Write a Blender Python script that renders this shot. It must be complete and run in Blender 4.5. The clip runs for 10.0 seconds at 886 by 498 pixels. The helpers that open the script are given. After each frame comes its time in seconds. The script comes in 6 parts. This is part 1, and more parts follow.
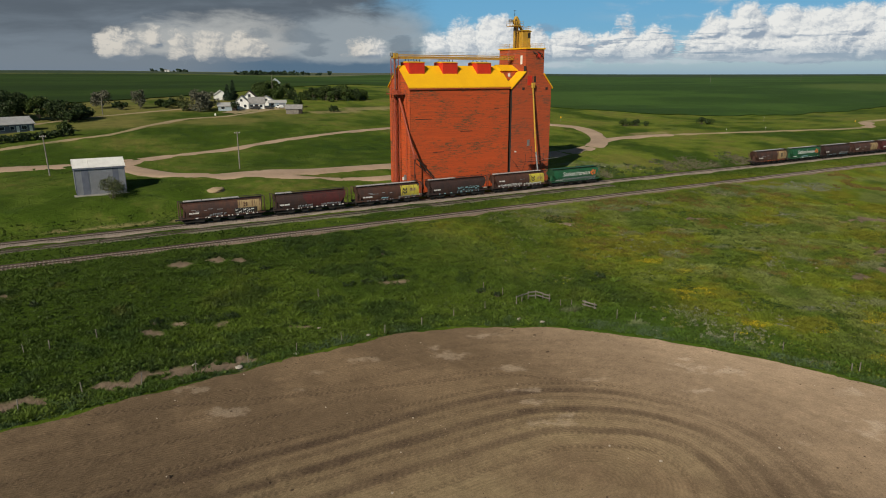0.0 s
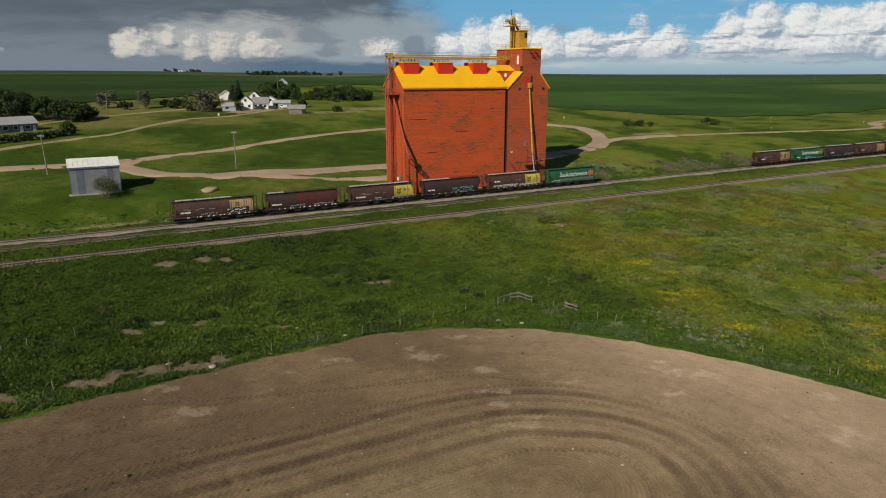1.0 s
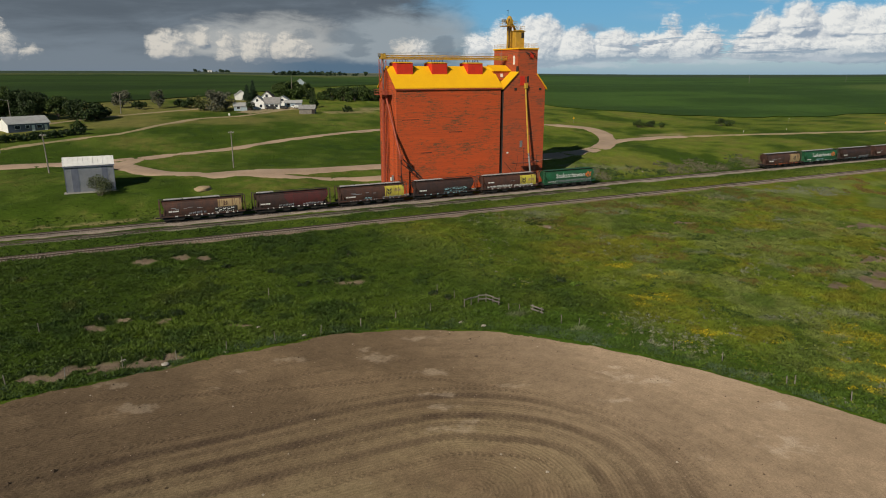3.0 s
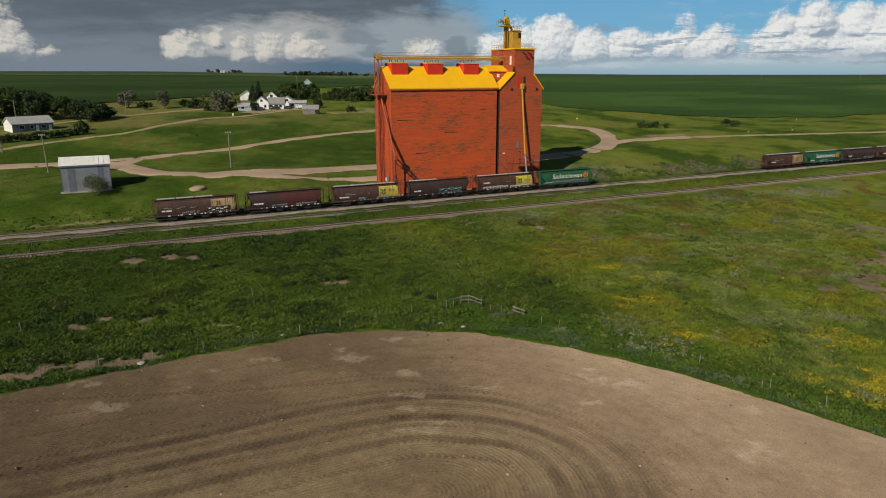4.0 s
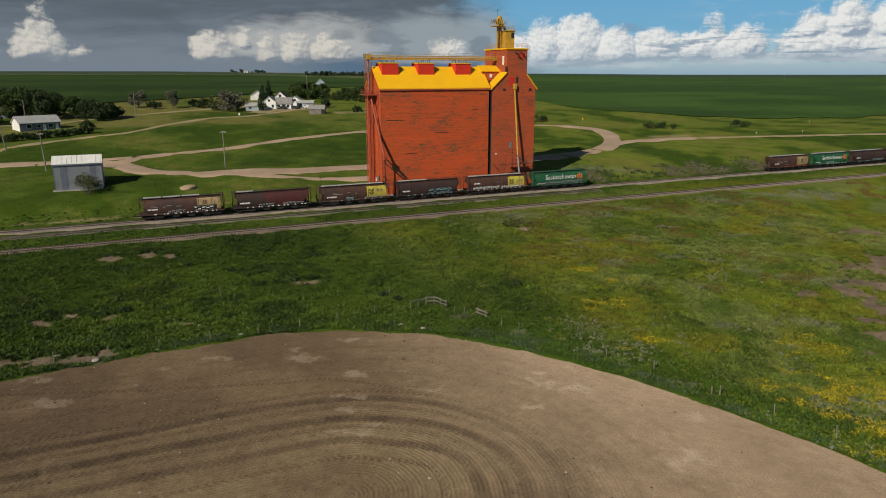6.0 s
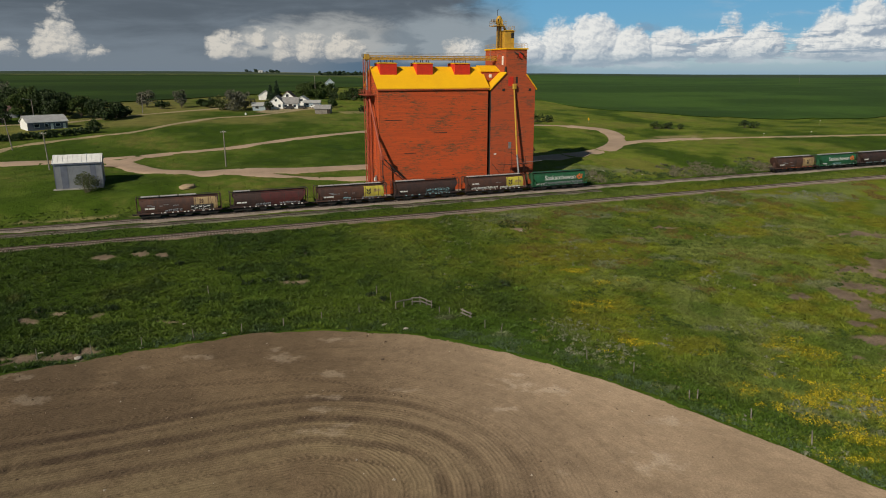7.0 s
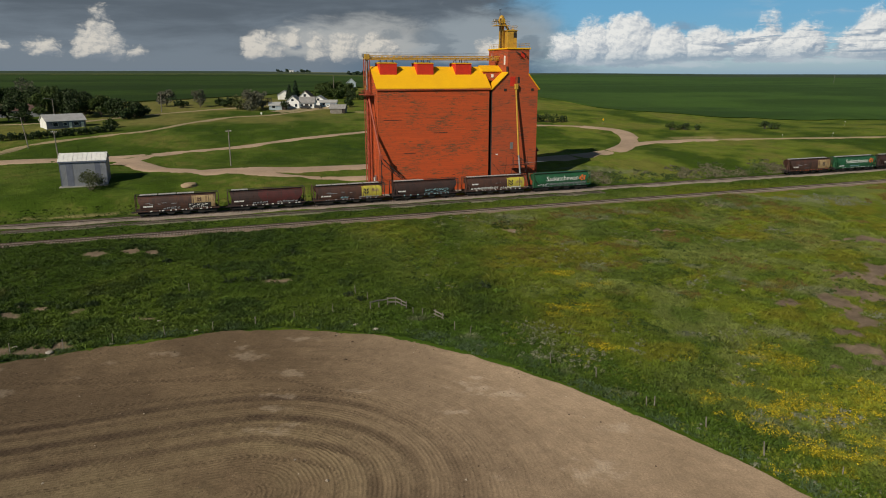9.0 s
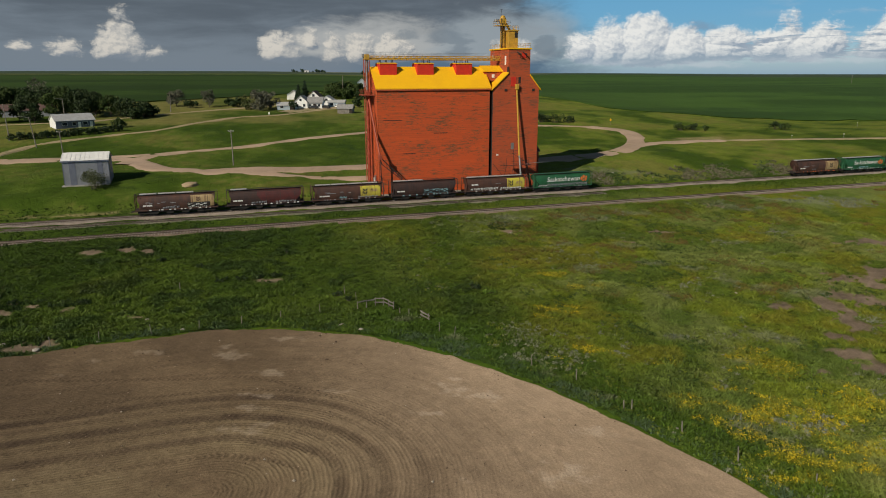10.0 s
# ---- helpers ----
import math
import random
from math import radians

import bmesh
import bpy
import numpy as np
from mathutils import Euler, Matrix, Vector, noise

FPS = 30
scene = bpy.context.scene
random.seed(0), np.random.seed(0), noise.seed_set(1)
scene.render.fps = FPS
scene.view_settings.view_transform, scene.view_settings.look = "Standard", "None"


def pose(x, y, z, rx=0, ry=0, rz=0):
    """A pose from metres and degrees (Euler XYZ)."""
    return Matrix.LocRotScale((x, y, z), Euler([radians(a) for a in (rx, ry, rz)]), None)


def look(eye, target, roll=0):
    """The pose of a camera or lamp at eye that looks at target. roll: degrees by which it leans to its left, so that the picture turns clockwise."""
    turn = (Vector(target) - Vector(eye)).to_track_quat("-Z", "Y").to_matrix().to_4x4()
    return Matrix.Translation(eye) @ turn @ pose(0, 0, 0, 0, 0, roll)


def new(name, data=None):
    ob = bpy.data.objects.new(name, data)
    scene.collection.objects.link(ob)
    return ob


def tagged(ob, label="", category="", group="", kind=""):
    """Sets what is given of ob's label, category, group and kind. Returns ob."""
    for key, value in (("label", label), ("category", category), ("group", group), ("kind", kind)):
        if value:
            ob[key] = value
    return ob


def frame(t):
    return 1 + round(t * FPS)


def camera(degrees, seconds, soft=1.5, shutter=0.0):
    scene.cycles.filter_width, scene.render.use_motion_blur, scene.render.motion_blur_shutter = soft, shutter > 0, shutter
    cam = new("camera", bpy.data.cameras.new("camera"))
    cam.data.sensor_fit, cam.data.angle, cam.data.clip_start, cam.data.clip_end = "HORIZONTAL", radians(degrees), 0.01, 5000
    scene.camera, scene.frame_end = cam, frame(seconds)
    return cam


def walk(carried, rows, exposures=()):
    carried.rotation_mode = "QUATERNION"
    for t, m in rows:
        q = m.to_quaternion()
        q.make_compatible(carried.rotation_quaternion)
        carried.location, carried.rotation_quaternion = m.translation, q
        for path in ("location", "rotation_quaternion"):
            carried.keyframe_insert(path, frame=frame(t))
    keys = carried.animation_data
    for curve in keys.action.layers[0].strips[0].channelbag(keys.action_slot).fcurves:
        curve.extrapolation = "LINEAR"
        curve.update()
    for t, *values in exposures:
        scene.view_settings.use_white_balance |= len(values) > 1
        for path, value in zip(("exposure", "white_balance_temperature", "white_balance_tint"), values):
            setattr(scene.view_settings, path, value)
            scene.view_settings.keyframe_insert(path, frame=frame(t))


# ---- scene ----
cam = camera(66.6, 10.0, 1.0)
METRES, EYE, TILT, LEAN, TURN = 39.5, 31.0, -14.6, 0.0, -30.3
ROWS = [
    (0.0, 0.0, 0.0, 0.0, 0.0, 0.0, 0.0),
    (0.5, 0.0537, 0.0035, 0.001, 0.51, 0.0, -0.13),
    (1.0, 0.1068, 0.0074, 0.0018, 1.04, 0.01, -0.26),
    (1.5, 0.1593, 0.0117, 0.0029, 1.59, 0.0, -0.41),
    (2.0, 0.2116, 0.0163, 0.0041, 2.17, 0.01, -0.54),
    (2.5, 0.2638, 0.0209, 0.0054, 2.77, 0.01, -0.7),
    (4.0, 0.419, 0.0363, 0.0106, 4.38, 0.0, -1.09),
    (4.5, 0.4695, 0.0431, 0.0124, 4.83, -0.0, -1.2),
    (5.0, 0.5191, 0.0499, 0.0144, 5.3, -0.02, -1.32),
    (5.5, 0.5683, 0.0574, 0.0162, 5.79, -0.03, -1.45),
    (7.0, 0.712, 0.0809, 0.0235, 7.49, -0.09, -1.9),
    (7.5, 0.7587, 0.0898, 0.026, 8.12, -0.12, -2.07),
    (8.0, 0.805, 0.0992, 0.0287, 8.7, -0.14, -2.21),
    (8.5, 0.8509, 0.1086, 0.0317, 9.32, -0.17, -2.37),
    (9.0, 0.8963, 0.1185, 0.0345, 10.04, -0.21, -2.55),
    (9.5, 0.9421, 0.1291, 0.0377, 10.68, -0.24, -2.72),
    (10.0, 0.9877, 0.1399, 0.0412, 11.31, -0.27, -2.86),
]
# x runs along the railway, y away from the camera; the drone flies sideways at 31 m
BASE = pose(0, 0, EYE, 0, 0, TURN) @ pose(0, 0, 0, TILT, LEAN, 0)
walk(cam, [(t, BASE @ pose(METRES * x, METRES * y, METRES * z, 90 + pitch, roll, yaw)) for t, x, y, z, yaw, pitch, roll in ROWS],
     [(0.0, -0.08), (10.0, -0.12)])

# ---- sun and sky ----
SUN_AZ, SUN_EL = 236.0, 32.5
sun_dir = Vector((math.sin(radians(SUN_AZ)) * math.cos(radians(SUN_EL)), math.cos(radians(SUN_AZ)) * math.cos(radians(SUN_EL)), math.sin(radians(SUN_EL))))
sun_data = bpy.data.lights.new("sun", "SUN")
sun_data.energy, sun_data.angle, sun_data.color = 4.6, radians(0.5), (1.0, 0.91, 0.76)
sun = new("sun", sun_data)
sun.matrix_world = look(sun_dir * 300, (0, 0, 0))


class Net:
    """Short hand for node trees: values are sockets or numbers."""

    def __init__(self, tree):
        self.tree = tree
        tree.nodes.clear()

    def add(self, kind):
        return self.tree.nodes.new(kind)

    def put(self, socket, v):
        if isinstance(v, bpy.types.NodeSocket):
            self.tree.links.new(v, socket)
        else:
            socket.default_value = v

    def m(self, op, a, b=0.0, c=0.0, clamp=False):
        n = self.add("ShaderNodeMath")
        n.operation, n.use_clamp = op, clamp
        for i, v in enumerate((a, b, c)):
            self.put(n.inputs[i], v)
        return n.outputs[0]

    def ramp(self, v, a, b, smooth=True):
        """0 at a, 1 at b."""
        n = self.add("ShaderNodeMapRange")
        n.interpolation_type, n.clamp = "SMOOTHSTEP" if smooth else "LINEAR", True
        self.put(n.inputs["Value"], v)
        n.inputs["From Min"].default_value, n.inputs["From Max"].default_value = (a, b) if a < b else (b, a)
        n.inputs["To Min"].default_value, n.inputs["To Max"].default_value = (0, 1) if a < b else (1, 0)
        return n.outputs["Result"]

    def mix(self, f, a, b, blend="MIX"):
        n = self.add("ShaderNodeMix")
        n.data_type, n.blend_type = "RGBA", blend
        self.put(n.inputs[0], f)
        for i, v in ((6, a), (7, b)):
            self.put(n.inputs[i], (*v, 1) if isinstance(v, tuple) else v)
        return n.outputs[2]

    def xyz(self, v):
        n = self.add("ShaderNodeSeparateXYZ")
        self.put(n.inputs[0], v)
        return n.outputs

    def vec(self, x=0.0, y=0.0, z=0.0):
        n = self.add("ShaderNodeCombineXYZ")
        for i, v in enumerate((x, y, z)):
            self.put(n.inputs[i], v)
        return n.outputs[0]

    def noise(self, v, scale, detail=4.0, rough=0.55, lac=2.0, distort=0.0):
        n = self.add("ShaderNodeTexNoise")
        self.put(n.inputs["Vector"], v)
        for k, x in (("Scale", scale), ("Detail", detail), ("Roughness", rough), ("Lacunarity", lac), ("Distortion", distort)):
            n.inputs[k].default_value = x
        return n.outputs["Fac"]

    def place(self):
        return self.add("ShaderNodeNewGeometry").outputs["Position"]

    def finish(self, colour, rough=0.8, metal=0.0, bump=None, strength=0.3, dist=0.05, spec=None, grain=0.0):
        b = self.add("ShaderNodeBsdfPrincipled")
        self.put(b.inputs["Base Color"], (*colour, 1) if isinstance(colour, tuple) else colour)
        self.put(b.inputs["Roughness"], rough)
        self.put(b.inputs["Metallic"], metal)
        b.inputs["Diffuse Roughness"].default_value = grain
        if spec is not None:
            b.inputs["Specular IOR Level"].default_value = spec
        if bump is not None:
            n = self.add("ShaderNodeBump")
            n.inputs["Strength"].default_value, n.inputs["Distance"].default_value = strength, dist
            self.put(n.inputs["Height"], bump)
            self.put(b.inputs["Normal"], n.outputs[0])
        out = self.add("ShaderNodeOutputMaterial")
        self.tree.links.new(b.outputs[0], out.inputs[0])


# Sky: clear blue under a broken deck, a slate shelf of rain cloud in the north-west, cumulus along the horizon
world = bpy.data.worlds.new("sky")
scene.world = world
world.use_nodes = True
w = Net(world.node_tree)
way = w.add("ShaderNodeTexCoord").outputs["Generated"]
dx, dy, dz = w.xyz(way)
az = w.m("MULTIPLY", w.m("ARCTAN2", dx, dy), 180 / math.pi)
el = w.m("MULTIPLY", w.m("ARCSINE", dz), 180 / math.pi)
sky = w.add("ShaderNodeTexSky")
sky.sky_type, sky.sun_disc, sky.sun_elevation, sky.sun_rotation = "NISHITA", False, radians(SUN_EL), radians(SUN_AZ)
sky.air_density, sky.dust_density, sky.ozone_density = 1.0, 0.4, 3.0
blue = w.mix(1.0, sky.outputs[0], (0.075, 0.085, 0.098), "MULTIPLY")
# the low clear sky is a deeper blue above 2 degrees
blue = w.mix(w.m("MULTIPLY", w.ramp(el, 0.0, 3.5), 0.75), blue, (0.085, 0.34, 0.58))
blue = w.mix(w.m("MULTIPLY", w.ramp(el, 2.5, -0.5), 0.7), blue, (0.20, 0.37, 0.55))

def scaled(a, b, z=0.0, u=None, v=None):
    """Sky coordinates stretched by a along the horizon and b upwards."""
    return w.vec(w.m("MULTIPLY", az if u is None else u, a), w.m("MULTIPLY", el if v is None else v, b), z)


def heap(u0, v0, spec):
    """Degrees by which a direction lies inside one heap of cloud (azimuth, foot, half-width, height) with a flat foot."""
    a, e, wide, high = spec
    u = w.m("MULTIPLY", w.m("SUBTRACT", u0, a), 1.0 / wide)
    d = w.m("SUBTRACT", v0, e)
    v = w.m("MAXIMUM", w.m("MULTIPLY", d, 1.0 / high), w.m("MULTIPLY", d, -1.0 / (0.22 + 0.20 * high)))
    r = w.m("SQRT", w.m("MULTIPLY_ADD", u, u, w.m("MULTIPLY", v, v)))
    size = min(wide, high)
    return w.m("MULTIPLY_ADD", r, -size, size)


def union(u, v, heaps):
    total = heap(u, v, heaps[0])
    for h in heaps[1:]:
        total = w.m("MAXIMUM", total, heap(u, v, h))
    return total


# warped directions, so that no outline is a clean ellipse
drift = w.noise(scaled(0.55, 0.8, 2.0), 1.0, 4.0, 0.6)
drift_v = w.noise(scaled(0.55, 0.8, 9.0), 1.0, 4.0, 0.6)
wu = w.m("ADD", az, w.m("MULTIPLY", w.m("SUBTRACT", drift, 0.5), 1.3))
wv = w.m("ADD", el, w.m("MULTIPLY", w.m("SUBTRACT", drift_v, 0.5), 0.55))
broad = w.noise(scaled(0.035, 0.22, 3.7), 1.6, 5.0, 0.5)
streak = w.noise(scaled(0.075, 0.42, 1.0), 1.7, 6.0, 0.58, 2.0, 0.3)
wisp = w.noise(scaled(0.22, 0.62, 4.0), 1.5, 7.0, 0.62, 2.0, 0.4)


def billow(u, v):
    """Cauliflower relief at three sizes."""
    n = w.add("ShaderNodeTexVoronoi")
    n.feature, n.normalize = "SMOOTH_F1", True
    w.put(n.inputs["Vector"], scaled(0.78, 1.0, 0.0, u, v))
    for k, x in (("Scale", 1.25), ("Detail", 4.0), ("Roughness", 0.68), ("Lacunarity", 2.2), ("Smoothness", 0.2)):
        n.inputs[k].default_value = x
    return w.m("SUBTRACT", 0.42, n.outputs["Distance"])


# slate shelf in the north-west, paler and streaked towards its foot
edge_az = w.m("ADD", az, w.m("ADD", w.m("MULTIPLY", w.m("SUBTRACT", wisp, 0.5), 9.0), w.m("MULTIPLY", el, 0.6)))
shelf_w = w.m("MULTIPLY", w.ramp(edge_az, 33.5, 25.5), w.ramp(az, -150.0, -90.0))
grey = w.mix(w.ramp(w.m("ADD", w.m("MULTIPLY", streak, 2.2), w.m("MULTIPLY", el, 0.26)), 1.35, 2.7), (0.190, 0.232, 0.275), (0.108, 0.134, 0.163))
grey = w.mix(w.m("MULTIPLY", w.ramp(w.m("ADD", el, w.m("MULTIPLY", broad, 1.2)), 1.5, 0.2), 0.75), grey, (0.175, 0.225, 0.285))
# rain falling blue under the shelf
rain = w.m("MULTIPLY", w.ramp(w.m("ADD", el, w.m("MULTIPLY", wisp, 0.8)), 2.0, 1.0), w.m("MULTIPLY", w.ramp(az, 9.0, 17.0), w.ramp(az, 34.0, 27.0)))
grey = w.mix(w.m("MULTIPLY", rain, 0.85), grey, (0.085, 0.155, 0.235))
body = w.mix(shelf_w, blue, grey)
# thin torn cloud high in the clear part
deck = w.ramp(w.noise(scaled(0.09, 0.3, 8.0), 1.9, 7.0, 0.6, 2.0, 0.3), 0.50, 0.68)
deck = w.m("MULTIPLY", deck, w.m("MULTIPLY", w.ramp(el, 3.6, 4.8), w.ramp(az, 40.0, 50.0)))
body = w.mix(w.m("MULTIPLY", deck, 0.8), body, (0.50, 0.56, 0.62))
# pale lit veil behind the cream cumulus, and its grey edge against the blue
veil_1 = w.ramp(w.m("ADD", union(wu, wv, [(13.5, 2.0, 6.4, 2.3), (10.0, 2.0, 4.0, 1.9)]), w.m("MULTIPLY", w.m("SUBTRACT", wisp, 0.5), 2.8)), -0.7, 0.9)
body = w.mix(w.m("MULTIPLY", veil_1, 0.8), body, (0.47, 0.48, 0.47))
veil_2 = w.ramp(w.m("ADD", union(wu, wv, [(22.8, 1.6, 5.2, 3.4), (26.5, 2.4, 3.4, 2.6)]), w.m("MULTIPLY", w.m("SUBTRACT", wisp, 0.5), 2.8)), -0.7, 1.3)
body = w.mix(w.m("MULTIPLY", veil_2, 0.8), body, (0.33, 0.38, 0.415))

# cumulus: cream heaps under the shelf, white bank along the clear part, more all round
HEAPS = [(5.5, 1.45, 1.7, 1.9), (7.9, 2.3, 0.95, 1.1), (9.9, 1.35, 1.05, 1.8), (12.0, 1.36, 1.6, 1.8), (14.6, 1.38, 2.1, 1.9), (24.2, 1.56, 1.9, 1.1),
         (-6.1, 1.55, 1.8, 2.0), (-5.9, 1.9, 1.1, 2.6), (-9.7, 1.6, 1.3, 0.8), (-12.3, 1.85, 0.6, 0.55), (-3.8, 1.5, 0.8, 0.4), (-24.0, 1.8, 3.0, 1.4),
         (29.8, 1.33, 1.5, 1.9), (32.0, 1.31, 1.8, 2.9), (34.7, 1.29, 2.5, 3.4), (37.4, 1.27, 2.4, 2.3), (40.6, 1.41, 2.5, 2.1), (43.6, 1.37, 2.2, 1.8), (44.7, 2.2, 0.9, 2.1),
         (47.0, 1.6, 1.9, 2.0), (47.5, 2.5, 0.6, 1.3), (50.8, 1.85, 2.9, 1.2), (51.3, 2.9, 1.5, 1.5), (53.6, 3.05, 1.7, 2.2), (56.2, 2.8, 2.0, 2.0), (57.4, 1.36, 2.4, 1.4), (60.8, 3.0, 1.9, 1.9), (61.5, 1.31, 1.8, 1.6),
         (46.0, 1.3, 3.0, 1.7), (52.0, 1.4, 4.0, 2.2), (58.0, 1.5, 4.5, 3.2), (63.5, 1.8, 4.0, 3.2), (68.0, 1.6, 4.0, 3.0), (82.0, 1.8, 9.0, 2.2), (120.0, 2.5, 18.0, 2.8), (-60.0, 2.2, 16.0, 2.4), (-110.0, 2.2, 20.0, 2.6)]


def cumulus(u, v):
    return w.m("ADD", union(u, v, HEAPS), w.m("MULTIPLY", billow(u, v), 1.75))


depth = cumulus(wu, wv)
# light comes from behind and to the left, from above
lee = cumulus(w.m("ADD", wu, -0.17), w.m("ADD", wv, 0.22))
layer = w.noise(scaled(0.11, 1.0, 11.0), 1.7, 6.0, 0.6, 2.0, 0.5)
slit = w.m("MULTIPLY", w.ramp(layer, 0.52, 0.64), w.m("MULTIPLY", w.ramp(az, 37.0, 44.0), w.ramp(el, 4.2, 2.6)))
foot = w.m("MULTIPLY", w.ramp(w.m("ADD", el, w.m("MULTIPLY", w.m("SUBTRACT", layer, 0.5), 1.6)), 2.1, 0.9), w.ramp(az, 27.0, 30.0))
depth = w.m("SUBTRACT", depth, w.m("ADD", w.m("MULTIPLY", slit, 0.55), w.m("MULTIPLY", w.ramp(wisp, 0.5, 0.62), w.m("MULTIPLY", foot, 0.25))))
cover = w.ramp(w.m("ADD", depth, w.m("MULTIPLY", w.m("SUBTRACT", wisp, 0.5), 0.9)), 0.0, 0.62)
glow = w.m("ADD", 0.54, w.m("MULTIPLY", w.m("SUBTRACT", depth, lee), 1.5), clamp=True)
glow = w.m("ADD", glow, w.m("MULTIPLY", w.m("SUBTRACT", wisp, 0.5), 1.1), clamp=True)
glow = w.m("MULTIPLY", glow, w.m("SUBTRACT", 1.0, w.m("ADD", w.m("MULTIPLY", slit, 0.55), w.m("MULTIPLY", foot, 0.45))), clamp=True)
white = w.mix(glow, (0.30, 0.37, 0.46), (0.86, 0.86, 0.83))
cream = w.mix(w.m("MULTIPLY", w.ramp(az, 28.0, 22.0), 0.9), white, w.mix(glow, (0.19, 0.23, 0.275), (0.66, 0.62, 0.55)))
body = w.mix(w.m("MULTIPLY", cover, w.m("ADD", 0.70, w.m("MULTIPLY", w.ramp(el, 0.4, 2.2), 0.28))), body, cream)
# low bars of cloud under the bank
bars = w.ramp(w.m("ADD", union(wu, el, [(32.3, 0.72, 3.4, 0.45), (38.6, 0.62, 4.2, 0.5), (46.5, 0.9, 7.0, 0.5), (55.0, 1.0, 6.0, 0.5)]), w.m("MULTIPLY", w.m("SUBTRACT", wisp, 0.5), 1.6)), 0.0, 0.5)
body = w.mix(w.m("MULTIPLY", bars, 0.55), body, (0.56, 0.61, 0.66))
# small slate clouds in front
front = union(wu, wv, [(15.9, 2.9, 1.9, 0.9), (18.8, 2.6, 2.7, 1.2), (20.1, 1.65, 1.5, 0.9), (27.0, 1.7, 1.3, 1.5), (28.4, 1.85, 0.7, 1.0), (24.6, 4.25, 0.9, 0.4), (38.6, 3.3, 1.5, 0.7), (55.2, 2.6, 1.5, 0.5), (51.5, 1.5, 1.2, 0.5)])
front = w.ramp(w.m("ADD", front, w.m("MULTIPLY", w.m("SUBTRACT", wisp, 0.52), 2.6)), 0.05, 0.6)
body = w.mix(w.m("MULTIPLY", front, 0.5), body, w.mix(w.ramp(az, 26.0, 36.0), (0.13, 0.175, 0.22), (0.24, 0.31, 0.41)))
# sky above the view, darkened to keep the fill light low
body = w.mix(w.m("MULTIPLY", w.ramp(el, 7.0, 20.0), 0.94), body, (0.034, 0.047, 0.068))
body = w.mix(w.ramp(el, -0.2, -1.5), body, (0.10, 0.12, 0.08))
back = w.add("ShaderNodeBackground")
w.put(back.inputs[0], body)
back.inputs[1].default_value = 1.0
world.node_tree.links.new(back.outputs[0], w.add("ShaderNodeOutputWorld").inputs[0])


# ---- materials ----
def material(name):
    m = bpy.data.materials.new(name)
    m.use_nodes = True
    return m, Net(m.node_tree)


def worn(name, a, b, rough=0.75, metal=0.0, coarse=0.6, fine=9.0, bump=0.3, dist=0.02, dirt=None, amount=0.5):
    """A surface of colour a that varies to b at two scales, with stains of the colour dirt."""
    m, n = material(name)
    p = n.place()
    big, little = n.noise(p, coarse, 5.0), n.noise(p, fine, 5.0, 0.65)
    c = n.mix(n.ramp(n.m("ADD", n.m("MULTIPLY", big, 0.6), n.m("MULTIPLY", little, 0.4)), 0.36, 0.64), a, b)
    if dirt:
        c = n.mix(n.m("MULTIPLY", n.ramp(n.noise(p, coarse * 2.3, 8.0, 0.7), 0.50, 0.68), amount), c, dirt)
    n.finish(c, n.m("ADD", rough - 0.08, n.m("MULTIPLY", little, 0.16)), metal, little, bump, dist)
    return m


def tinted(name, rough, noise_scale, spread, bump, dist, spec=0.3):
    """Takes its colour from the mesh's own colours, mottled at two scales."""
    m, n = material(name)
    a = n.add("ShaderNodeAttribute")
    a.attribute_name = "tint"
    p = n.place()
    little, big = n.noise(p, noise_scale, 6.0, 0.7), n.noise(p, noise_scale * 0.13, 5.0, 0.6)
    k = n.m("ADD", 1.0 - spread * 1.0, n.m("MULTIPLY", n.m("ADD", little, big), spread))
    n.finish(n.mix(1.0, a.outputs["Color"], n.vec(k, k, k), "MULTIPLY"), rough, 0.0, little, bump, dist, spec)
    return m


GROUND = tinted("meadow", 0.95, 1.7, 1.0, 0.9, 0.35, 0.1)


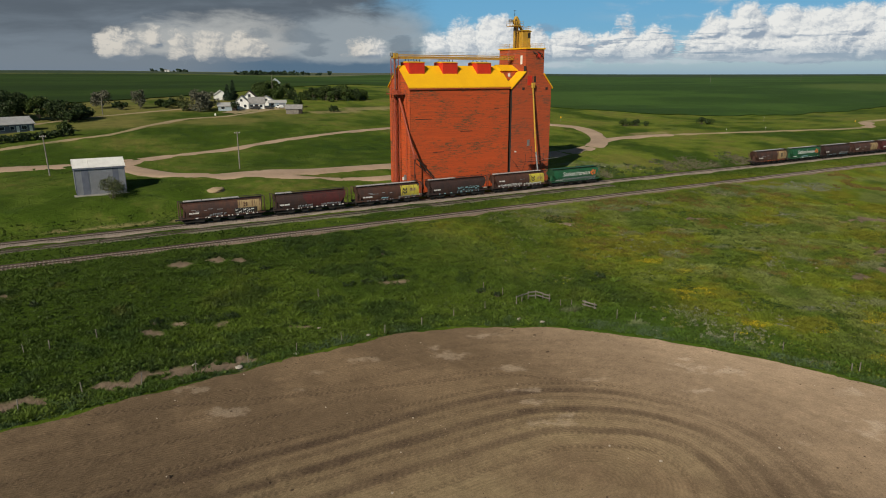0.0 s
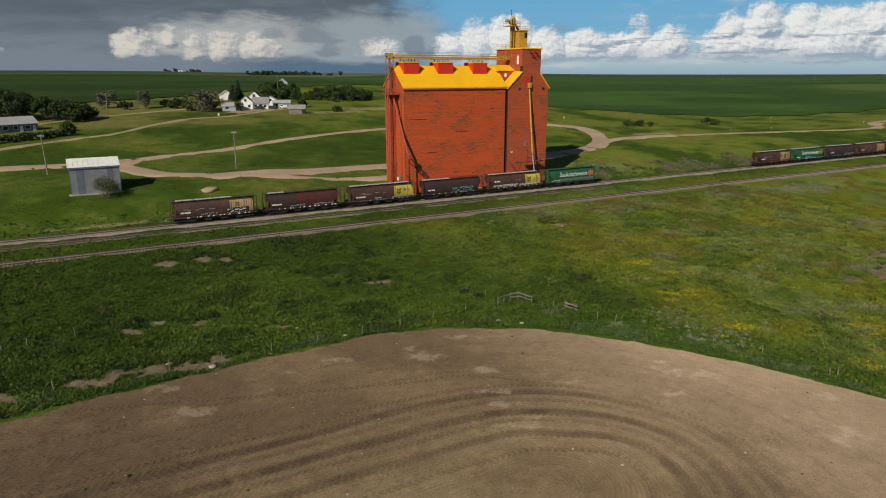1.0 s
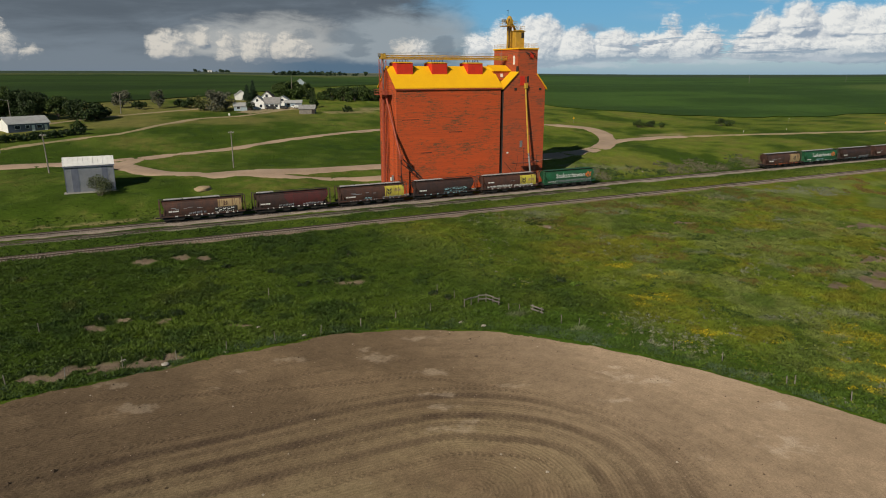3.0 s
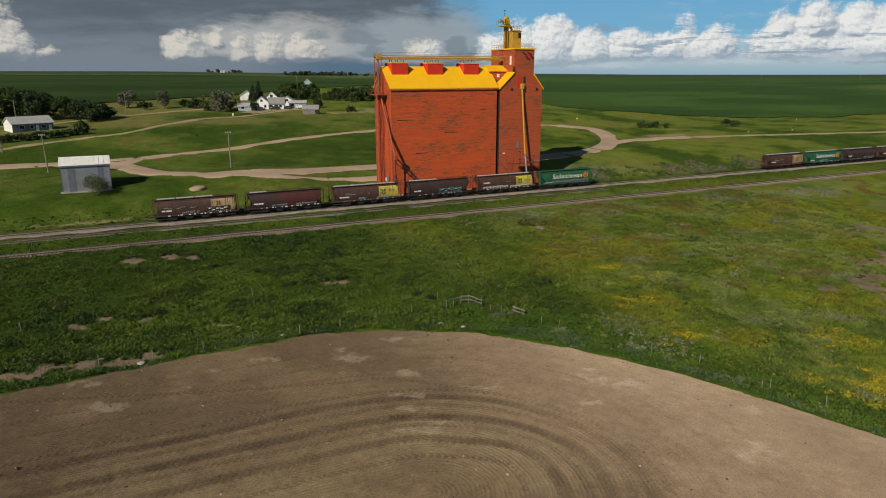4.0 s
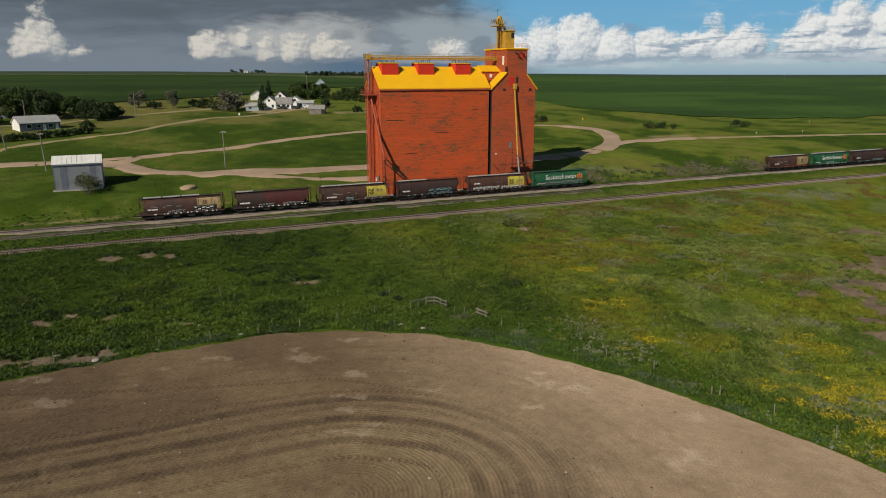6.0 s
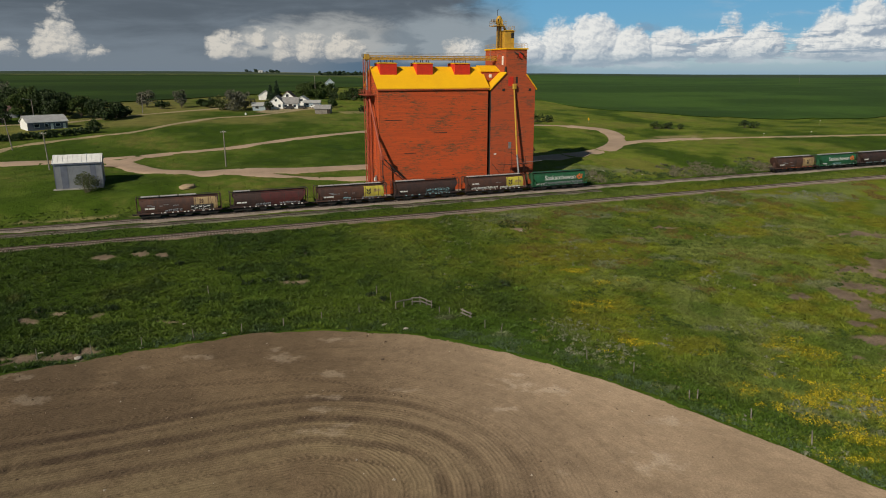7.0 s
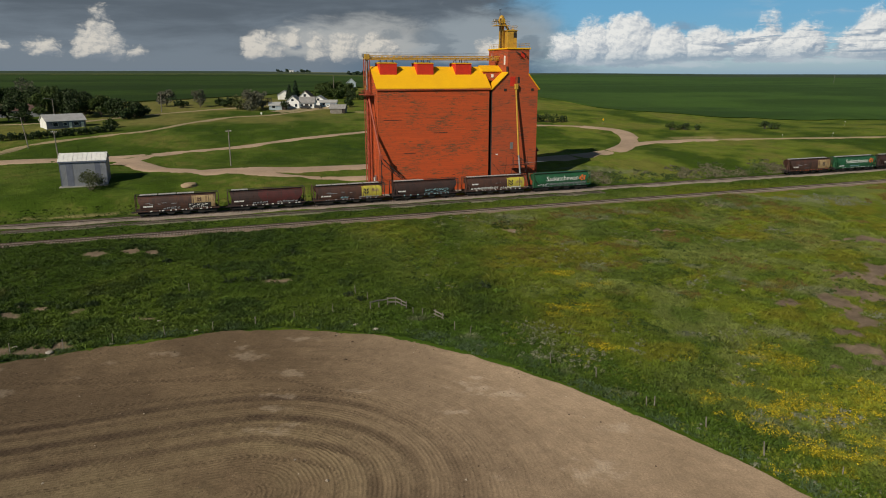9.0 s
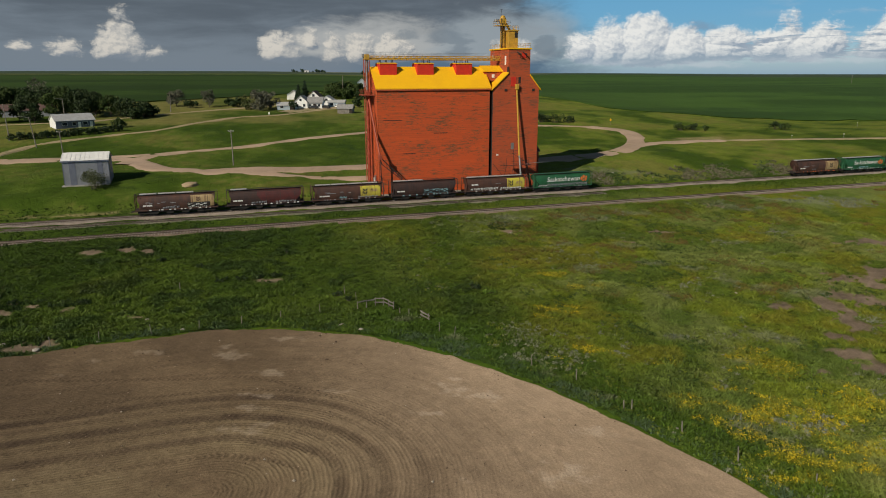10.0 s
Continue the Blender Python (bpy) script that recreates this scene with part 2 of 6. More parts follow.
def soil_material():
    """Crumbly soil: tint from the mesh, fine harrow lines that follow the turn, crumbs at two scales."""
    m, n = material("tilled_soil")
    a = n.add("ShaderNodeAttribute")
    a.attribute_name = "tint"
    p = n.place()
    px, py, pz = n.xyz(p)
    u, v = n.m("MAXIMUM", n.m("SUBTRACT", px, 34.0), 0.0), n.m("SUBTRACT", py, 34.0)
    r = n.m("SQRT", n.m("ADD", n.m("MULTIPLY", u, u), n.m("MULTIPLY", v, v)))
    wander = n.noise(p, 0.22, 3.0)
    crumb, speck, patch = n.noise(p, 5.5, 5.0, 0.75), n.noise(p, 17.0, 2.0, 0.6), n.noise(p, 0.35, 5.0, 0.6)
    line = n.m("SINE", n.m("MULTIPLY", n.m("ADD", r, n.m("MULTIPLY", wander, 0.45)), math.tau / 0.37))
    line = n.m("MULTIPLY", line, n.m("MULTIPLY", n.ramp(n.m("ADD", n.m("MULTIPLY", patch, 0.6), n.m("MULTIPLY", crumb, 0.4)), 0.39, 0.64), n.m("SUBTRACT", 0.13, n.m("MULTIPLY", n.ramp(px, 44.0, 58.0), 0.09))))
    k = n.m("ADD", -0.23, n.m("ADD", n.m("MULTIPLY", crumb, 1.3), n.m("ADD", n.m("MULTIPLY", speck, 0.9), n.m("MULTIPLY", patch, 0.26))))
    k = n.m("ADD", k, line)
    n.finish(n.mix(1.0, a.outputs["Color"], n.vec(k, k, k), "MULTIPLY"), 0.95, 0.0, n.m("ADD", n.m("ADD", crumb, n.m("MULTIPLY", speck, 0.4)), n.m("MULTIPLY", line, 2.6)), 0.8, 0.09, 0.1, 1.0)
    return m


SOIL = soil_material()
BLADE = tinted("grass_blade", 0.7, 0.9, 0.7, 0.0, 0.01, 0.25)
LEAF = tinted("leaf", 0.65, 0.7, 0.7, 0.0, 0.01, 0.3)
CROP = tinted("crop", 0.9, 0.35, 0.5, 0.5, 0.3, 0.15)
GRAVEL = worn("gravel_road", (0.46, 0.33, 0.235), (0.34, 0.245, 0.175), 0.95, coarse=0.12, fine=3.0, bump=0.5, dist=0.05, dirt=(0.20, 0.165, 0.09), amount=0.35)
LANE = worn("dirt_lane", (0.40, 0.30, 0.18), (0.27, 0.22, 0.115), 0.95, coarse=0.15, fine=2.0, bump=0.5, dist=0.05, dirt=(0.10, 0.12, 0.04), amount=0.6)
BALLAST = worn("ballast", (0.30, 0.245, 0.205), (0.19, 0.155, 0.13), 0.95, coarse=0.5, fine=6.0, bump=1.0, dist=0.08, dirt=(0.13, 0.11, 0.07), amount=0.4)
RED_BALLAST = worn("reddish_ballast", (0.235, 0.170, 0.135), (0.145, 0.108, 0.085), 0.95, coarse=0.5, fine=6.0, bump=1.0, dist=0.08, dirt=(0.11, 0.105, 0.05), amount=0.5)
OLD_BALLAST = worn("weedy_ballast", (0.20, 0.185, 0.13), (0.10, 0.11, 0.055), 0.95, coarse=0.3, fine=5.0, bump=1.0, dist=0.08, dirt=(0.05, 0.085, 0.02), amount=0.85)
TIE = worn("bleached_tie", (0.31, 0.26, 0.22), (0.22, 0.185, 0.155), 0.9, fine=5.0)
DARK_TIE = worn("rotten_tie", (0.10, 0.085, 0.07), (0.17, 0.15, 0.12), 0.95, fine=5.0)
RAIL = worn("rail_steel", (0.11, 0.08, 0.065), (0.06, 0.045, 0.035), 0.55, 0.5, fine=4.0)


def siding(name, paint, faded, bare, amount):
    """Horizontal boards: courses 0.19 m high, each in its own tone, with weathered streaks along the grain."""
    m, n = material(name)
    px, py, pz = n.xyz(n.place())
    along = n.m("ADD", px, py)
    row = n.m("FLOOR", n.m("DIVIDE", pz, 0.19))
    streak = n.noise(n.vec(n.m("MULTIPLY", along, 0.22), n.m("MULTIPLY", row, 0.37), n.m("MULTIPLY", row, 0.11)), 2.2, 5.0, 0.62)
    fine = n.noise(n.vec(n.m("MULTIPLY", along, 0.8), n.m("MULTIPLY", row, 2.3), 0.0), 1.5, 5.0, 0.7)
    broad = n.noise(n.vec(n.m("MULTIPLY", along, 0.10), n.m("MULTIPLY", pz, 0.16), 5.0), 1.6, 4.0, 0.55)
    tone = n.noise(n.vec(n.m("MULTIPLY", row, 3.31), n.m("FLOOR", n.m("DIVIDE", n.m("ADD", along, n.m("MULTIPLY", row, 1.7)), 4.9)), 0.0), 7.0, 1.0)
    c = n.mix(n.ramp(tone, 0.3, 0.7), paint, faded)
    wear = n.m("ADD", n.m("MULTIPLY", streak, 0.52), n.m("ADD", n.m("MULTIPLY", fine, 0.30), n.m("MULTIPLY", broad, 0.30)))
    c = n.mix(n.m("MULTIPLY", n.ramp(wear, 0.545, 0.68), amount), c, bare)
    lap = n.m("FRACT", n.m("DIVIDE", pz, 0.19))
    n.finish(c, 0.75, 0.0, n.m("ADD", n.m("MULTIPLY", lap, -1.0), n.m("MULTIPLY", fine, 0.3)), 0.6, 0.03)
    return m


ORANGE = siding("orange_siding", (0.55, 0.082, 0.014), (0.43, 0.064, 0.013), (0.12, 0.062, 0.027), 0.95)
RUSTY = siding("faded_orange_siding", (0.45, 0.078, 0.021), (0.37, 0.064, 0.019), (0.11, 0.060, 0.035), 0.8)
SCARLET = worn("scarlet_paint", (0.60, 0.030, 0.008), (0.50, 0.026, 0.010), 0.6, coarse=0.8, fine=4.0)
YELLOW = worn("yellow_roofing", (0.86, 0.47, 0.004), (0.80, 0.42, 0.006), 0.55, coarse=0.3, fine=3.0, bump=0.15)
YELLOW_STEEL = worn("yellow_steel", (0.58, 0.34, 0.035), (0.44, 0.25, 0.035), 0.5, 0.1, coarse=0.9, fine=5.0, dirt=(0.22, 0.12, 0.04), amount=0.5)
RED_STEEL = worn("red_steel", (0.38, 0.075, 0.035), (0.27, 0.055, 0.03), 0.6, 0.1, coarse=0.9, fine=6.0)
GREY_STEEL = worn("grey_steel", (0.33, 0.33, 0.33), (0.22, 0.22, 0.22), 0.5, 0.5, fine=6.0)
DARK = worn("dark_opening", (0.018, 0.014, 0.012), (0.03, 0.022, 0.018), 0.9)
WHITE = worn("white_paint", (0.78, 0.78, 0.76), (0.66, 0.66, 0.64), 0.6, coarse=0.8)
CONCRETE = worn("concrete", (0.36, 0.34, 0.31), (0.25, 0.24, 0.22), 0.9)
WEATHERED = worn("weathered_wood", (0.23, 0.21, 0.185), (0.13, 0.115, 0.10), 0.85, coarse=1.5, fine=8.0)
GREY_WALL = worn("grey_sheet_metal", (0.25, 0.26, 0.285), (0.205, 0.215, 0.24), 0.5, 0.2, coarse=0.8, fine=5.0)
SLATE_WALL = worn("blue_grey_sheet_metal", (0.14, 0.155, 0.20), (0.11, 0.12, 0.16), 0.5, 0.2, coarse=0.8, fine=5.0)
GREY_ROOF = worn("grey_shingle", (0.29, 0.28, 0.275), (0.19, 0.185, 0.18), 0.85, coarse=1.0, fine=4.0)
PALE_ROOF = worn("pale_roofing", (0.42, 0.42, 0.42), (0.33, 0.33, 0.33), 0.7, coarse=0.8, fine=4.0)
BROWN_ROOF = worn("brown_shingle", (0.13, 0.075, 0.065), (0.08, 0.05, 0.045), 0.85, coarse=0.8, fine=4.0)
BLUE_WALL = worn("pale_blue_siding", (0.34, 0.41, 0.46), (0.27, 0.33, 0.38), 0.7, coarse=0.8, fine=4.0)
BARK = worn("bark", (0.13, 0.10, 0.08), (0.07, 0.055, 0.045), 0.9, fine=6.0)
STONE = worn("fieldstone", (0.38, 0.34, 0.30), (0.25, 0.225, 0.195), 0.85, fine=5.0)
SAND = worn("spilled_grain", (0.37, 0.275, 0.17), (0.28, 0.21, 0.125), 0.95, fine=4.0)
SIGN_YELLOW = worn("sign_yellow", (0.80, 0.45, 0.01), (0.70, 0.40, 0.01), 0.5)
m_glass, n_glass = material("window_glass")
n_glass.finish((0.03, 0.035, 0.045), 0.08, 0.0, None, spec=0.6)
GLASS = m_glass


def carpaint(name, a, b, rust, amount):
    """Faded freight car paint with rust runs down the sheets."""
    m, n = material(name)
    px, py, pz = n.xyz(n.place())
    runs = n.noise(n.vec(n.m("MULTIPLY", px, 1.6), py, n.m("MULTIPLY", pz, 0.25)), 1.6, 5.0, 0.65)
    grime = n.noise(n.place(), 0.55, 6.0, 0.6)
    c = n.mix(n.ramp(grime, 0.38, 0.62), a, b)
    c = n.mix(n.m("MULTIPLY", n.ramp(runs, 0.48, 0.68), amount), c, rust)
    n.finish(c, n.m("ADD", 0.5, n.m("MULTIPLY", grime, 0.25)), 0.0, runs, 0.15, 0.02)
    return m


CAR_BROWN = carpaint("brown_car_paint", (0.075, 0.034, 0.024), (0.048, 0.026, 0.021), (0.11, 0.042, 0.022), 0.6)
CAR_DARK = carpaint("dark_brown_car_paint", (0.046, 0.024, 0.020), (0.031, 0.019, 0.018), (0.065, 0.028, 0.020), 0.5)
CAR_MAROON = carpaint("maroon_car_paint", (0.088, 0.017, 0.016), (0.056, 0.015, 0.015), (0.06, 0.024, 0.02), 0.4)
CAR_GREEN = carpaint("green_car_paint", (0.013, 0.100, 0.040), (0.012, 0.074, 0.032), (0.035, 0.05, 0.028), 0.4)
CAR_TAN = carpaint("faded_tan_panel", (0.36, 0.26, 0.13), (0.27, 0.19, 0.09), (0.12, 0.055, 0.028), 0.85)
CAR_YELLOW = carpaint("yellow_panel", (0.50, 0.43, 0.05), (0.40, 0.33, 0.05), (0.24, 0.17, 0.05), 0.5)
UNDER = worn("undercarriage", (0.012, 0.011, 0.010), (0.026, 0.021, 0.018), 0.8, fine=6.0)
HATCH = worn("pale_roof_walk", (0.52, 0.51, 0.50), (0.36, 0.35, 0.34), 0.6, 0.2, coarse=1.0, fine=5.0)
PAINT_WHITE = worn("white_marking", (0.74, 0.74, 0.72), (0.56, 0.55, 0.53), 0.6, coarse=2.0)
PAINT_BLACK = worn("black_marking", (0.015, 0.015, 0.015), (0.03, 0.028, 0.026), 0.6)
PAINT_TEAL = worn("teal_marking", (0.30, 0.50, 0.55), (0.20, 0.36, 0.42), 0.6, coarse=2.0)
PAINT_GREY = worn("grey_marking", (0.28, 0.29, 0.31), (0.20, 0.20, 0.22), 0.6, coarse=2.0)
PAINT_ORANGE = worn("orange_marking", (0.72, 0.16, 0.03), (0.60, 0.13, 0.03), 0.6, coarse=2.0)


# ---- building helpers ----
def mesh_of(bm, mats=()):
    me = bpy.data.meshes.new("mesh")
    bm.to_mesh(me)
    bm.free()
    for m in mats:
        me.materials.append(m)
    return me


def part(name, bm, mat, parent, label="", smooth=False):
    """Links a bmesh as one mesh object under its thing or part."""
    ob = new(name, mesh_of(bm, (mat,)))
    if smooth:
        ob.data.shade_smooth()
    ob.parent = parent
    return tagged(ob, label)


def thing(name, label, category, group="", kind="", at=None):
    ob = new(name)
    if at is not None:
        ob.matrix_world = at
    return tagged(ob, label, category, group, kind)


def box(bm, x0, x1, y0, y1, z0, z1, bevel=0.0):
    v = [bm.verts.new((x, y, z)) for z in (z0, z1) for x, y in ((x0, y0), (x1, y0), (x1, y1), (x0, y1))]
    for q in ((3, 2, 1, 0), (4, 5, 6, 7), (0, 1, 5, 4), (1, 2, 6, 5), (2, 3, 7, 6), (3, 0, 4, 7)):
        bm.faces.new([v[i] for i in q])
    if bevel:
        edges = {e for k in v for e in k.link_edges}
        bmesh.ops.bevel(bm, geom=list(edges), offset=bevel, segments=1, affect="EDGES")
    return bm


def boxed(*spans, bevel=0.0):
    bm = bmesh.new()
    for s in spans:
        box(bm, *s, bevel=bevel)
    return bm


def prism(points, axis, a, b):
    """A polygon, given in the plane across the axis, drawn out from a to b."""
    bm = bmesh.new()
    put = {"x": lambda p, k: (k, p[0], p[1]), "y": lambda p, k: (p[0], k, p[1]), "z": lambda p, k: (p[0], p[1], k)}[axis]
    lo, hi = [bm.verts.new(put(p, a)) for p in points], [bm.verts.new(put(p, b)) for p in points]
    n = len(points)
    bm.faces.new(lo)
    bm.faces.new(hi[::-1])
    for i in range(n):
        bm.faces.new((lo[i], hi[i], hi[(i + 1) % n], lo[(i + 1) % n]))
    bmesh.ops.recalc_face_normals(bm, faces=bm.faces)
    return bm


def tube(bm, p, q, r, sides=8, r2=None):
    p, q = Vector(p), Vector(q)
    turn = (q - p).to_track_quat("Z", "Y").to_matrix()
    rings = []
    for at, rad in ((p, r), (q, r if r2 is None else r2)):
        rings.append([bm.verts.new(at + turn @ Vector((rad * math.cos(k * math.tau / sides), rad * math.sin(k * math.tau / sides), 0))) for k in range(sides)])
    for i in range(sides):
        bm.faces.new((rings[0][i], rings[0][(i + 1) % sides], rings[1][(i + 1) % sides], rings[1][i]))
    bm.faces.new(rings[0][::-1])
    bm.faces.new(rings[1])
    return bm


def tubes(*rods, sides=6):
    bm = bmesh.new()
    for p, q, r in rods:
        tube(bm, p, q, r, sides)
    return bm


def sheet(name, co, faces, mat, tint=None, smooth=True):
    """A mesh object from arrays, with a colour for each vertex."""
    me = bpy.data.meshes.new(name)
    co, faces = np.asarray(co, dtype=np.float32), np.asarray(faces, dtype=np.int32)
    k = faces.shape[1]
    me.vertices.add(len(co))
    me.vertices.foreach_set("co", co.ravel())
    me.loops.add(faces.size)
    me.loops.foreach_set("vertex_index", faces.ravel())
    me.polygons.add(len(faces))
    me.polygons.foreach_set("loop_start", np.arange(0, faces.size, k, dtype=np.int32))
    me.update(calc_edges=True)
    me.polygons.foreach_set("use_smooth", np.full(len(faces), smooth))
    if tint is not None:
        a = me.color_attributes.new("tint", "FLOAT_COLOR", "POINT")
        rgba = np.ones((len(co), 4), dtype=np.float32)
        rgba[:, :3] = tint
        a.data.foreach_set("color", rgba.ravel())
    me.materials.append(mat)
    return new(name, me)


def grid_faces(nu, nv):
    i = np.arange(nu * nv).reshape(nu, nv)
    return np.stack([i[:-1, :-1], i[1:, :-1], i[1:, 1:], i[:-1, 1:]], -1).reshape(-1, 4)


# ---- lie of the land ----
def sstep(a, b, v):
    k = np.clip((v - a) / (b - a), 0.0, 1.0)
    return k * k * (3 - 2 * k)


PROFILE_Y = (-400, 60, 72, 90, 105, 115, 121, 130, 137.5, 141, 150, 165, 180, 200, 250, 290, 320, 450, 700, 1200, 2000, 4500)
PROFILE_Z = (0, 0, 0.1, 0.5, 1.4, 2.1, 2.1, 2.2, 2.5, 3.5, 5.2, 7.0, 7.8, 9.2, 13.4, 15.0, 17.0, 22.0, 25.5, 28.0, 30.5, 33.5)


def height(x, y):
    """Ground level: a flat field, a rise to the railway, a bank behind it, then a long slope up to the plateau."""
    z = sum(np.interp(y + d, PROFILE_Y, PROFILE_Z) for d in (-3, -1, 1, 3)) / 4
    z = z - 1.5 * sstep(62, 95, x) * sstep(75, 45, y)
    z = z - 0.9 * sstep(60, 130, x) * sstep(60, 85, y) * sstep(118, 105, y)
    z = z + 0.8 * sstep(40, 5, x) * sstep(72, 100, y) * sstep(125, 112, y)
    z = z + 1.1 * sstep(65, 42, x) * sstep(140, 149, y) * sstep(185, 160, y)
    far, az = sstep(400, 2500, np.hypot(x, y)), np.degrees(np.arctan2(x, y))
    z = z + far * (9 * sstep(25, 0, az) - 9 * sstep(30, 45, az) + 5 * sstep(50, 66, az))
    # the empty track has its own cutting
    cut = sstep(3.4, 2.2, np.abs(y - 118.8)) * sstep(460, 420, np.abs(x))
    z = z - cut * np.maximum(z - 2.02, 0.0)
    return z - 2.5 * sstep(180, 330, x) * sstep(190, 230, y) * (1 - far)


def lay(x, y):
    """Ground level with its small humps."""
    return height(x, y) + 0.16 * rough_b(x, y, 5, 3) * (1 - sstep(200, 500, np.hypot(x, y)))


def lattice(seed):
    """Smooth value noise, about -1 to 1, over arrays."""
    table = np.random.default_rng(seed).uniform(-1, 1, (256, 256))

    def one(x, y):
        i, j = np.floor(x).astype(int), np.floor(y).astype(int)
        u, v = x - i, y - j
        u, v = u * u * (3 - 2 * u), v * v * (3 - 2 * v)
        a, b = table[i % 256, j % 256], table[(i + 1) % 256, j % 256]
        c, d = table[i % 256, (j + 1) % 256], table[(i + 1) % 256, (j + 1) % 256]
        return (a * (1 - u) + b * u) * (1 - v) + (c * (1 - u) + d * u) * v

    def many(x, y, size, octaves=4):
        x, y = np.asarray(x, float) / size, np.asarray(y, float) / size
        return sum(one(x * 2 ** k + 17.3 * k, y * 2 ** k + 5.1 * k) * 0.55 ** k for k in range(octaves))
    return many


rough_a, rough_b, rough_c = lattice(3), lattice(8), lattice(21)


def blobs(x, y, spots, turn=0.0):
    """How deep each point lies in any of the ellipses (x, y, half-length, half-width), turned clockwise: above 0 inside."""
    best = np.full(np.shape(x), -9.0)
    c, s = math.cos(radians(turn)), math.sin(radians(turn))
    for cx, cy, a, b in spots:
        u, v = x - cx, y - cy
        best = np.maximum(best, 1 - np.hypot((u * c - v * s) / a, (u * s + v * c) / b))
    return best


# Tilled field: furrows follow the turn of the machine round (34, 34)
TURN_X, TURN_Y = 34.0, 34.0
EDGE_X, EDGE_Y = (-120, -7, 8, 20, 30, 34), (64.0, 66.7, 68.2, 69.0, 69.9, 69.8)
EDGE_A, EDGE_R = (0, 13, 24, 36, 47.5, 59, 70, 80, 90, 99, 109, 123, 138, 150, 180), (35.8, 34.9, 34.0, 33.3, 32.6, 32.6, 33.1, 34.5, 36.5, 39.5, 43.9, 53.5, 70.0, 80.0, 80.0)


def soil_edge(x, y):
    """Metres outside the tilled field (below 0: on the soil)."""
    rr = np.hypot(np.maximum(x - TURN_X, 0), y - TURN_Y)
    a = np.degrees(np.arctan2(np.maximum(x - TURN_X, 1e-6), y - TURN_Y))
    out = np.where(x < TURN_X, y - np.interp(x, EDGE_X, EDGE_Y), rr - np.interp(a, EDGE_A, EDGE_R))
    return np.where((y < TURN_Y) & (x < TURN_X), -(y + 46.0), out)


BARE = ((16.2, 107.9, 2.0, 1.9), (21.3, 107.9, 1.7, 1.4), (24.2, 106.9, 1.5, 1.2), (42.1, 88.0, 3.0, 0.9), (16.1, 83.1, 1.8, 1.2), (11.4, 85.1, 0.9, 1.0), (7.9, 83.6, 1.6, 0.9), (25.1, 77.2, 1.7, 0.7),
        (3.0, 71.3, 3.2, 1.6), (6.4, 72.2, 3.2, 1.6), (9.8, 71.4, 3.6, 1.5), (13.8, 70.9, 2.8, 1.3), (16.4, 71.1, 2.4, 1.1), (-4.7, 71.5, 3.0, 1.2), (-7.3, 103.5, 1.0, 1.0), (-6.8, 71.3, 1.5, 0.8),
        (90.4, 104.0, 2.6, 2.6), (120.7, 96.9, 2.9, 1.8), (109.7, 92.2, 2.2, 0.9), (155.5, 78.5, 7.0, 5.0), (132.5, 60.2, 6.0, 5.2), (126.5, 54.5, 4.6, 4.4), (118.8, 54.6, 2.6, 3.8), (115.8, 48.2, 3.2, 3.2), (109.5, 45.2, 2.4, 2.0),
        (107.6, 41.1, 3.4, 2.1), (105.2, 36.8, 3.2, 2.4), (99.4, 38.0, 1.6, 0.9), (111.0, 56.0, 3.0, 1.6), (130.6, 63.2, 3.2, 1.8), (140.0, 62.0, 6.0, 5.0), (147.0, 110.0, 4.0, 1.6))
GOLD = ((94.8, 42.8, 4.0, 3.4), (94.9, 40.3, 2.0, 1.5), (87.5, 32.0, 5.6, 3.0), (89.8, 29.1, 4.0, 2.6), (79.0, 35.3, 2.2, 1.4), (79.9, 31.9, 2.1, 1.1), (80.9, 28.7, 1.6, 1.2), (82.3, 26.4, 2.0, 1.3), (82.2, 24.2, 2.6, 1.3), (77.4, 50.4, 2.0, 1.2),
        (85.9, 77.6, 2.2, 1.1), (87.3, 70.3, 2.4, 1.3), (79.2, 63.0, 3.2, 1.1), (76.1, 61.2, 1.2, 0.8), (89.8, 23.7, 3.4, 1.8), (78.7, 22.0, 4.0, 1.4), (78.6, 37.0, 2.0, 1.0), (86.7, 37.4, 1.8, 1.2), (85.1, 22.2, 3.2, 1.6), (82.4, 63.3, 1.8, 0.8),
        (96.0, 30.0, 5.0, 3.5), (98.0, 22.0, 6.0, 4.0), (72.5, 49.0, 1.4, 0.8), (83.5, 45.0, 1.6, 1.0))
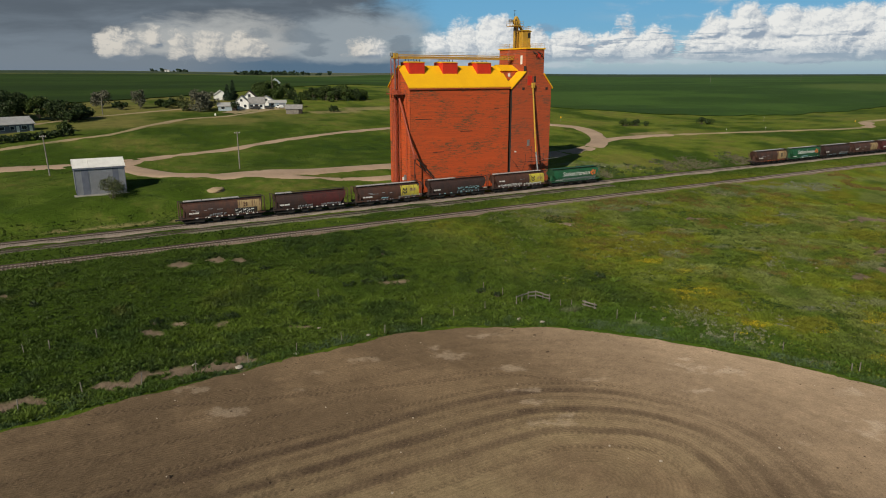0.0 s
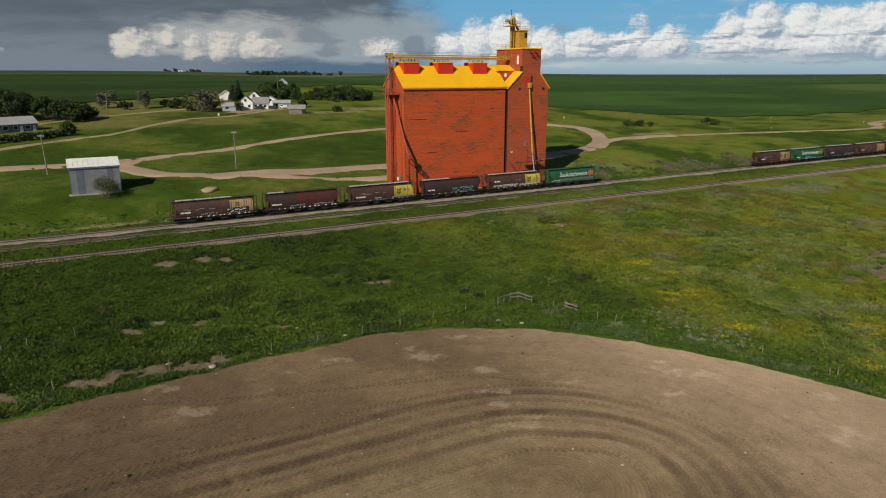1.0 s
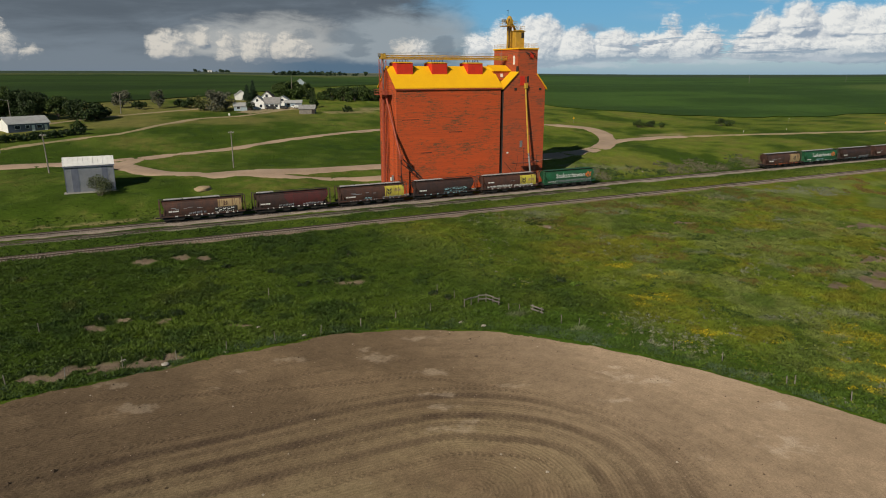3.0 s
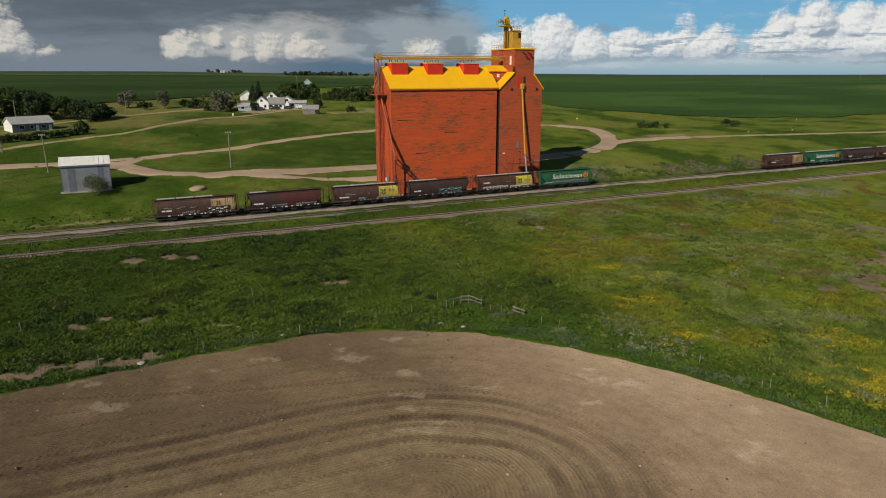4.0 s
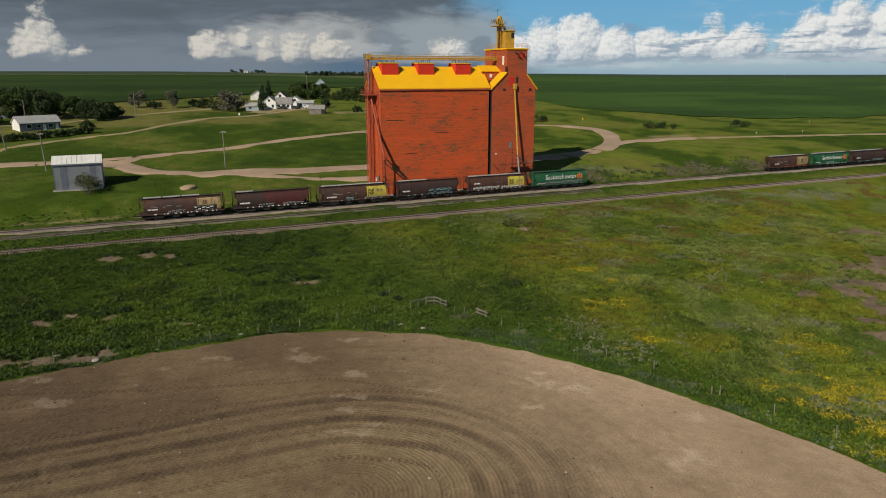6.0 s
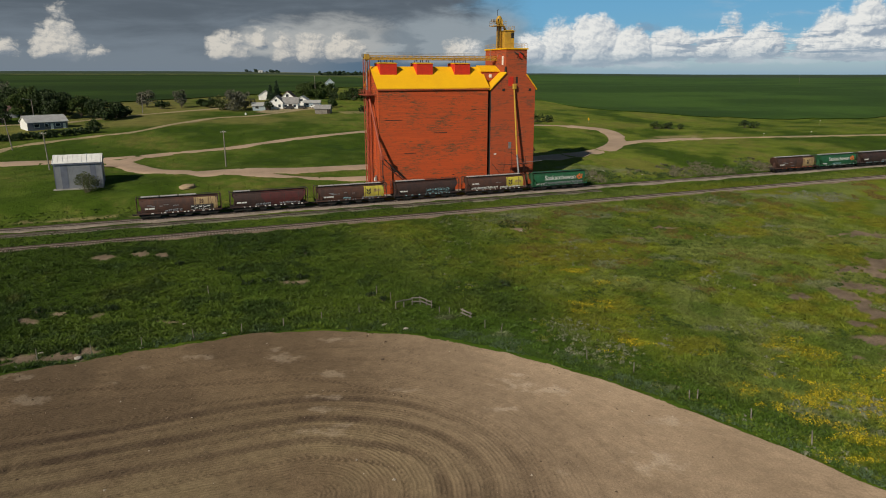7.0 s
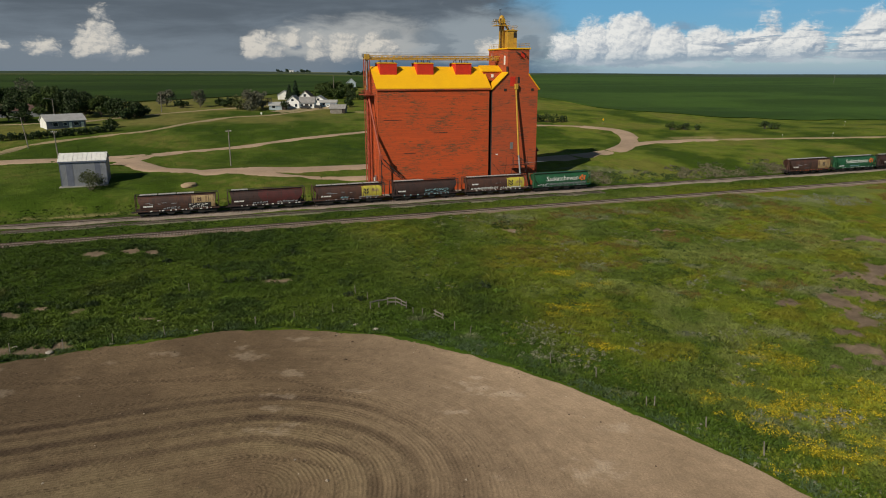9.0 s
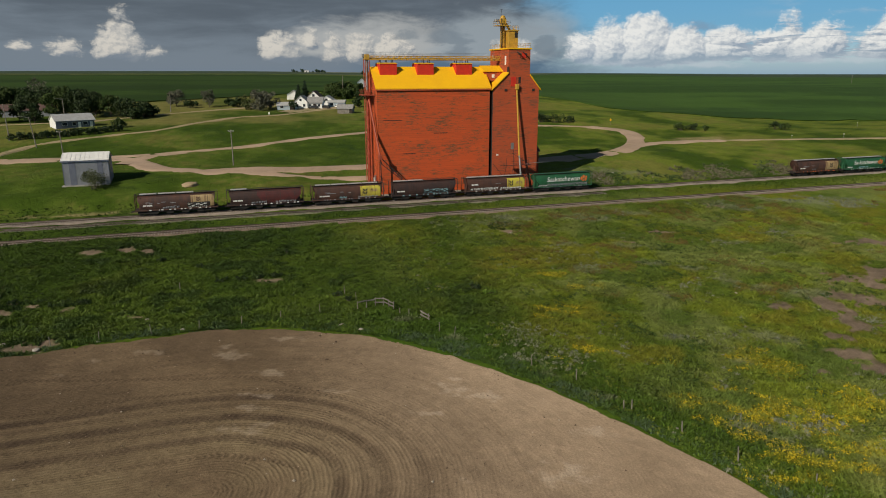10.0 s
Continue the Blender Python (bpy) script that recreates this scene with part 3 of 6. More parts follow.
SAGE = ((110.9, 66.2, 2.6, 2.4), (114.2, 62.7, 4.0, 2.4), (118.3, 59.2, 4.4, 3.2), (110.0, 74.5, 3.0, 2.0), (105.9, 79.7, 3.4, 1.7), (108.1, 89.9, 4.2, 1.7), (92.8, 78.0, 2.8, 1.8), (97.6, 63.8, 2.4, 1.1), (101.9, 60.4, 2.4, 1.1), (101.9, 47.6, 3.4, 2.2),
        (90.1, 51.1, 3.4, 1.7), (81.9, 29.8, 2.2, 2.2), (83.2, 26.4, 2.9, 2.3), (97.7, 94.8, 3.6, 2.0), (92.9, 43.4, 1.8, 1.0), (129.1, 87.2, 3.0, 1.4), (88.5, 109.9, 6.0, 2.2), (94.2, 113.0, 6.5, 2.4), (123.9, 109.5, 6.0, 2.0), (111.0, 109.5, 8.0, 2.4),
        (150.0, 110.0, 10.0, 3.0), (165.0, 112.0, 10.0, 2.0), (180.0, 108.0, 12.0, 4.0), (140.0, 148.0, 14.0, 3.0), (66.5, 49.0, 2.4, 1.0), (69.2, 44.5, 2.2, 1.0), (71.0, 38.6, 1.8, 1.0), (62.5, 57.0, 2.4, 0.9), (58.0, 65.8, 2.0, 0.8))


def bare_at(x, y):
    return sstep(0.0, 0.35, blobs(x, y, BARE, 25) + 0.5 * rough_b(x, y, 1.3, 5) + sstep(98, 108, x) * (0.4 * rough_a(x, y, 4.0, 5) - 0.06))


def gold_at(x, y):
    return sstep(-0.2, 0.6, blobs(x, y, GOLD, 22) + 0.65 * rough_a(x, y, 1.8, 4))


def sage_at(x, y):
    return sstep(-0.1, 0.7, blobs(x, y, SAGE, 22) + 0.6 * rough_c(x, y, 2.0, 4))


def lerp(a, b, k):
    k = np.asarray(k)[..., None]
    return np.asarray(a) * (1 - k) + np.asarray(b) * k


def meadow(x, y):
    """Colour of the grass cover."""
    n1, n2, n3 = rough_a(x, y, 22, 4), rough_b(x, y, 6, 4), rough_c(x, y, 1.8, 3)
    c = lerp((0.038, 0.067, 0.006), (0.060, 0.094, 0.009), sstep(-0.5, 0.6, n1 + 0.5 * n2))
    c = lerp(c, (0.019, 0.042, 0.006), sstep(0.15, 0.8, n2 + 0.45 * n3) * 0.7)
    warm = sstep(52, 92, x + 9 * n1) * sstep(136, 112, y) * (1 - 0.75 * sstep(9, 2, np.abs(x - 66 - 0.25 * (y - 60)) + 3 * n2))
    lush = sstep(14, 6, soil_edge(x, y) + 3 * n2) * sstep(42, 58, x) * sstep(75, 66, y)
    warm = warm * (1 - 0.85 * lush)
    c = lerp(c, (0.040, 0.078, 0.007), lush * 0.8)
    c = lerp(c, (0.120, 0.150, 0.013), warm * (0.55 + 0.38 * sstep(-0.9, 0.3, n2 + 0.6 * n1)))
    c = lerp(c, (0.145, 0.112, 0.018), warm * sstep(0.4, 1.0, n3 * 0.5 + 0.9 * n1) * 0.45)
    n4, n5 = rough_b(x + 61, y - 37, 11, 5), rough_c(x - 23, y + 71, 8, 5)
    c = lerp(c, (0.128, 0.152, 0.048), warm * sstep(0.05, 0.55, n4) * 0.6)
    c = lerp(c, (0.052, 0.088, 0.010), warm * sstep(0.08, 0.5, n5) * 0.7)
    c = lerp(c, (0.140, 0.128, 0.012), warm * sstep(0.1, 0.6, -n4 + 0.3 * n3) * 0.6)
    left = sstep(30, -5, x) * sstep(80, 100, y) * sstep(118, 112, y)
    c = lerp(c, (0.105, 0.088, 0.016), left * sstep(0.0, 0.7, n1 + n2) * 0.7)
    back = sstep(136, 142, y)
    c = lerp(c, lerp((0.074, 0.106, 0.015), (0.128, 0.158, 0.021), sstep(60, 150, x)), back * sstep(-0.7, 0.5, n1 + 0.5 * n2) * 0.8)
    c = lerp(c, (0.135, 0.125, 0.032), back * sstep(0.25, 0.9, n1 + 0.6 * n3) * 0.6)
    c = lerp(c, (0.155, 0.140, 0.045), back * sstep(236, 260, y) * sstep(110, 60, x) * sstep(-0.6, 0.4, n1) * 0.7)
    c = lerp(c, (0.145, 0.150, 0.095), sage_at(x, y) * 0.55)
    c = lerp(c, (0.25, 0.215, 0.010), gold_at(x, y) * 0.35)
    return c


def growing(inner, outer, lo, hi, step, grow):
    """Even spacing between inner and outer, wider and wider out to lo and hi."""
    mid = list(np.arange(inner, outer + 1e-6, step))
    a, s = [mid[0]], step
    while a[-1] > lo:
        s *= grow
        a.append(a[-1] - s)
    b, s = [mid[-1]], step
    while b[-1] < hi:
        s *= grow
        b.append(b[-1] + s)
    return np.array(a[:0:-1] + mid + b[1:])


xs, ys = growing(-24, 176, -4300, 4300, 0.8, 1.055), growing(14, 152, -900, 4500, 0.8, 1.035)
gx, gy = np.meshgrid(xs, ys, indexing="ij")
gz = lay(gx, gy)
gz = gz - 1.2 * sstep(-0.4, -2.5, soil_edge(gx, gy))
gc = meadow(gx, gy) * 1.25
gc = lerp(gc, np.asarray((0.25, 0.187, 0.135)) * (0.85 + 0.2 * rough_c(gx, gy, 1.2, 3))[..., None], bare_at(gx, gy))
gc = lerp(gc, (0.30, 0.25, 0.12), sstep(0.1, 0.5, blobs(gx, gy, ((7, 139.0, 14, 1.0), (22, 138.4, 8, 0.8), (204, 188.5, 14, 4.0), (135, 292, 26, 9), (110, 283, 20, 7))) + 0.3 * rough_c(gx, gy, 3, 3)) * 0.85)
far = sstep(900, 1500, np.hypot(gx, gy))
gaz = np.degrees(np.arctan2(gx, gy))
gc = lerp(gc, lerp((0.05, 0.075, 0.045), (0.21, 0.21, 0.145), sstep(3, 12, gaz) * sstep(30, 24, gaz) * sstep(-0.7, 0.3, rough_a(gx, gy * 3, 900, 2))), far)
ground = sheet("ground", np.stack([gx, gy, gz], -1).reshape(-1, 3), grid_faces(*gx.shape), GROUND, gc.reshape(-1, 3))
tagged(ground, "rolling green prairie grass with bare pale patches", "ground", kind="structure")

along = np.concatenate([np.arange(-110, -30, 2.0), np.arange(-30, -12, 0.6), np.arange(-12, 34, 0.16), 1000 + np.arange(0, 125, 0.5), 1000 + np.arange(125, 180.1, 1.5), 2000 + np.arange(2, 140, 4.0)])
fr = np.concatenate([np.linspace(0.0, 1.0, 300)])
rows_co = []
for s in along:
    if s < 500:
        rim = np.interp(s, EDGE_X, EDGE_Y) - TURN_Y
        r = fr * rim
        rows_co.append(np.stack([np.full_like(r, s), TURN_Y + r, r], -1))
    elif s >= 2000:
        r = fr * 80.0
        rows_co.append(np.stack([np.full_like(r, TURN_X - (s - 2000)), TURN_Y - r, r], -1))
    else:
        a = radians(s - 1000)
        rim = np.interp(s - 1000, EDGE_A, EDGE_R)
        r = fr * rim
        rows_co.append(np.stack([TURN_X + r * math.sin(a), TURN_Y + r * math.cos(a), r], -1))
fc = np.array(rows_co)
edge = 0.9 * rough_b(fc[..., 0], fc[..., 1], 3.0, 3) * sstep(0.93, 1.0, fr)[None, :]
fx, fy, r = fc[..., 0], fc[..., 1] + edge * 0.6, fc[..., 2]
PALE = ((42.9, 63.7, 1.5, 0.9), (36.1, 61.0, 1.9, 1.3), (35.9, 63.3, 1.2, 0.8), (37.7, 47.1, 1.2, 0.8), (38.6, 49.6, 1.6, 0.5), (36.8, 42.9, 2.0, 1.0), (39.4, 43.4, 0.9, 0.5), (46.2, 47.6, 1.7, 0.8), (40.5, 54.6, 1.5, 0.8),
        (57.7, 44.6, 1.9, 1.1), (60.0, 42.3, 2.2, 0.9), (58.6, 46.8, 1.1, 0.4), (53.6, 40.7, 1.5, 0.6), (53.4, 29.0, 0.6, 0.5), (67.2, 32.4, 1.8, 1.0), (61.2, 27.4, 2.2, 1.6), (27.7, 64.8, 1.4, 1.0),
        (11.4, 60.0, 2.4, 1.2), (9.6, 66.6, 1.9, 0.9), (21.8, 64.1, 1.0, 0.7), (19.2, 61.1, 1.0, 0.6))
wob = 0.35 * rough_a(fx, fy, 9, 2)
fine = np.sin((r + 0.25 * wob) * math.tau / 0.52)
clod = rough_c(fx, fy, 0.7, 3)
tread = np.zeros_like(r)
bear = np.degrees(np.arctan2(np.maximum(fx - TURN_X, 1e-6), fy - TURN_Y))
west = sstep(41, 25, fx)
lane_r = r + 0.22 * rough_a(fx, fy, 9, 2)
# wheel lanes: radius ahead, widening to the east, widening to the west, width, depth
for rad, east, out, wide, deep in ((15.8, 1.1, 1.0, 0.75, 1.0), (11.8, 1.8, 1.1, 0.8, 1.0), (7.9, 2.2, 1.0, 0.7, 0.85), (14.1, 1.3, 1.0, 0.42, 0.45), (10.2, 1.8, 1.0, 0.42, 0.45), (17.4, 1.0, 1.2, 0.4, 0.4),
                                   (5.2, 2.0, 0.6, 0.4, 0.35), (21.6, 0.6, 1.6, 0.4, 0.3), (25.2, 0.0, 1.2, 0.4, 0.3), (29.0, 0.0, 0.8, 0.4, 0.25)):
    mid = rad + east * sstep(35, 92, bear) + out * west
    tread = np.maximum(tread, sstep(1.25, 0.35, np.abs(lane_r - mid) / wide) * deep)
# one lane that leaves the turn for the north-west
mid = 17.6 + 3.4 * sstep(38, 3, bear) + 0.33 * np.maximum(TURN_X - fx, 0)
tread = np.maximum(tread, sstep(1.2, 0.4, np.abs(lane_r - mid) / 0.45) * 0.42)
prints = np.where(tread > 0.42, 0.45, 2.0) * tread
lug = np.sin((np.where(along[:, None] < 500, fx, radians(1) * (along[:, None] - 1000) * r)) * math.tau / 0.62 + 9 * np.abs((r + wob) % 1.2 - 0.6))
fz = height(fx, fy) + 0.06 + 0.009 * fine * (1 - 0.6 * tread) + 0.03 * clod + 0.04 * lug * prints - 0.05 * tread - 0.25 * sstep(0.985, 1.0, fr)[None, :]
n1, n2 = rough_a(fx, fy, 11, 4), rough_b(fx, fy, 2.6, 4)
col = lerp((0.134, 0.098, 0.064), (0.182, 0.133, 0.086), sstep(-0.7, 0.7, n1 + 0.4 * n2))
col = lerp(col, (0.195, 0.155, 0.095), sstep(24, 4, r) * sstep(-0.6, 0.6, n1) * 0.7)
col = lerp(col, (0.335, 0.258, 0.188), sstep(36, 64, fx) * (0.8 + 0.2 * n1))
col = lerp(col, (0.086, 0.062, 0.044), np.clip(tread * (0.72 + 0.3 * n2) * (1 - 0.55 * sstep(41, 50, fx)), 0, 1))
col = col * (1 + 0.30 * lug * prints * (1 - 0.6 * sstep(46, 56, fx)))[..., None]
col = col * (1.12 + 0.02 * fine + 0.11 * clod)[..., None] * np.array((0.76, 0.74, 0.71)) * (1 + 0.18 * sstep(14, 6, r))[..., None]
col = lerp(col, (0.37, 0.30, 0.23), sstep(-0.15, 0.85, blobs(fx, fy, PALE, 25) + 0.7 * rough_c(fx, fy, 0.9, 5)) * (0.34 + 0.22 * sstep(40, 60, fx)))
field = sheet("tilled_field", np.stack([fx, fy, fz], -1).reshape(-1, 3), grid_faces(*fx.shape), SOIL, np.clip(col, 0.01, 0.8).reshape(-1, 3))
tagged(field, "bare brown tilled soil with curving furrows and tyre tracks", "field", kind="structure")

# Dark green crop on the slope behind
CROP_X = (-4300, -300, -15, 6, 30, 92, 150, 200, 222, 224, 230, 245, 258, 291, 352, 410, 470, 900, 4300)
CROP_Y = (500, 400, 366, 348, 358, 402, 455, 492, 505, 286, 272, 262, 244, 234, 228, 229, 240, 260, 400)
cx = np.concatenate([growing(-60, 480, -2600, 3900, 3.0, 1.06)])
cr = np.concatenate([[0, 0.0005], np.linspace(0.004, 1, 90) ** 2])
start = np.interp(cx, CROP_X, CROP_Y) + 2.0 * rough_a(cx, cx * 0 + 3, 14, 3)
end = np.interp(np.degrees(np.arctan2(cx, 900)), (-70, 10, 22, 40, 55, 80), (1150, 1100, 980, 1500, 1500, 900))
end = np.maximum(end, start + 60)
kx = np.repeat(cx[:, None], len(cr), 1)
ky = start[:, None] + (end - start)[:, None] * cr[None, :]
kz = height(kx, ky) + np.where(np.arange(len(cr)) == 0, -0.5, 0.35)[None, :] + 0.12 * rough_b(kx, ky, 4, 2)
kn = 0.8 * rough_a(kx, ky * 2.5, 130, 4) + 0.5 * rough_b(kx * 0.4, ky * 2.0, 60, 3)
kc = lerp((0.032, 0.070, 0.010), (0.054, 0.108, 0.016), sstep(-0.6, 0.6, kn + 0.2 * rough_c(kx, ky, 9, 2)))
kc = lerp(kc, (0.095, 0.135, 0.03), sstep(0.1, 0.5, blobs(kx, ky, ((705, 378, 85, 75), (800, 420, 160, 60))) + 0.12 * kn) * 0.7)
# cloud shade over the left part, put into the crop colour
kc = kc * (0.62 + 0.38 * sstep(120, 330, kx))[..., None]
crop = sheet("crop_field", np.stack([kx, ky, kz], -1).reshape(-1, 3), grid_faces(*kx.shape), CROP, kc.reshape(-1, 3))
tagged(crop, "dark green standing crop on a long slope, cloud shade tinted into its left part", "field", kind="structure")


# ---- roads and tracks ----
def curve_points(pts, step=2.0):
    """A smooth line through the points."""
    p = [Vector(q) for q in pts]
    p = [p[0] * 2 - p[1]] + p + [p[-1] * 2 - p[-2]]
    out = []
    for a, b, c, d in zip(p, p[1:], p[2:], p[3:]):
        n = max(2, int((c - b).length / step))
        for i in range(n):
            t = i / n
            out.append(0.5 * ((2 * b) + (c - a) * t + (2 * a - 5 * b + 4 * c - d) * t * t + (3 * b - a - 3 * c + d) * t ** 3))
    return np.array([tuple(v) for v in out + [p[-2]]])


def road(name, pts, wide, mat, label, lift=0.12, ragged=0.5):
    line = curve_points(pts)
    d = np.gradient(line, axis=0)
    side = np.stack([-d[:, 1], d[:, 0]], -1) / np.linalg.norm(d, axis=1)[:, None]
    across = np.linspace(-1, 1, 9)
    w_here = wide / 2 + ragged * rough_b(line[:, 0], line[:, 1], 7, 3)
    p = line[:, None, :] + side[:, None, :] * (across[None, :] * w_here[:, None])[..., None]
    z = height(p[..., 0], p[..., 1]) + lift * (1.4 - 1.6 * across ** 4)[None, :] - np.where(np.abs(across) > 0.99, 0.25, 0)[None, :]
    ob = sheet(name, np.concatenate([p, z[..., None]], -1).reshape(-1, 3), grid_faces(*z.shape), mat)
    return tagged(ob, label, "road", kind="structure")


LOOP = ((-60, 196), (-10, 192), (6, 190.8), (14, 188), (18.5, 180), (22.5, 170), (28, 165), (37, 162), (50, 162.6), (64, 164), (80, 163.5), (98, 163), (116, 162.6), (133, 163.5), (150, 167), (164, 175), (176, 188.5),
        (183, 201), (184, 211), (176, 220), (157, 226.5), (130, 228.5), (109, 226.8), (88, 222), (65.3, 213.4), (45, 202.5), (28.7, 197.5), (18, 194.5), (6, 193.2))
road("gravel_road", LOOP[:20], 7.4, GRAVEL, "pale tan gravel road looping past the elevator")
road("gravel_road", LOOP[18:], 3.9, GRAVEL, "narrow gravel road returning behind the elevator", 0.11, 0.3)
road("gravel_road", ((41, 161), (48, 158.2), (58, 155.2), (67, 153.4), (76, 152.8)), 4.2, GRAVEL, "gravel spur along the foot of the elevator", 0.10)
road("gravel_road", ((13, 181), (16, 187.5), (21, 192.5), (28, 196.6)), 5.6, GRAVEL, "wide gravel junction of the loop road", 0.16, 0.3)
road("dirt_lane", ((168, 181), (177, 182.5), (190, 183), (210, 182.6), (237, 179.6), (272, 175), (305, 170.5), (326, 171), (334, 177), (345, 184), (380, 186), (460, 178)), 3.6, LANE, "narrow dirt lane through the grass")
road("gravel_road", ((158, 170.5), (167, 177.5), (178, 181.8), (192, 183.0), (208, 182.8)), 5.6, GRAVEL, "gravel mouth of the lane at the loop road", 0.17, 0.4)
road("gravel_lane", ((320, 170), (330, 173), (335, 178), (345, 182)), 6.0, GRAVEL, "gravel bend at the end of the lane", 0.16)
road("dirt_lane", ((-22, 194), (-19, 206), (-11, 219), (3, 229), (19, 238.5), (33, 256), (47, 272), (63, 278), (81, 294), (90, 300)), 3.4, LANE, "worn two-track dirt lane to the farmyard")
road("dirt_lane", ((-60, 255), (-30, 262), (-8, 267), (2, 275), (15.6, 288), (33, 299), (52, 309), (66, 316)), 3.2, LANE, "pale dirt lane past the trees")
road("gravel_yard", ((66, 289), (76, 298), (86, 301), (95, 304)), 9.0, LANE, "bare earth farmyard", 0.18, 1.0)
road("dirt_lane", ((-14, 192), (-26, 190), (-50, 180)), 5.5, GRAVEL, "gravel turnout beside the loop road")


def railway(name, y, x0, x1, top, mat, label, bed=2.3, tie_step=0.56, shoulder=1.25, tie_mat=TIE):
    """Ballast, ties and two rails, with rail top at the level top."""
    t = thing(name, label, "railway track", "railway tracks", "structure")
    n = int((x1 - x0) / 1.5)
    x = np.linspace(x0, x1, n)
    prof = np.array([(-bed - shoulder, -1.1), (-bed, -0.36), (-bed + 0.4, -0.19), (0, -0.175), (bed - 0.4, -0.19), (bed, -0.36), (bed + shoulder, -1.1)])
    X = np.repeat(x[:, None], len(prof), 1)
    Y = y + prof[None, :, 0] + 0.22 * rough_b(X, X * 0 + prof[None, :, 0] * 7, 2.5, 3)
    Z = top + prof[None, :, 1] + 0.02 * rough_c(X, Y, 0.9, 2)
    b = sheet("ballast", np.stack([X, Y, Z], -1).reshape(-1, 3), grid_faces(*X.shape), mat)
    b.parent = t
    bm = bmesh.new()
    rng = random.Random(int(y))
    k = x0
    while k < x1:
        j, s = rng.uniform(-0.06, 0.06), rng.uniform(-0.05, 0.05)
        box(bm, k + s, k + s + 0.23, y - 1.3 + j, y + 1.3 + j, top - 0.34, top - 0.15)
        k += tie_step
    tagged(part("ties", bm, tie_mat, t), kind="stuff")
    for s in (-0.75, 0.75):
        part("rail", prism([(y + s - 0.07, top - 0.15), (y + s + 0.07, top - 0.15), (y + s + 0.04, top), (y + s - 0.04, top)], "x", x0, x1), RAIL, t)
    return t


MAIN_Y, RAIL_TOP, FRONT_Y, FRONT_TOP = 134.6, 2.88, 118.8, 2.62
railway("railway_track", MAIN_Y, -80, 420, RAIL_TOP, BALLAST, "railway track on grey ballast under the hopper cars", 1.45, 0.56, 0.7)
railway("railway_track", FRONT_Y, -80, 420, FRONT_TOP, RED_BALLAST, "empty main railway track on reddish ballast", 1.25, 0.56, 0.55)
railway("siding_track", 130.4, -80, 128, 2.5, OLD_BALLAST, "old siding track half lost in weeds and gravel", 1.5, 0.75, 0.7, DARK_TIE)


# ---- grain elevator ----
def gable_roof(name, x0, x1, y0, y1, eave, ridge, over, mat, parent, along="x", thick=0.22):
    """Two roof slopes with thickness and overhang."""
    bm = bmesh.new()
    lo, hi = (y0, y1) if along == "x" else (x0, x1)
    mid, half = (lo + hi) / 2, (hi - lo) / 2
    drop = (ridge - eave) / half * over
    pts = [(lo - over, eave - drop), (mid, ridge), (hi + over, eave - drop), (hi + over, eave - drop + thick), (mid, ridge + thick * 1.2), (lo - over, eave - drop + thick)]
    a, b = (x0 - over, x1 + over) if along == "x" else (y0 - over, y1 + over)
    return part(name, prism(pts, along, a, b), mat, parent)


elevator = thing("grain_elevator", "tall orange wooden grain elevator with yellow roofs, beside the railway", "grain elevator")
AX0, AX1, AY0, AY1, A_EAVE, A_RIDGE = 72.7, 100.4, 139.4, 149.8, 28.0, 32.5
AYM = (AY0 + AY1) / 2
part("foundation", boxed((AX0 - 0.15, 113.3, AY0 - 0.1, AY1 + 0.1, 2.0, 3.5)), CONCRETE, elevator)
part("annex_wall", prism([(AY0, 3.4), (AY1, 3.4), (AY1, A_EAVE), (AYM, A_RIDGE), (AY0, A_EAVE)], "x", AX0, AX1), ORANGE, elevator, "weathered orange board siding")
gable_roof("annex_roof", AX0, AX1, AY0, AY1, A_EAVE, A_RIDGE, 0.35, YELLOW, elevator)
part("fascia", boxed((AX0 - 0.36, AX1 + 0.3, AY0 - 0.34, AY0 - 0.24, A_EAVE - 0.62, A_EAVE - 0.3)), RUSTY, elevator)
for x in (AX0 - 0.03, AX1 - 0.12):
    part("corner_board", boxed((x, x + 0.16, AY0 - 0.03, AY0 + 0.14, 3.5, A_EAVE - 0.05)), RUSTY, elevator)
# loose and missing boards
for x, z, long in ((86.3, 17.4, 3.4), (78.7, 12.8, 3.0), (74.0, 20.6, 4.4), (96.0, 22.6, 1.4), (91.0, 7.2, 0.7)):
    part("board_gap", boxed((x, x + long, AY0 - 0.012, AY0 + 0.03, z, z + 0.16)), DARK, elevator)
for x in (74.2, 83.2, 92.9):
    m = part("roof_monitor", boxed((x, x + 4.1, AYM - 2.15, AYM + 2.15, 29.9, 33.4), bevel=0.04), SCARLET, elevator, "scarlet box on the roof ridge")
    part("monitor_roof", prism([(AYM - 2.3, 33.4), (AYM + 2.3, 33.4), (AYM + 2.3, 33.46), (AYM, 33.7), (AYM - 2.3, 33.46)], "x", x - 0.1, x + 4.2), YELLOW, m)

TX0, TX1, TY0, TY1, T_EAVE = 101.2, 113.4, 139.2, 151.0, 27.6
CX0, CX1, C_TOP = 105.1, 110.8, 36.8
part("tower_wall", prism([(TX0, 3.4), (TX1, 3.4), (TX1, T_EAVE), (CX1, 30.85), (CX0, 31.2), (TX0, T_EAVE)], "y", TY0, TY1), RUSTY, elevator, "faded orange board siding")
part("cupola", boxed((CX0, CX1, TY0 + 0.003, TY1 - 0.4, 30.2, C_TOP)), RUSTY, elevator)
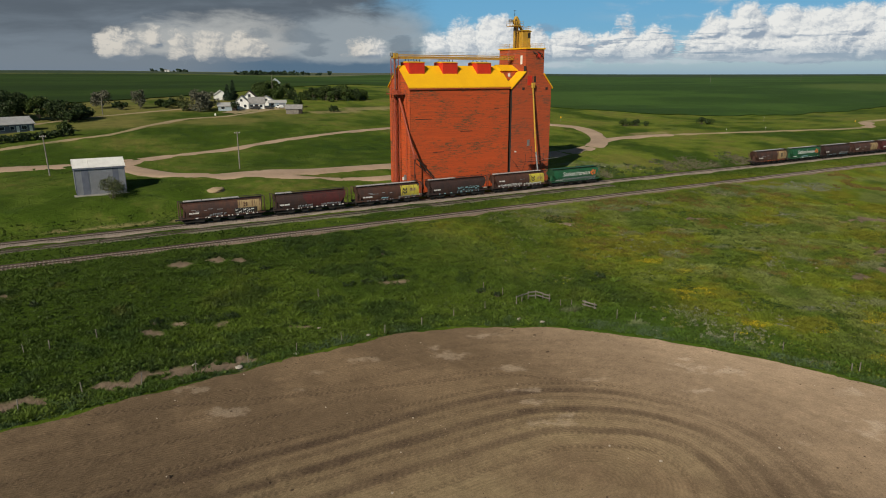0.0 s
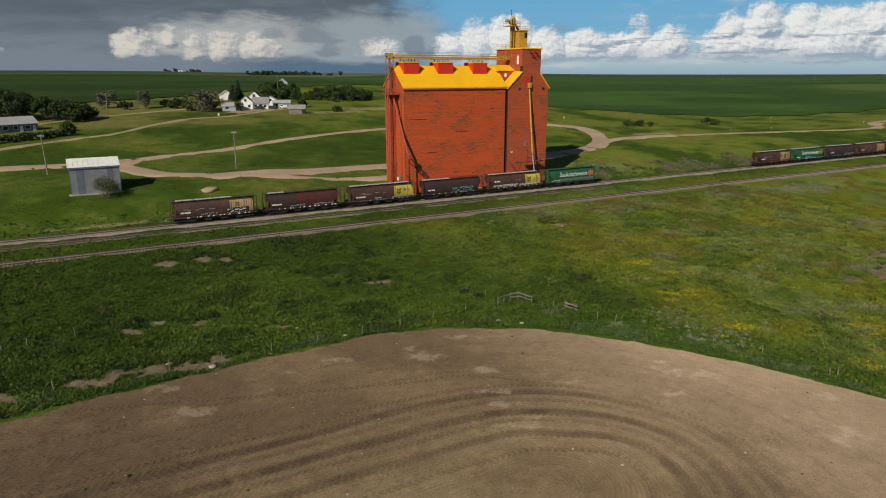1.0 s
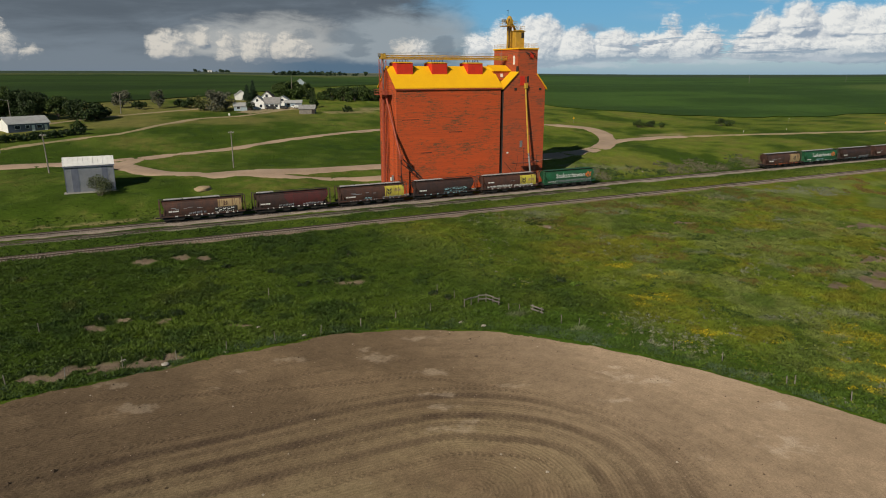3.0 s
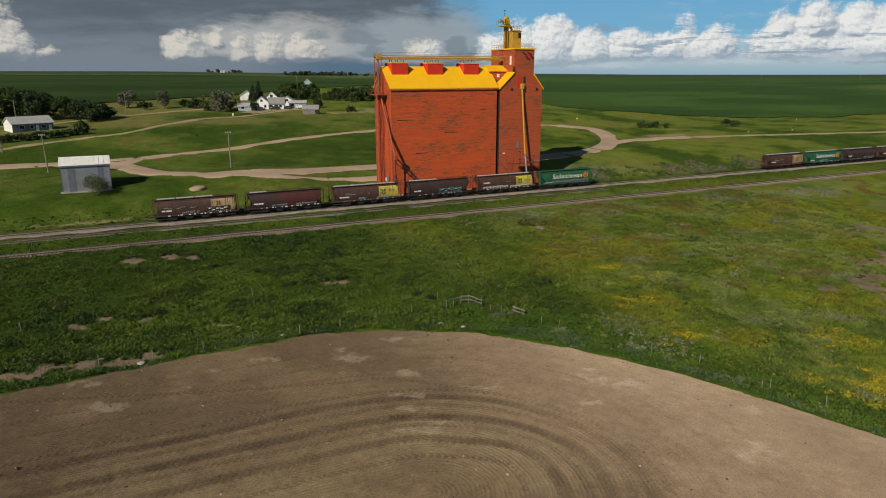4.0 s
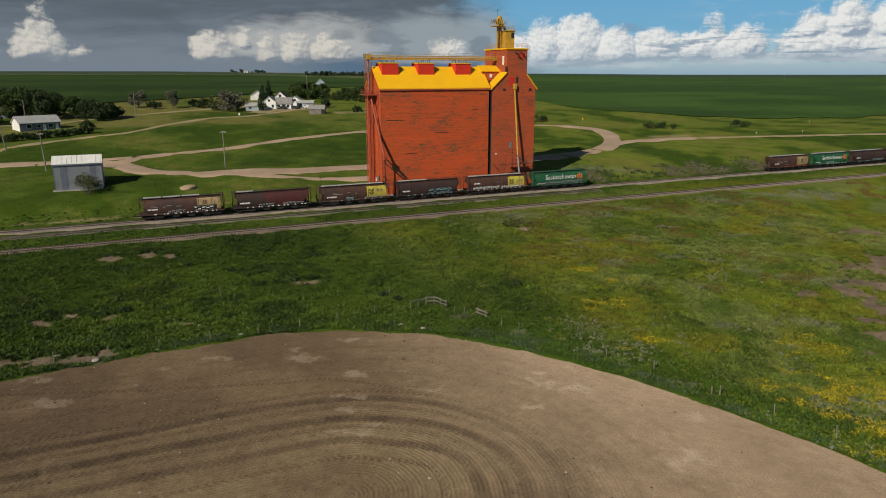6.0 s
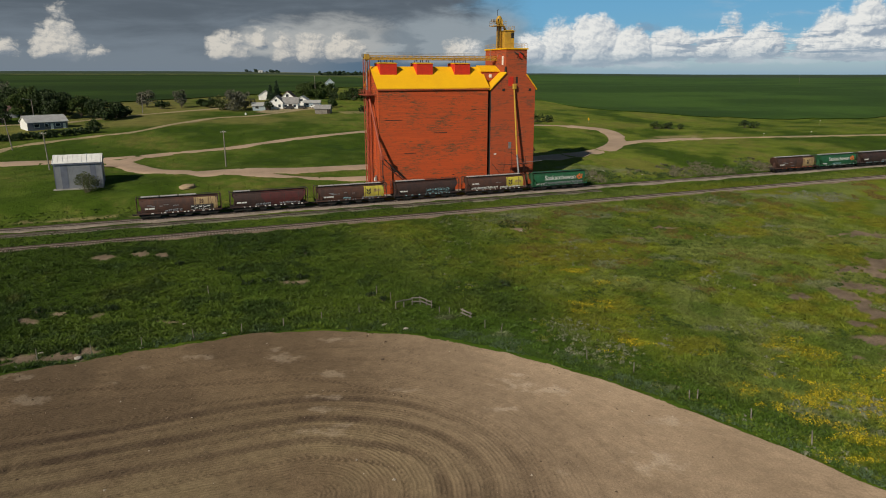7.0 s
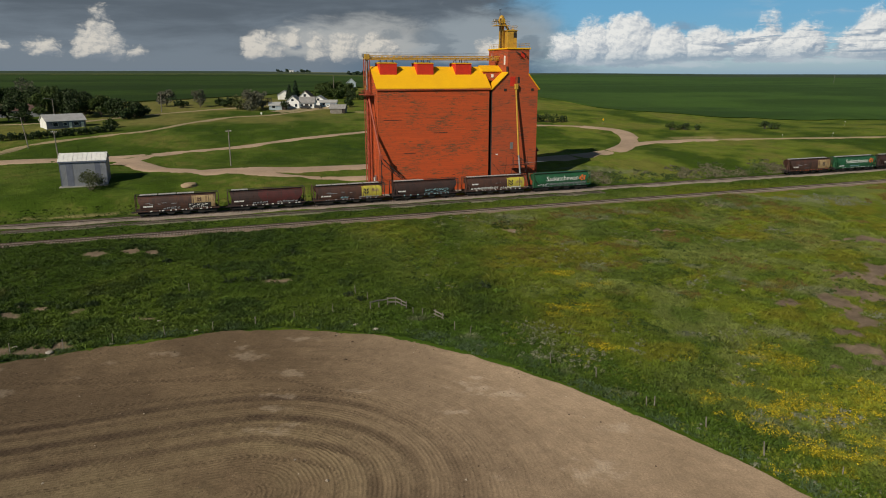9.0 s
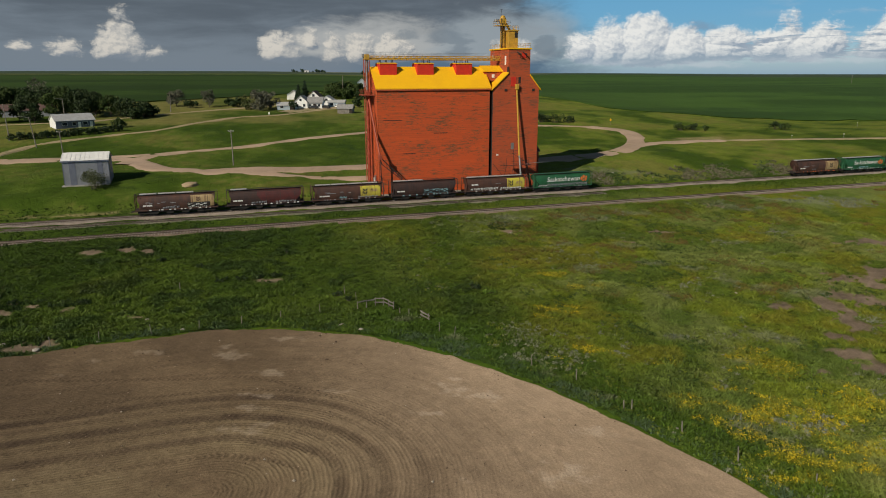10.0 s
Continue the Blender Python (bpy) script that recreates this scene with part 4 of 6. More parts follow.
# dark wall and added dark strip imitate the shade in the slit
part("link_wall", boxed((AX1 - 0.2, TX0 + 0.2, 141.4, 149.0, 4.6, 27.2)), DARK, elevator, "shadowed joint between the two towers")
part("joint_shade", boxed((TX0 - 0.02, TX0 + 0.04, TY0 + 0.02, 141.5, 4.6, T_EAVE - 0.2)), DARK, elevator, "added dark strip standing in for shade in the joint")
part("tower_roof", prism([(TX0 - 0.4, T_EAVE - 0.35), (CX0 + 0.02, 31.25), (CX0 + 0.02, 31.55), (TX0 - 0.4, T_EAVE - 0.05)], "y", TY0 - 0.3, TY1 + 0.3), YELLOW, elevator)
part("tower_roof", prism([(TX1 + 0.4, T_EAVE - 0.4), (TX1 + 0.4, T_EAVE - 0.12), (CX1 - 0.02, 31.05), (CX1 - 0.02, 30.75)], "y", TY0 - 0.3, TY1 + 0.3), YELLOW, elevator)
part("cupola_trim", boxed((CX0 - 0.25, CX1 + 0.25, TY0 - 0.25, TY1 - 0.15, C_TOP, C_TOP + 0.32), bevel=0.03), YELLOW, elevator)
# low gallery joining annex ridge and cupola
part("gallery_wall", boxed((100.2, CX0, 142.6, 147.4, 29.4, 31.7)), RUSTY, elevator)
part("gallery_roof", prism([(142.3, 31.6), (147.7, 31.6), (147.7, 31.8), (145.0, 33.1), (142.3, 31.8)], "x", 99.9, CX0), YELLOW, elevator)
part("gallery_window", boxed((102.2, 102.9, 142.56, 142.62, 30.2, 31.0)), WHITE, elevator)
part("side_window", boxed((CX0 - 0.05, CX0 + 0.02, 140.6, 141.4, 33.2, 35.3)), WHITE, elevator, "white framed window on the cupola side")
part("side_vent", boxed((CX0 - 0.05, CX0 + 0.02, 139.0, 139.9, 31.4, 32.8)), DARK, elevator)
part("front_hatch", boxed((105.8, 107.2, TY0 - 0.06, TY0 + 0.05, 28.2, 30.4)), SCARLET, elevator, "small red hatch door")
part("front_window", boxed((107.8, 108.4, TY0 - 0.05, TY0 + 0.05, 28.9, 30.4)), DARK, elevator)
for x in (104.2, 111.5):
    part("louvre", boxed((x, x + 0.7, TY0 - 0.12, TY0 + 0.05, 27.0, 27.6), bevel=0.03), DARK, elevator)
for x in (107.3, 108.8):
    part("hoist_beam", tubes(((x, TY0, 36.2), (x + 0.6, TY0 - 1.1, 35.6), 0.13), ((x + 0.6, TY0 - 1.1, 35.6), (x + 0.9, TY0, 34.9), 0.06)), UNDER, elevator)
part("hoist_door", boxed((108.6, 109.6, TY0 - 0.05, TY0 + 0.05, 34.8, 36.1)), SCARLET, elevator)


def railing(name, path, z, parent, mat, h=1.05, step=1.4):
    rods = []
    for (a, b), (c, d) in zip(path, path[1:]):
        n = max(1, int(math.hypot(c - a, d - b) / step))
        for i in range(n + 1):
            u, v = a + (c - a) * i / n, b + (d - b) * i / n
            rods.append(((u, v, z), (u, v, z + h), 0.03))
        for hz in (0.55, 1.0):
            rods.append(((a, b, z + h * hz), (c, d, z + h * hz), 0.025))
    return part(name, tubes(*rods, sides=4), mat, parent)


railing("cupola_railing", ((CX0, TY0), (CX1, TY0), (CX1, TY1 - 0.5), (CX0, TY1 - 0.5), (CX0, TY0)), C_TOP + 0.3, elevator, YELLOW_STEEL)
head = part("head_house", boxed((106.5, 109.1, 142.8, 146.0, C_TOP + 0.3, 41.2), bevel=0.05), YELLOW_STEEL, elevator, "yellow steel head house")
part("head_roof", prism([(106.3, 41.2), (109.3, 41.2), (109.3, 41.35), (107.8, 41.6), (106.3, 41.35)], "y", 142.6, 146.2), YELLOW_STEEL, head)
part("head_panel", boxed((108.2, 109.0, 142.77, 142.82, 39.6, 40.9)), UNDER, head)
railing("head_railing", ((106.5, 142.8), (109.1, 142.8), (109.1, 146.0), (106.5, 146.0), (106.5, 142.8)), 41.5, elevator, YELLOW_STEEL, 0.9, 0.9)
leg = part("bucket_leg", boxed((105.2, 105.58, 144.1, 144.9, C_TOP, 43.6), (105.82, 106.2, 144.1, 144.9, C_TOP, 43.6), bevel=0.03), YELLOW_STEEL, elevator, "yellow bucket leg above the cupola")
bm = bmesh.new()
bmesh.ops.create_uvsphere(bm, u_segments=14, v_segments=8, radius=1.0, matrix=pose(105.7, 144.5, 43.7) @ Matrix.Diagonal((0.8, 0.6, 1.2, 1)))
box(bm, 105.0, 106.4, 143.95, 145.05, 43.0, 44.0)
part("leg_head", bm, YELLOW_STEEL, leg, smooth=False)
part("leg_ladder", tubes(((105.0, 143.8, C_TOP), (105.0, 143.8, 44.2), 0.06), ((105.0, 143.4, C_TOP), (105.0, 143.4, 44.2), 0.06), *[((105.0, 143.8, C_TOP + 0.5 * i), (105.0, 143.4, C_TOP + 0.5 * i), 0.04) for i in range(1, 15)], sides=4), UNDER, leg)
part("leg_platform", boxed((103.7, 107.1, 143.2, 145.8, 42.35, 42.5)), YELLOW_STEEL, leg)
railing("platform_railing", ((103.7, 143.2), (107.1, 143.2), (107.1, 145.8), (103.7, 145.8), (103.7, 143.2)), 42.5, leg, YELLOW_STEEL, 1.0, 0.9)
part("leg_motor", boxed((103.6, 104.5, 144.1, 144.9, 43.3, 44.0), bevel=0.08), GREY_STEEL, leg)
part("leg_spout", tube(bmesh.new(), (106.3, 144.5, 43.2), (107.6, 144.5, 41.4), 0.28), YELLOW_STEEL, leg)
part("mast", tubes(((105.2, 144.5, 44.8), (105.2, 144.5, 46.2), 0.06), ((104.9, 144.5, 46.1), (105.6, 144.5, 46.3), 0.05)), UNDER, leg)

# conveyor gallery over the annex ridge
GY = AYM
conveyor = part("conveyor", boxed((71.7, CX0, GY - 0.4, GY + 0.4, 34.45, 34.8)), YELLOW_STEEL, elevator, "yellow conveyor gantry above the roof")
rods = []
for s in (-0.62, 0.62):
    rods += [((71.5, GY + s, 34.3), (CX0, GY + s, 34.3), 0.08), ((71.5, GY + s, 35.15), (CX0, GY + s, 35.15), 0.08)]
    for i in range(24):
        x = 71.5 + i * 1.4
        rods += [((x, GY + s, 34.3), (x + 1.4, GY + s, 35.15), 0.05), ((x, GY + s, 34.3), (x, GY + s, 35.15), 0.05)]
part("truss", tubes(*rods, sides=4), YELLOW_STEEL, conveyor)
railing("walkway_railing", ((71.5, GY - 0.7), (CX0, GY - 0.7)), 35.15, conveyor, GREY_STEEL, 0.7, 2.1)
for x in (74.2, 83.2, 92.9):
    for d in (0.6, 2.05, 3.5):
        for s in (-0.9, 0.9):
            part("trestle_leg", tubes(((x + d, GY + s, 33.5), (x + d, GY + s * 0.6, 34.3), 0.09), sides=5), UNDER, conveyor)
part("drive_box", boxed((71.0, 72.2, GY - 0.7, GY + 0.7, 34.3, 35.5), bevel=0.06), YELLOW_STEEL, conveyor)
part("drive_cap", boxed((70.6, 71.0, GY - 0.5, GY + 0.4, 34.8, 35.6), bevel=0.05), GREY_STEEL, conveyor)
part("mast", tubes(((103.2, GY - 0.8, 34), (103.2, GY - 0.8, 38.0), 0.05)), GREY_STEEL, conveyor)
# pipe tower at the gable end
SX = 71.6
rods = [((SX + a, GY + b, 5.0), (SX + a, GY + b, 34.3), 0.10) for a, b in ((-0.5, -0.9), (0.5, -0.9), (-0.5, 0.9), (0.5, 0.9))]
for i in range(14):
    z = 6 + 2.0 * i
    rods += [((SX - 0.5, GY - 0.9, z), (SX + 0.5, GY - 0.9, z + 2), 0.04), ((SX - 0.5, GY - 0.9, z), (SX - 0.5, GY + 0.9, z + 2), 0.04), ((SX - 0.5, GY + 0.9, z), (SX - 0.5, GY - 0.9, z), 0.04)]
part("leg_tower", tubes(*rods, sides=5), RED_STEEL, elevator, "red steel lattice tower at the gable end")
part("down_pipe", tubes(((SX, GY, 5.0), (SX, GY, 27.5), 0.32), sides=10), RED_STEEL, elevator)
part("down_pipe", tubes(((SX, GY, 27.5), (SX, GY, 34.3), 0.26), sides=10), GREY_STEEL, elevator)
plat = part("pipe_platform", boxed((69.9, 72.4, 141.2, GY + 1.2, 26.3, 26.5)), RED_STEEL, elevator)
railing("pipe_railing", ((72.3, 141.2), (69.9, 141.2), (69.9, GY + 1.2), (72.3, GY + 1.2)), 26.5, plat, RED_STEEL, 1.0, 1.0)
part("gate_box", boxed((70.7, 71.7, 142.0, 143.0, 25.8, 27.2), bevel=0.05), RED_STEEL, elevator)
part("loading_spout", tube(bmesh.new(), (71.3, 142.4, 26.2), (72.5, 137.0, 12.6), 0.24, 10), RED_STEEL, elevator, "long red loading spout down the corner")
part("spout_boot", boxed((72.1, 72.9, 136.5, 137.4, 11.9, 13.1), bevel=0.1), RED_STEEL, elevator)
part("spout_arm", tubes(((72.5, 137.0, 12.6), (77.7, 137.0, 7.4), 0.14), ((72.6, 137.2, 11.2), (78.2, 137.2, 6.6), 0.10), *[((72.6 + 1.3 * i, 137.05, 12.3 - 1.3 * i), (73.0 + 1.3 * i, 137.15, 10.8 - 1.06 * i), 0.05) for i in range(5)], sides=6), UNDER, elevator)
part("spout_post", tubes(((72.7, 137.3, 4.6), (72.7, 137.3, 12.2), 0.12), ((72.7, 137.3, 8.0), (72.7, 139.4, 8.0), 0.06), ((73.4, 137.3, 4.6), (72.7, 137.3, 9.0), 0.06), sides=6), UNDER, elevator)
part("utility_box", boxed((72.1, 72.42, 141.0, 141.6, 6.6, 7.8)), GREY_STEEL, elevator)
part("utility_box", boxed((72.1, 72.42, 142.1, 142.5, 6.4, 7.2)), WHITE, elevator)
part("conduit", tubes(((72.3, 140.6, 5.2), (72.3, 140.6, 27.0), 0.06), ((72.3, 147.2, 5.2), (72.3, 147.2, 27.0), 0.08), sides=5), RED_STEEL, elevator)
# tower loading spout and catwalk
part("tower_spout", tube(bmesh.new(), (107.3, 138.9, 28.0), (107.7, 137.3, 11.6), 0.21, 10), YELLOW_STEEL, elevator, "yellow loading spout on the tower front")
part("spout_head", boxed((106.9, 107.8, 138.5, 139.2, 27.4, 28.7), bevel=0.1), YELLOW_STEEL, elevator)
part("spout_tip", tube(bmesh.new(), (107.7, 137.3, 11.6), (107.8, 136.4, 6.8), 0.22, 10), GREY_STEEL, elevator)
rods = [((103.0, 137.0, 9.3), (110.8, 137.0, 9.3), 0.06), ((103.0, 138.2, 9.3), (103.0, 137.0, 9.3), 0.06), ((110.8, 138.2, 9.3), (110.8, 137.0, 9.3), 0.06)]
for x in (104.2, 106.2, 108.4, 110.0):
    rods += [((x, 137.0, 9.3), (x, 137.0, 11.2), 0.05), ((x, 138.3, 6.6), (x, 137.0, 9.3), 0.06)]
rods += [((105.5, 137.0, 10.3), (109.0, 137.0, 10.3), 0.04), ((105.5, 137.0, 12.4), (110.5, 137.0, 9.3), 0.05), ((101.0, 138.2, 9.8), (103.4, 137.0, 6.6), 0.05), ((106.0, 137.0, 9.3), (106.0, 137.0, 13.2), 0.05)]
part("catwalk", tubes(*rods, sides=4), UNDER, elevator, "rusty catwalk and braces")
part("catwalk_deck", boxed((105.2, 110.4, 137.0, 138.2, 9.2, 9.3)), RED_STEEL, elevator)
part("lever_arm", tubes(((109.5, 137.2, 9.6), (114.4, 136.4, 9.9), 0.06)), GREY_STEEL, elevator)
part("notice", boxed((102.3, 102.9, TY0 - 0.04, TY0 + 0.02, 11.6, 11.9)), WHITE, elevator)
part("notice", boxed((106.2, 107.0, TY0 - 0.04, TY0 + 0.02, 13.0, 14.6)), GREY_STEEL, elevator)
shed = part("driveway_shed", prism([(144.5, 4.5), (150.6, 4.5), (150.6, 11.6), (147.5, 13.4), (144.5, 11.6)], "x", TX1 - 0.1, 116.6), RUSTY, elevator, "low driveway shed on the tower side")
part("shed_roof", prism([(144.2, 11.5), (147.5, 13.45), (150.9, 11.5), (150.9, 11.7), (147.5, 13.65), (144.2, 11.7)], "x", TX1, 116.9), BROWN_ROOF, shed)


# ---- hopper cars ----
CAR_LONG, PITCH = 16.9, 17.92


def hull(x0, x1, inset, push=0.0, nx=16):
    """A stretch of the barrel-sided body; inset slopes the ends in towards the foot."""
    prof = [(1.30, 1.30), (1.42, 1.55), (1.52, 2.1), (1.53, 2.7), (1.47, 3.2), (1.33, 3.65), (1.08, 4.0), (0.72, 4.2), (0.62, 4.24)]
    prof = [(-y, z) for y, z in prof] + [(y, z) for y, z in prof[::-1]]
    bm = bmesh.new()
    rings = []
    for i in range(nx + 1):
        k = i / nx
        ring = []
        for y, z in prof:
            low = max(0.0, (3.0 - z) / 1.7) * inset
            ring.append(bm.verts.new((x0 + low + (x1 - x0 - 2 * low) * k, y + math.copysign(push, y), z + (push if z > 4 else 0))))
        rings.append(ring)
    n = len(prof)
    for a, b in zip(rings, rings[1:]):
        for j in range(n):
            bm.faces.new((a[j], b[j], b[(j + 1) % n], a[(j + 1) % n]))
    bm.faces.new(rings[0])
    bm.faces.new(rings[-1][::-1])
    bmesh.ops.recalc_face_normals(bm, faces=bm.faces)
    return bm


def skin(x0, x1, z0, z1, push=0.02, steps=8):
    """A painted panel that follows the near side of the barrel."""
    zs, yy = (1.30, 1.55, 2.1, 2.7, 3.2, 3.65, 4.0), (1.30, 1.42, 1.52, 1.53, 1.47, 1.33, 1.08)
    bm = bmesh.new()
    last = None
    for i in range(steps + 1):
        z = z0 + (z1 - z0) * i / steps
        y = -float(np.interp(z, zs, yy)) - push
        row = [bm.verts.new((x0, y, z)), bm.verts.new((x1, y, z)), bm.verts.new((x1, y + push * 0.9, z)), bm.verts.new((x0, y + push * 0.9, z))]
        if last:
            bm.faces.new((last[0], last[1], row[1], row[0]))
            bm.faces.new((last[1], last[2], row[2], row[1]))
            bm.faces.new((last[3], last[0], row[0], row[3]))
        last = row
    return bm


def wheel_mesh():
    bm = bmesh.new()
    for a, b, rad in ((-0.07, 0.06, 0.42), (-0.10, -0.07, 0.46)):
        tube(bm, (0, a, 0), (0, b, 0), rad, 14)
    return bm


def scrawl(x0, x1, z0, z1, seed):
    """Spray-paint strokes: unreadable loops as plain bars."""
    rng = random.Random(seed)
    bm = bmesh.new()
    x = x0
    while x < x1 - 0.3:
        wd = rng.uniform(0.35, 0.65)
        lean = rng.uniform(-0.15, 0.15)
        for k in (0.0, wd * 0.62):
            p = [(x + k, z0), (x + k + 0.17, z0), (x + k + 0.17 + lean, z1 - rng.uniform(0, 0.25)), (x + k + lean, z1 - rng.uniform(0, 0.2))]
            v = [bm.verts.new((a, -float(np.interp(b, (1.3, 1.55, 2.1, 2.7, 3.2), (1.30, 1.42, 1.52, 1.53, 1.47))) - 0.045, b)) for a, b in p]
            bm.faces.new(v)
        zb = z0 + rng.uniform(0.1, 0.6) * (z1 - z0)
        v = [bm.verts.new((a, -1.585, b)) for a, b in ((x, zb), (x + wd, zb + 0.1), (x + wd, zb + 0.26), (x, zb + 0.16))]
        bm.faces.new(v)
        x += wd + rng.uniform(0.08, 0.25)
    return bm


def wheat_mark(x, z, s):
    """Three leaf shapes of a grain emblem."""
    bm = bmesh.new()
    for d in (-1, 1):
        for k in (0, 1):
            p = [(0, 0), (d * 0.55, 0.35), (d * 0.62, 0.95), (d * 0.12, 0.55)]
            v = [bm.verts.new((x + a * s, -1.565 + 0.10 * max(0, z + (b + k * 0.75) * s - 2.9), z + (b + k * 0.75) * s)) for a, b in p]
            bm.faces.new(v)
    return bm


def lettering(text, size, x, z, parent, mat, lean=12):
    cu = bpy.data.curves.new("text", "FONT")
    cu.body, cu.size, cu.extrude, cu.shear, cu.align_x = text, size, 0.008, 0.12, "LEFT"
    ob = bpy.data.objects.new("text", cu)
    scene.collection.objects.link(ob)
    me = bpy.data.meshes.new_from_object(ob.evaluated_get(bpy.context.evaluated_depsgraph_get()))
    bpy.data.objects.remove(ob)
    me.materials.clear()
    me.materials.append(mat)
    t = new("lettering", me)
    t.parent = parent
    t.matrix_local = pose(x, -1.60, z, 90 - 8, 0, 0)
    return t


WHEEL = mesh_of(wheel_mesh(), (UNDER,))


def hopper_car(label, paint, x, panel=None, tail=None, marks=(), text="", walk_paint=HATCH, group="coupled hopper cars", hatches=4):
    car = thing("hopper_car", label, "railway car", group, at=pose(x, MAIN_Y, RAIL_TOP))
    body = part("body", hull(0.95, CAR_LONG - 0.95, 1.5), paint, car, smooth=False)
    if tail:
        part("body_section", hull(6.6, CAR_LONG - 0.95 + 0.01, 1.5, 0.012), tail, body)
    # ribs, top chord and side sill
    part("side_sill", boxed((0.5, CAR_LONG - 0.5, -1.5, -1.28, 1.08, 1.34), (0.5, CAR_LONG - 0.5, 1.28, 1.5, 1.08, 1.34), bevel=0.02), paint, car)
    for k in range(5):
        xr = 2.5 + k * 2.98
        part("rib", skin(xr, xr + 0.10, 1.4, 3.95, 0.045, 6), paint, body)
    part("top_chord", boxed((0.8, CAR_LONG - 0.8, -1.14, -1.0, 3.92, 4.05), (0.8, CAR_LONG - 0.8, 1.0, 1.14, 3.92, 4.05)), paint, car)
    part("running_board", boxed((0.35, CAR_LONG - 0.35, -1.05, -0.62, 4.36, 4.41), (0.35, CAR_LONG - 0.35, 0.62, 1.05, 4.36, 4.41)), UNDER, car)
    for k in range(hatches):
        span = (CAR_LONG - 2.6) / 4
        part("roof_hatch", boxed((1.3 + k * span, 1.3 + (k + 1) * span - 0.25, -0.62, 0.62, 4.22, 4.46), bevel=0.05), walk_paint, car, "pale roof hatch")
    # open end platforms
    for xe, s in ((0.35, 1), (CAR_LONG - 0.35, -1)):
        part("end_platform", boxed((min(xe, xe + s * 1.9), max(xe, xe + s * 1.9), -1.42, 1.42, 1.02, 1.16)), UNDER, car)
        part("end_frame", tubes(*[((xe + s * 0.08, y, 1.1), (xe + s * 0.08, y, 4.38), 0.055) for y in (-1.42, -0.95, 0.95, 1.42)], ((xe + s * 0.08, -1.42, 4.38), (xe + s * 0.08, 1.42, 4.38), 0.05),
                               *[((xe + s * 0.06, -1.42, 1.4 + 0.4 * i), (xe + s * 0.06, -0.95, 1.4 + 0.4 * i), 0.03) for i in range(8)],
                               ((xe + s * 1.1, -1.35, 1.1), (xe + s * 1.1, -1.35, 4.0), 0.06), ((xe + s * 1.1, 1.35, 1.1), (xe + s * 1.1, 1.35, 4.0), 0.06), sides=4), paint, car)
        part("slope_sheet", prism([(xe + s * 0.6, 1.2), (xe + s * 1.9, 1.2), (xe + s * 1.0, 3.2)], "y", -0.3, 0.3), paint, car)
        part("coupler", boxed((min(xe + s * 0.2, xe - s * 0.86), max(xe + s * 0.2, xe - s * 0.86), -0.14, 0.14, 0.72, 1.0), bevel=0.03), UNDER, car)
        tx = xe + s * 2.0
        truck = part("truck", boxed(*[(tx - 1.35, tx + 1.35, y - 0.09, y + 0.09, 0.42, 0.78) for y in (-1.02, 1.02)], (tx - 0.25, tx + 0.25, -1.1, 1.1, 0.45, 0.98), bevel=0.03), UNDER, car)
        for wx in (-0.89, 0.89):
            for y, flip in ((-0.76, 1), (0.76, -1)):
                wh = new("wheel", WHEEL)
                wh.parent = truck
                wh.matrix_local = pose(tx + wx, y, 0.44, 0, 0, 0 if flip > 0 else 180)
    for k in range(4):
        xc = 4.0 + k * (CAR_LONG - 8.0) / 3
        part("hopper_outlet", prism([(xc - 1.15, 1.32), (xc + 1.15, 1.32), (xc + 0.55, 0.36), (xc - 0.55, 0.36)], "y", -1.2, 1.2), UNDER, car)
    part("centre_sill", boxed((0.7, CAR_LONG - 0.7, -0.75, 0.75, 0.55, 1.3)), UNDER, car)
    part("brake_pipe", tubes(((3.2, -1.25, 0.85), (CAR_LONG - 3.2, -1.25, 0.85), 0.06), sides=5), UNDER, car)
    if panel:
        part("panel", skin(11.15, 15.7, 1.5, 3.9, 0.024), panel, body, "painted panel with a grain emblem")
    for name, bm, mat in marks:
        tagged(part(name, bm, mat, body), kind="stuff" if name in ("data_bars", "sill_marks") else "")
    if text:
        lettering(text, 1.62, 3.9, 2.5, body, PAINT_WHITE)
        bm = bmesh.new()
        for a, b, c, d in ((13.2, 2.5, 0.55, 0.9), (13.75, 2.9, 0.6, 0.9), (14.3, 2.3, 0.6, 0.8), (13.7, 2.2, 0.5, 0.5), (14.6, 3.05, 0.4, 0.5)):
            v = [bm.verts.new((a + e * c, -1.565 + 0.12 * max(0, b + f * d - 2.9), b + f * d)) for e, f in ((0.0, 0.2), (0.5, 0.0), (1.0, 0.3), (0.9, 0.8), (0.4, 1.0), (0.05, 0.7))]
            bm.faces.new(v)
        part("emblem", bm, PAINT_ORANGE, body, "orange emblem")
    return car


def number_bar(x=1.9, wide=1.8, z=2.05):
    return ("number_bar", skin(x, x + wide, z, z + 0.3, 0.03, 2), PAINT_WHITE)


def small_bars(seed, n=5):
    rng = random.Random(seed)
    bm = bmesh.new()
    for i in range(n):
        x, z = 2.2 + rng.uniform(0, 6.5), rng.choice((2.55, 2.75, 1.75))
        wd = rng.uniform(0.5, 1.3)
        y = -1.585 + (0.07 if z < 2 else 0)
        bm.faces.new([bm.verts.new((a, y, b)) for a, b in ((x, z), (x + wd, z), (x + wd, z + 0.12), (x, z + 0.12))])
    return ("data_bars", bm, PAINT_GREY)


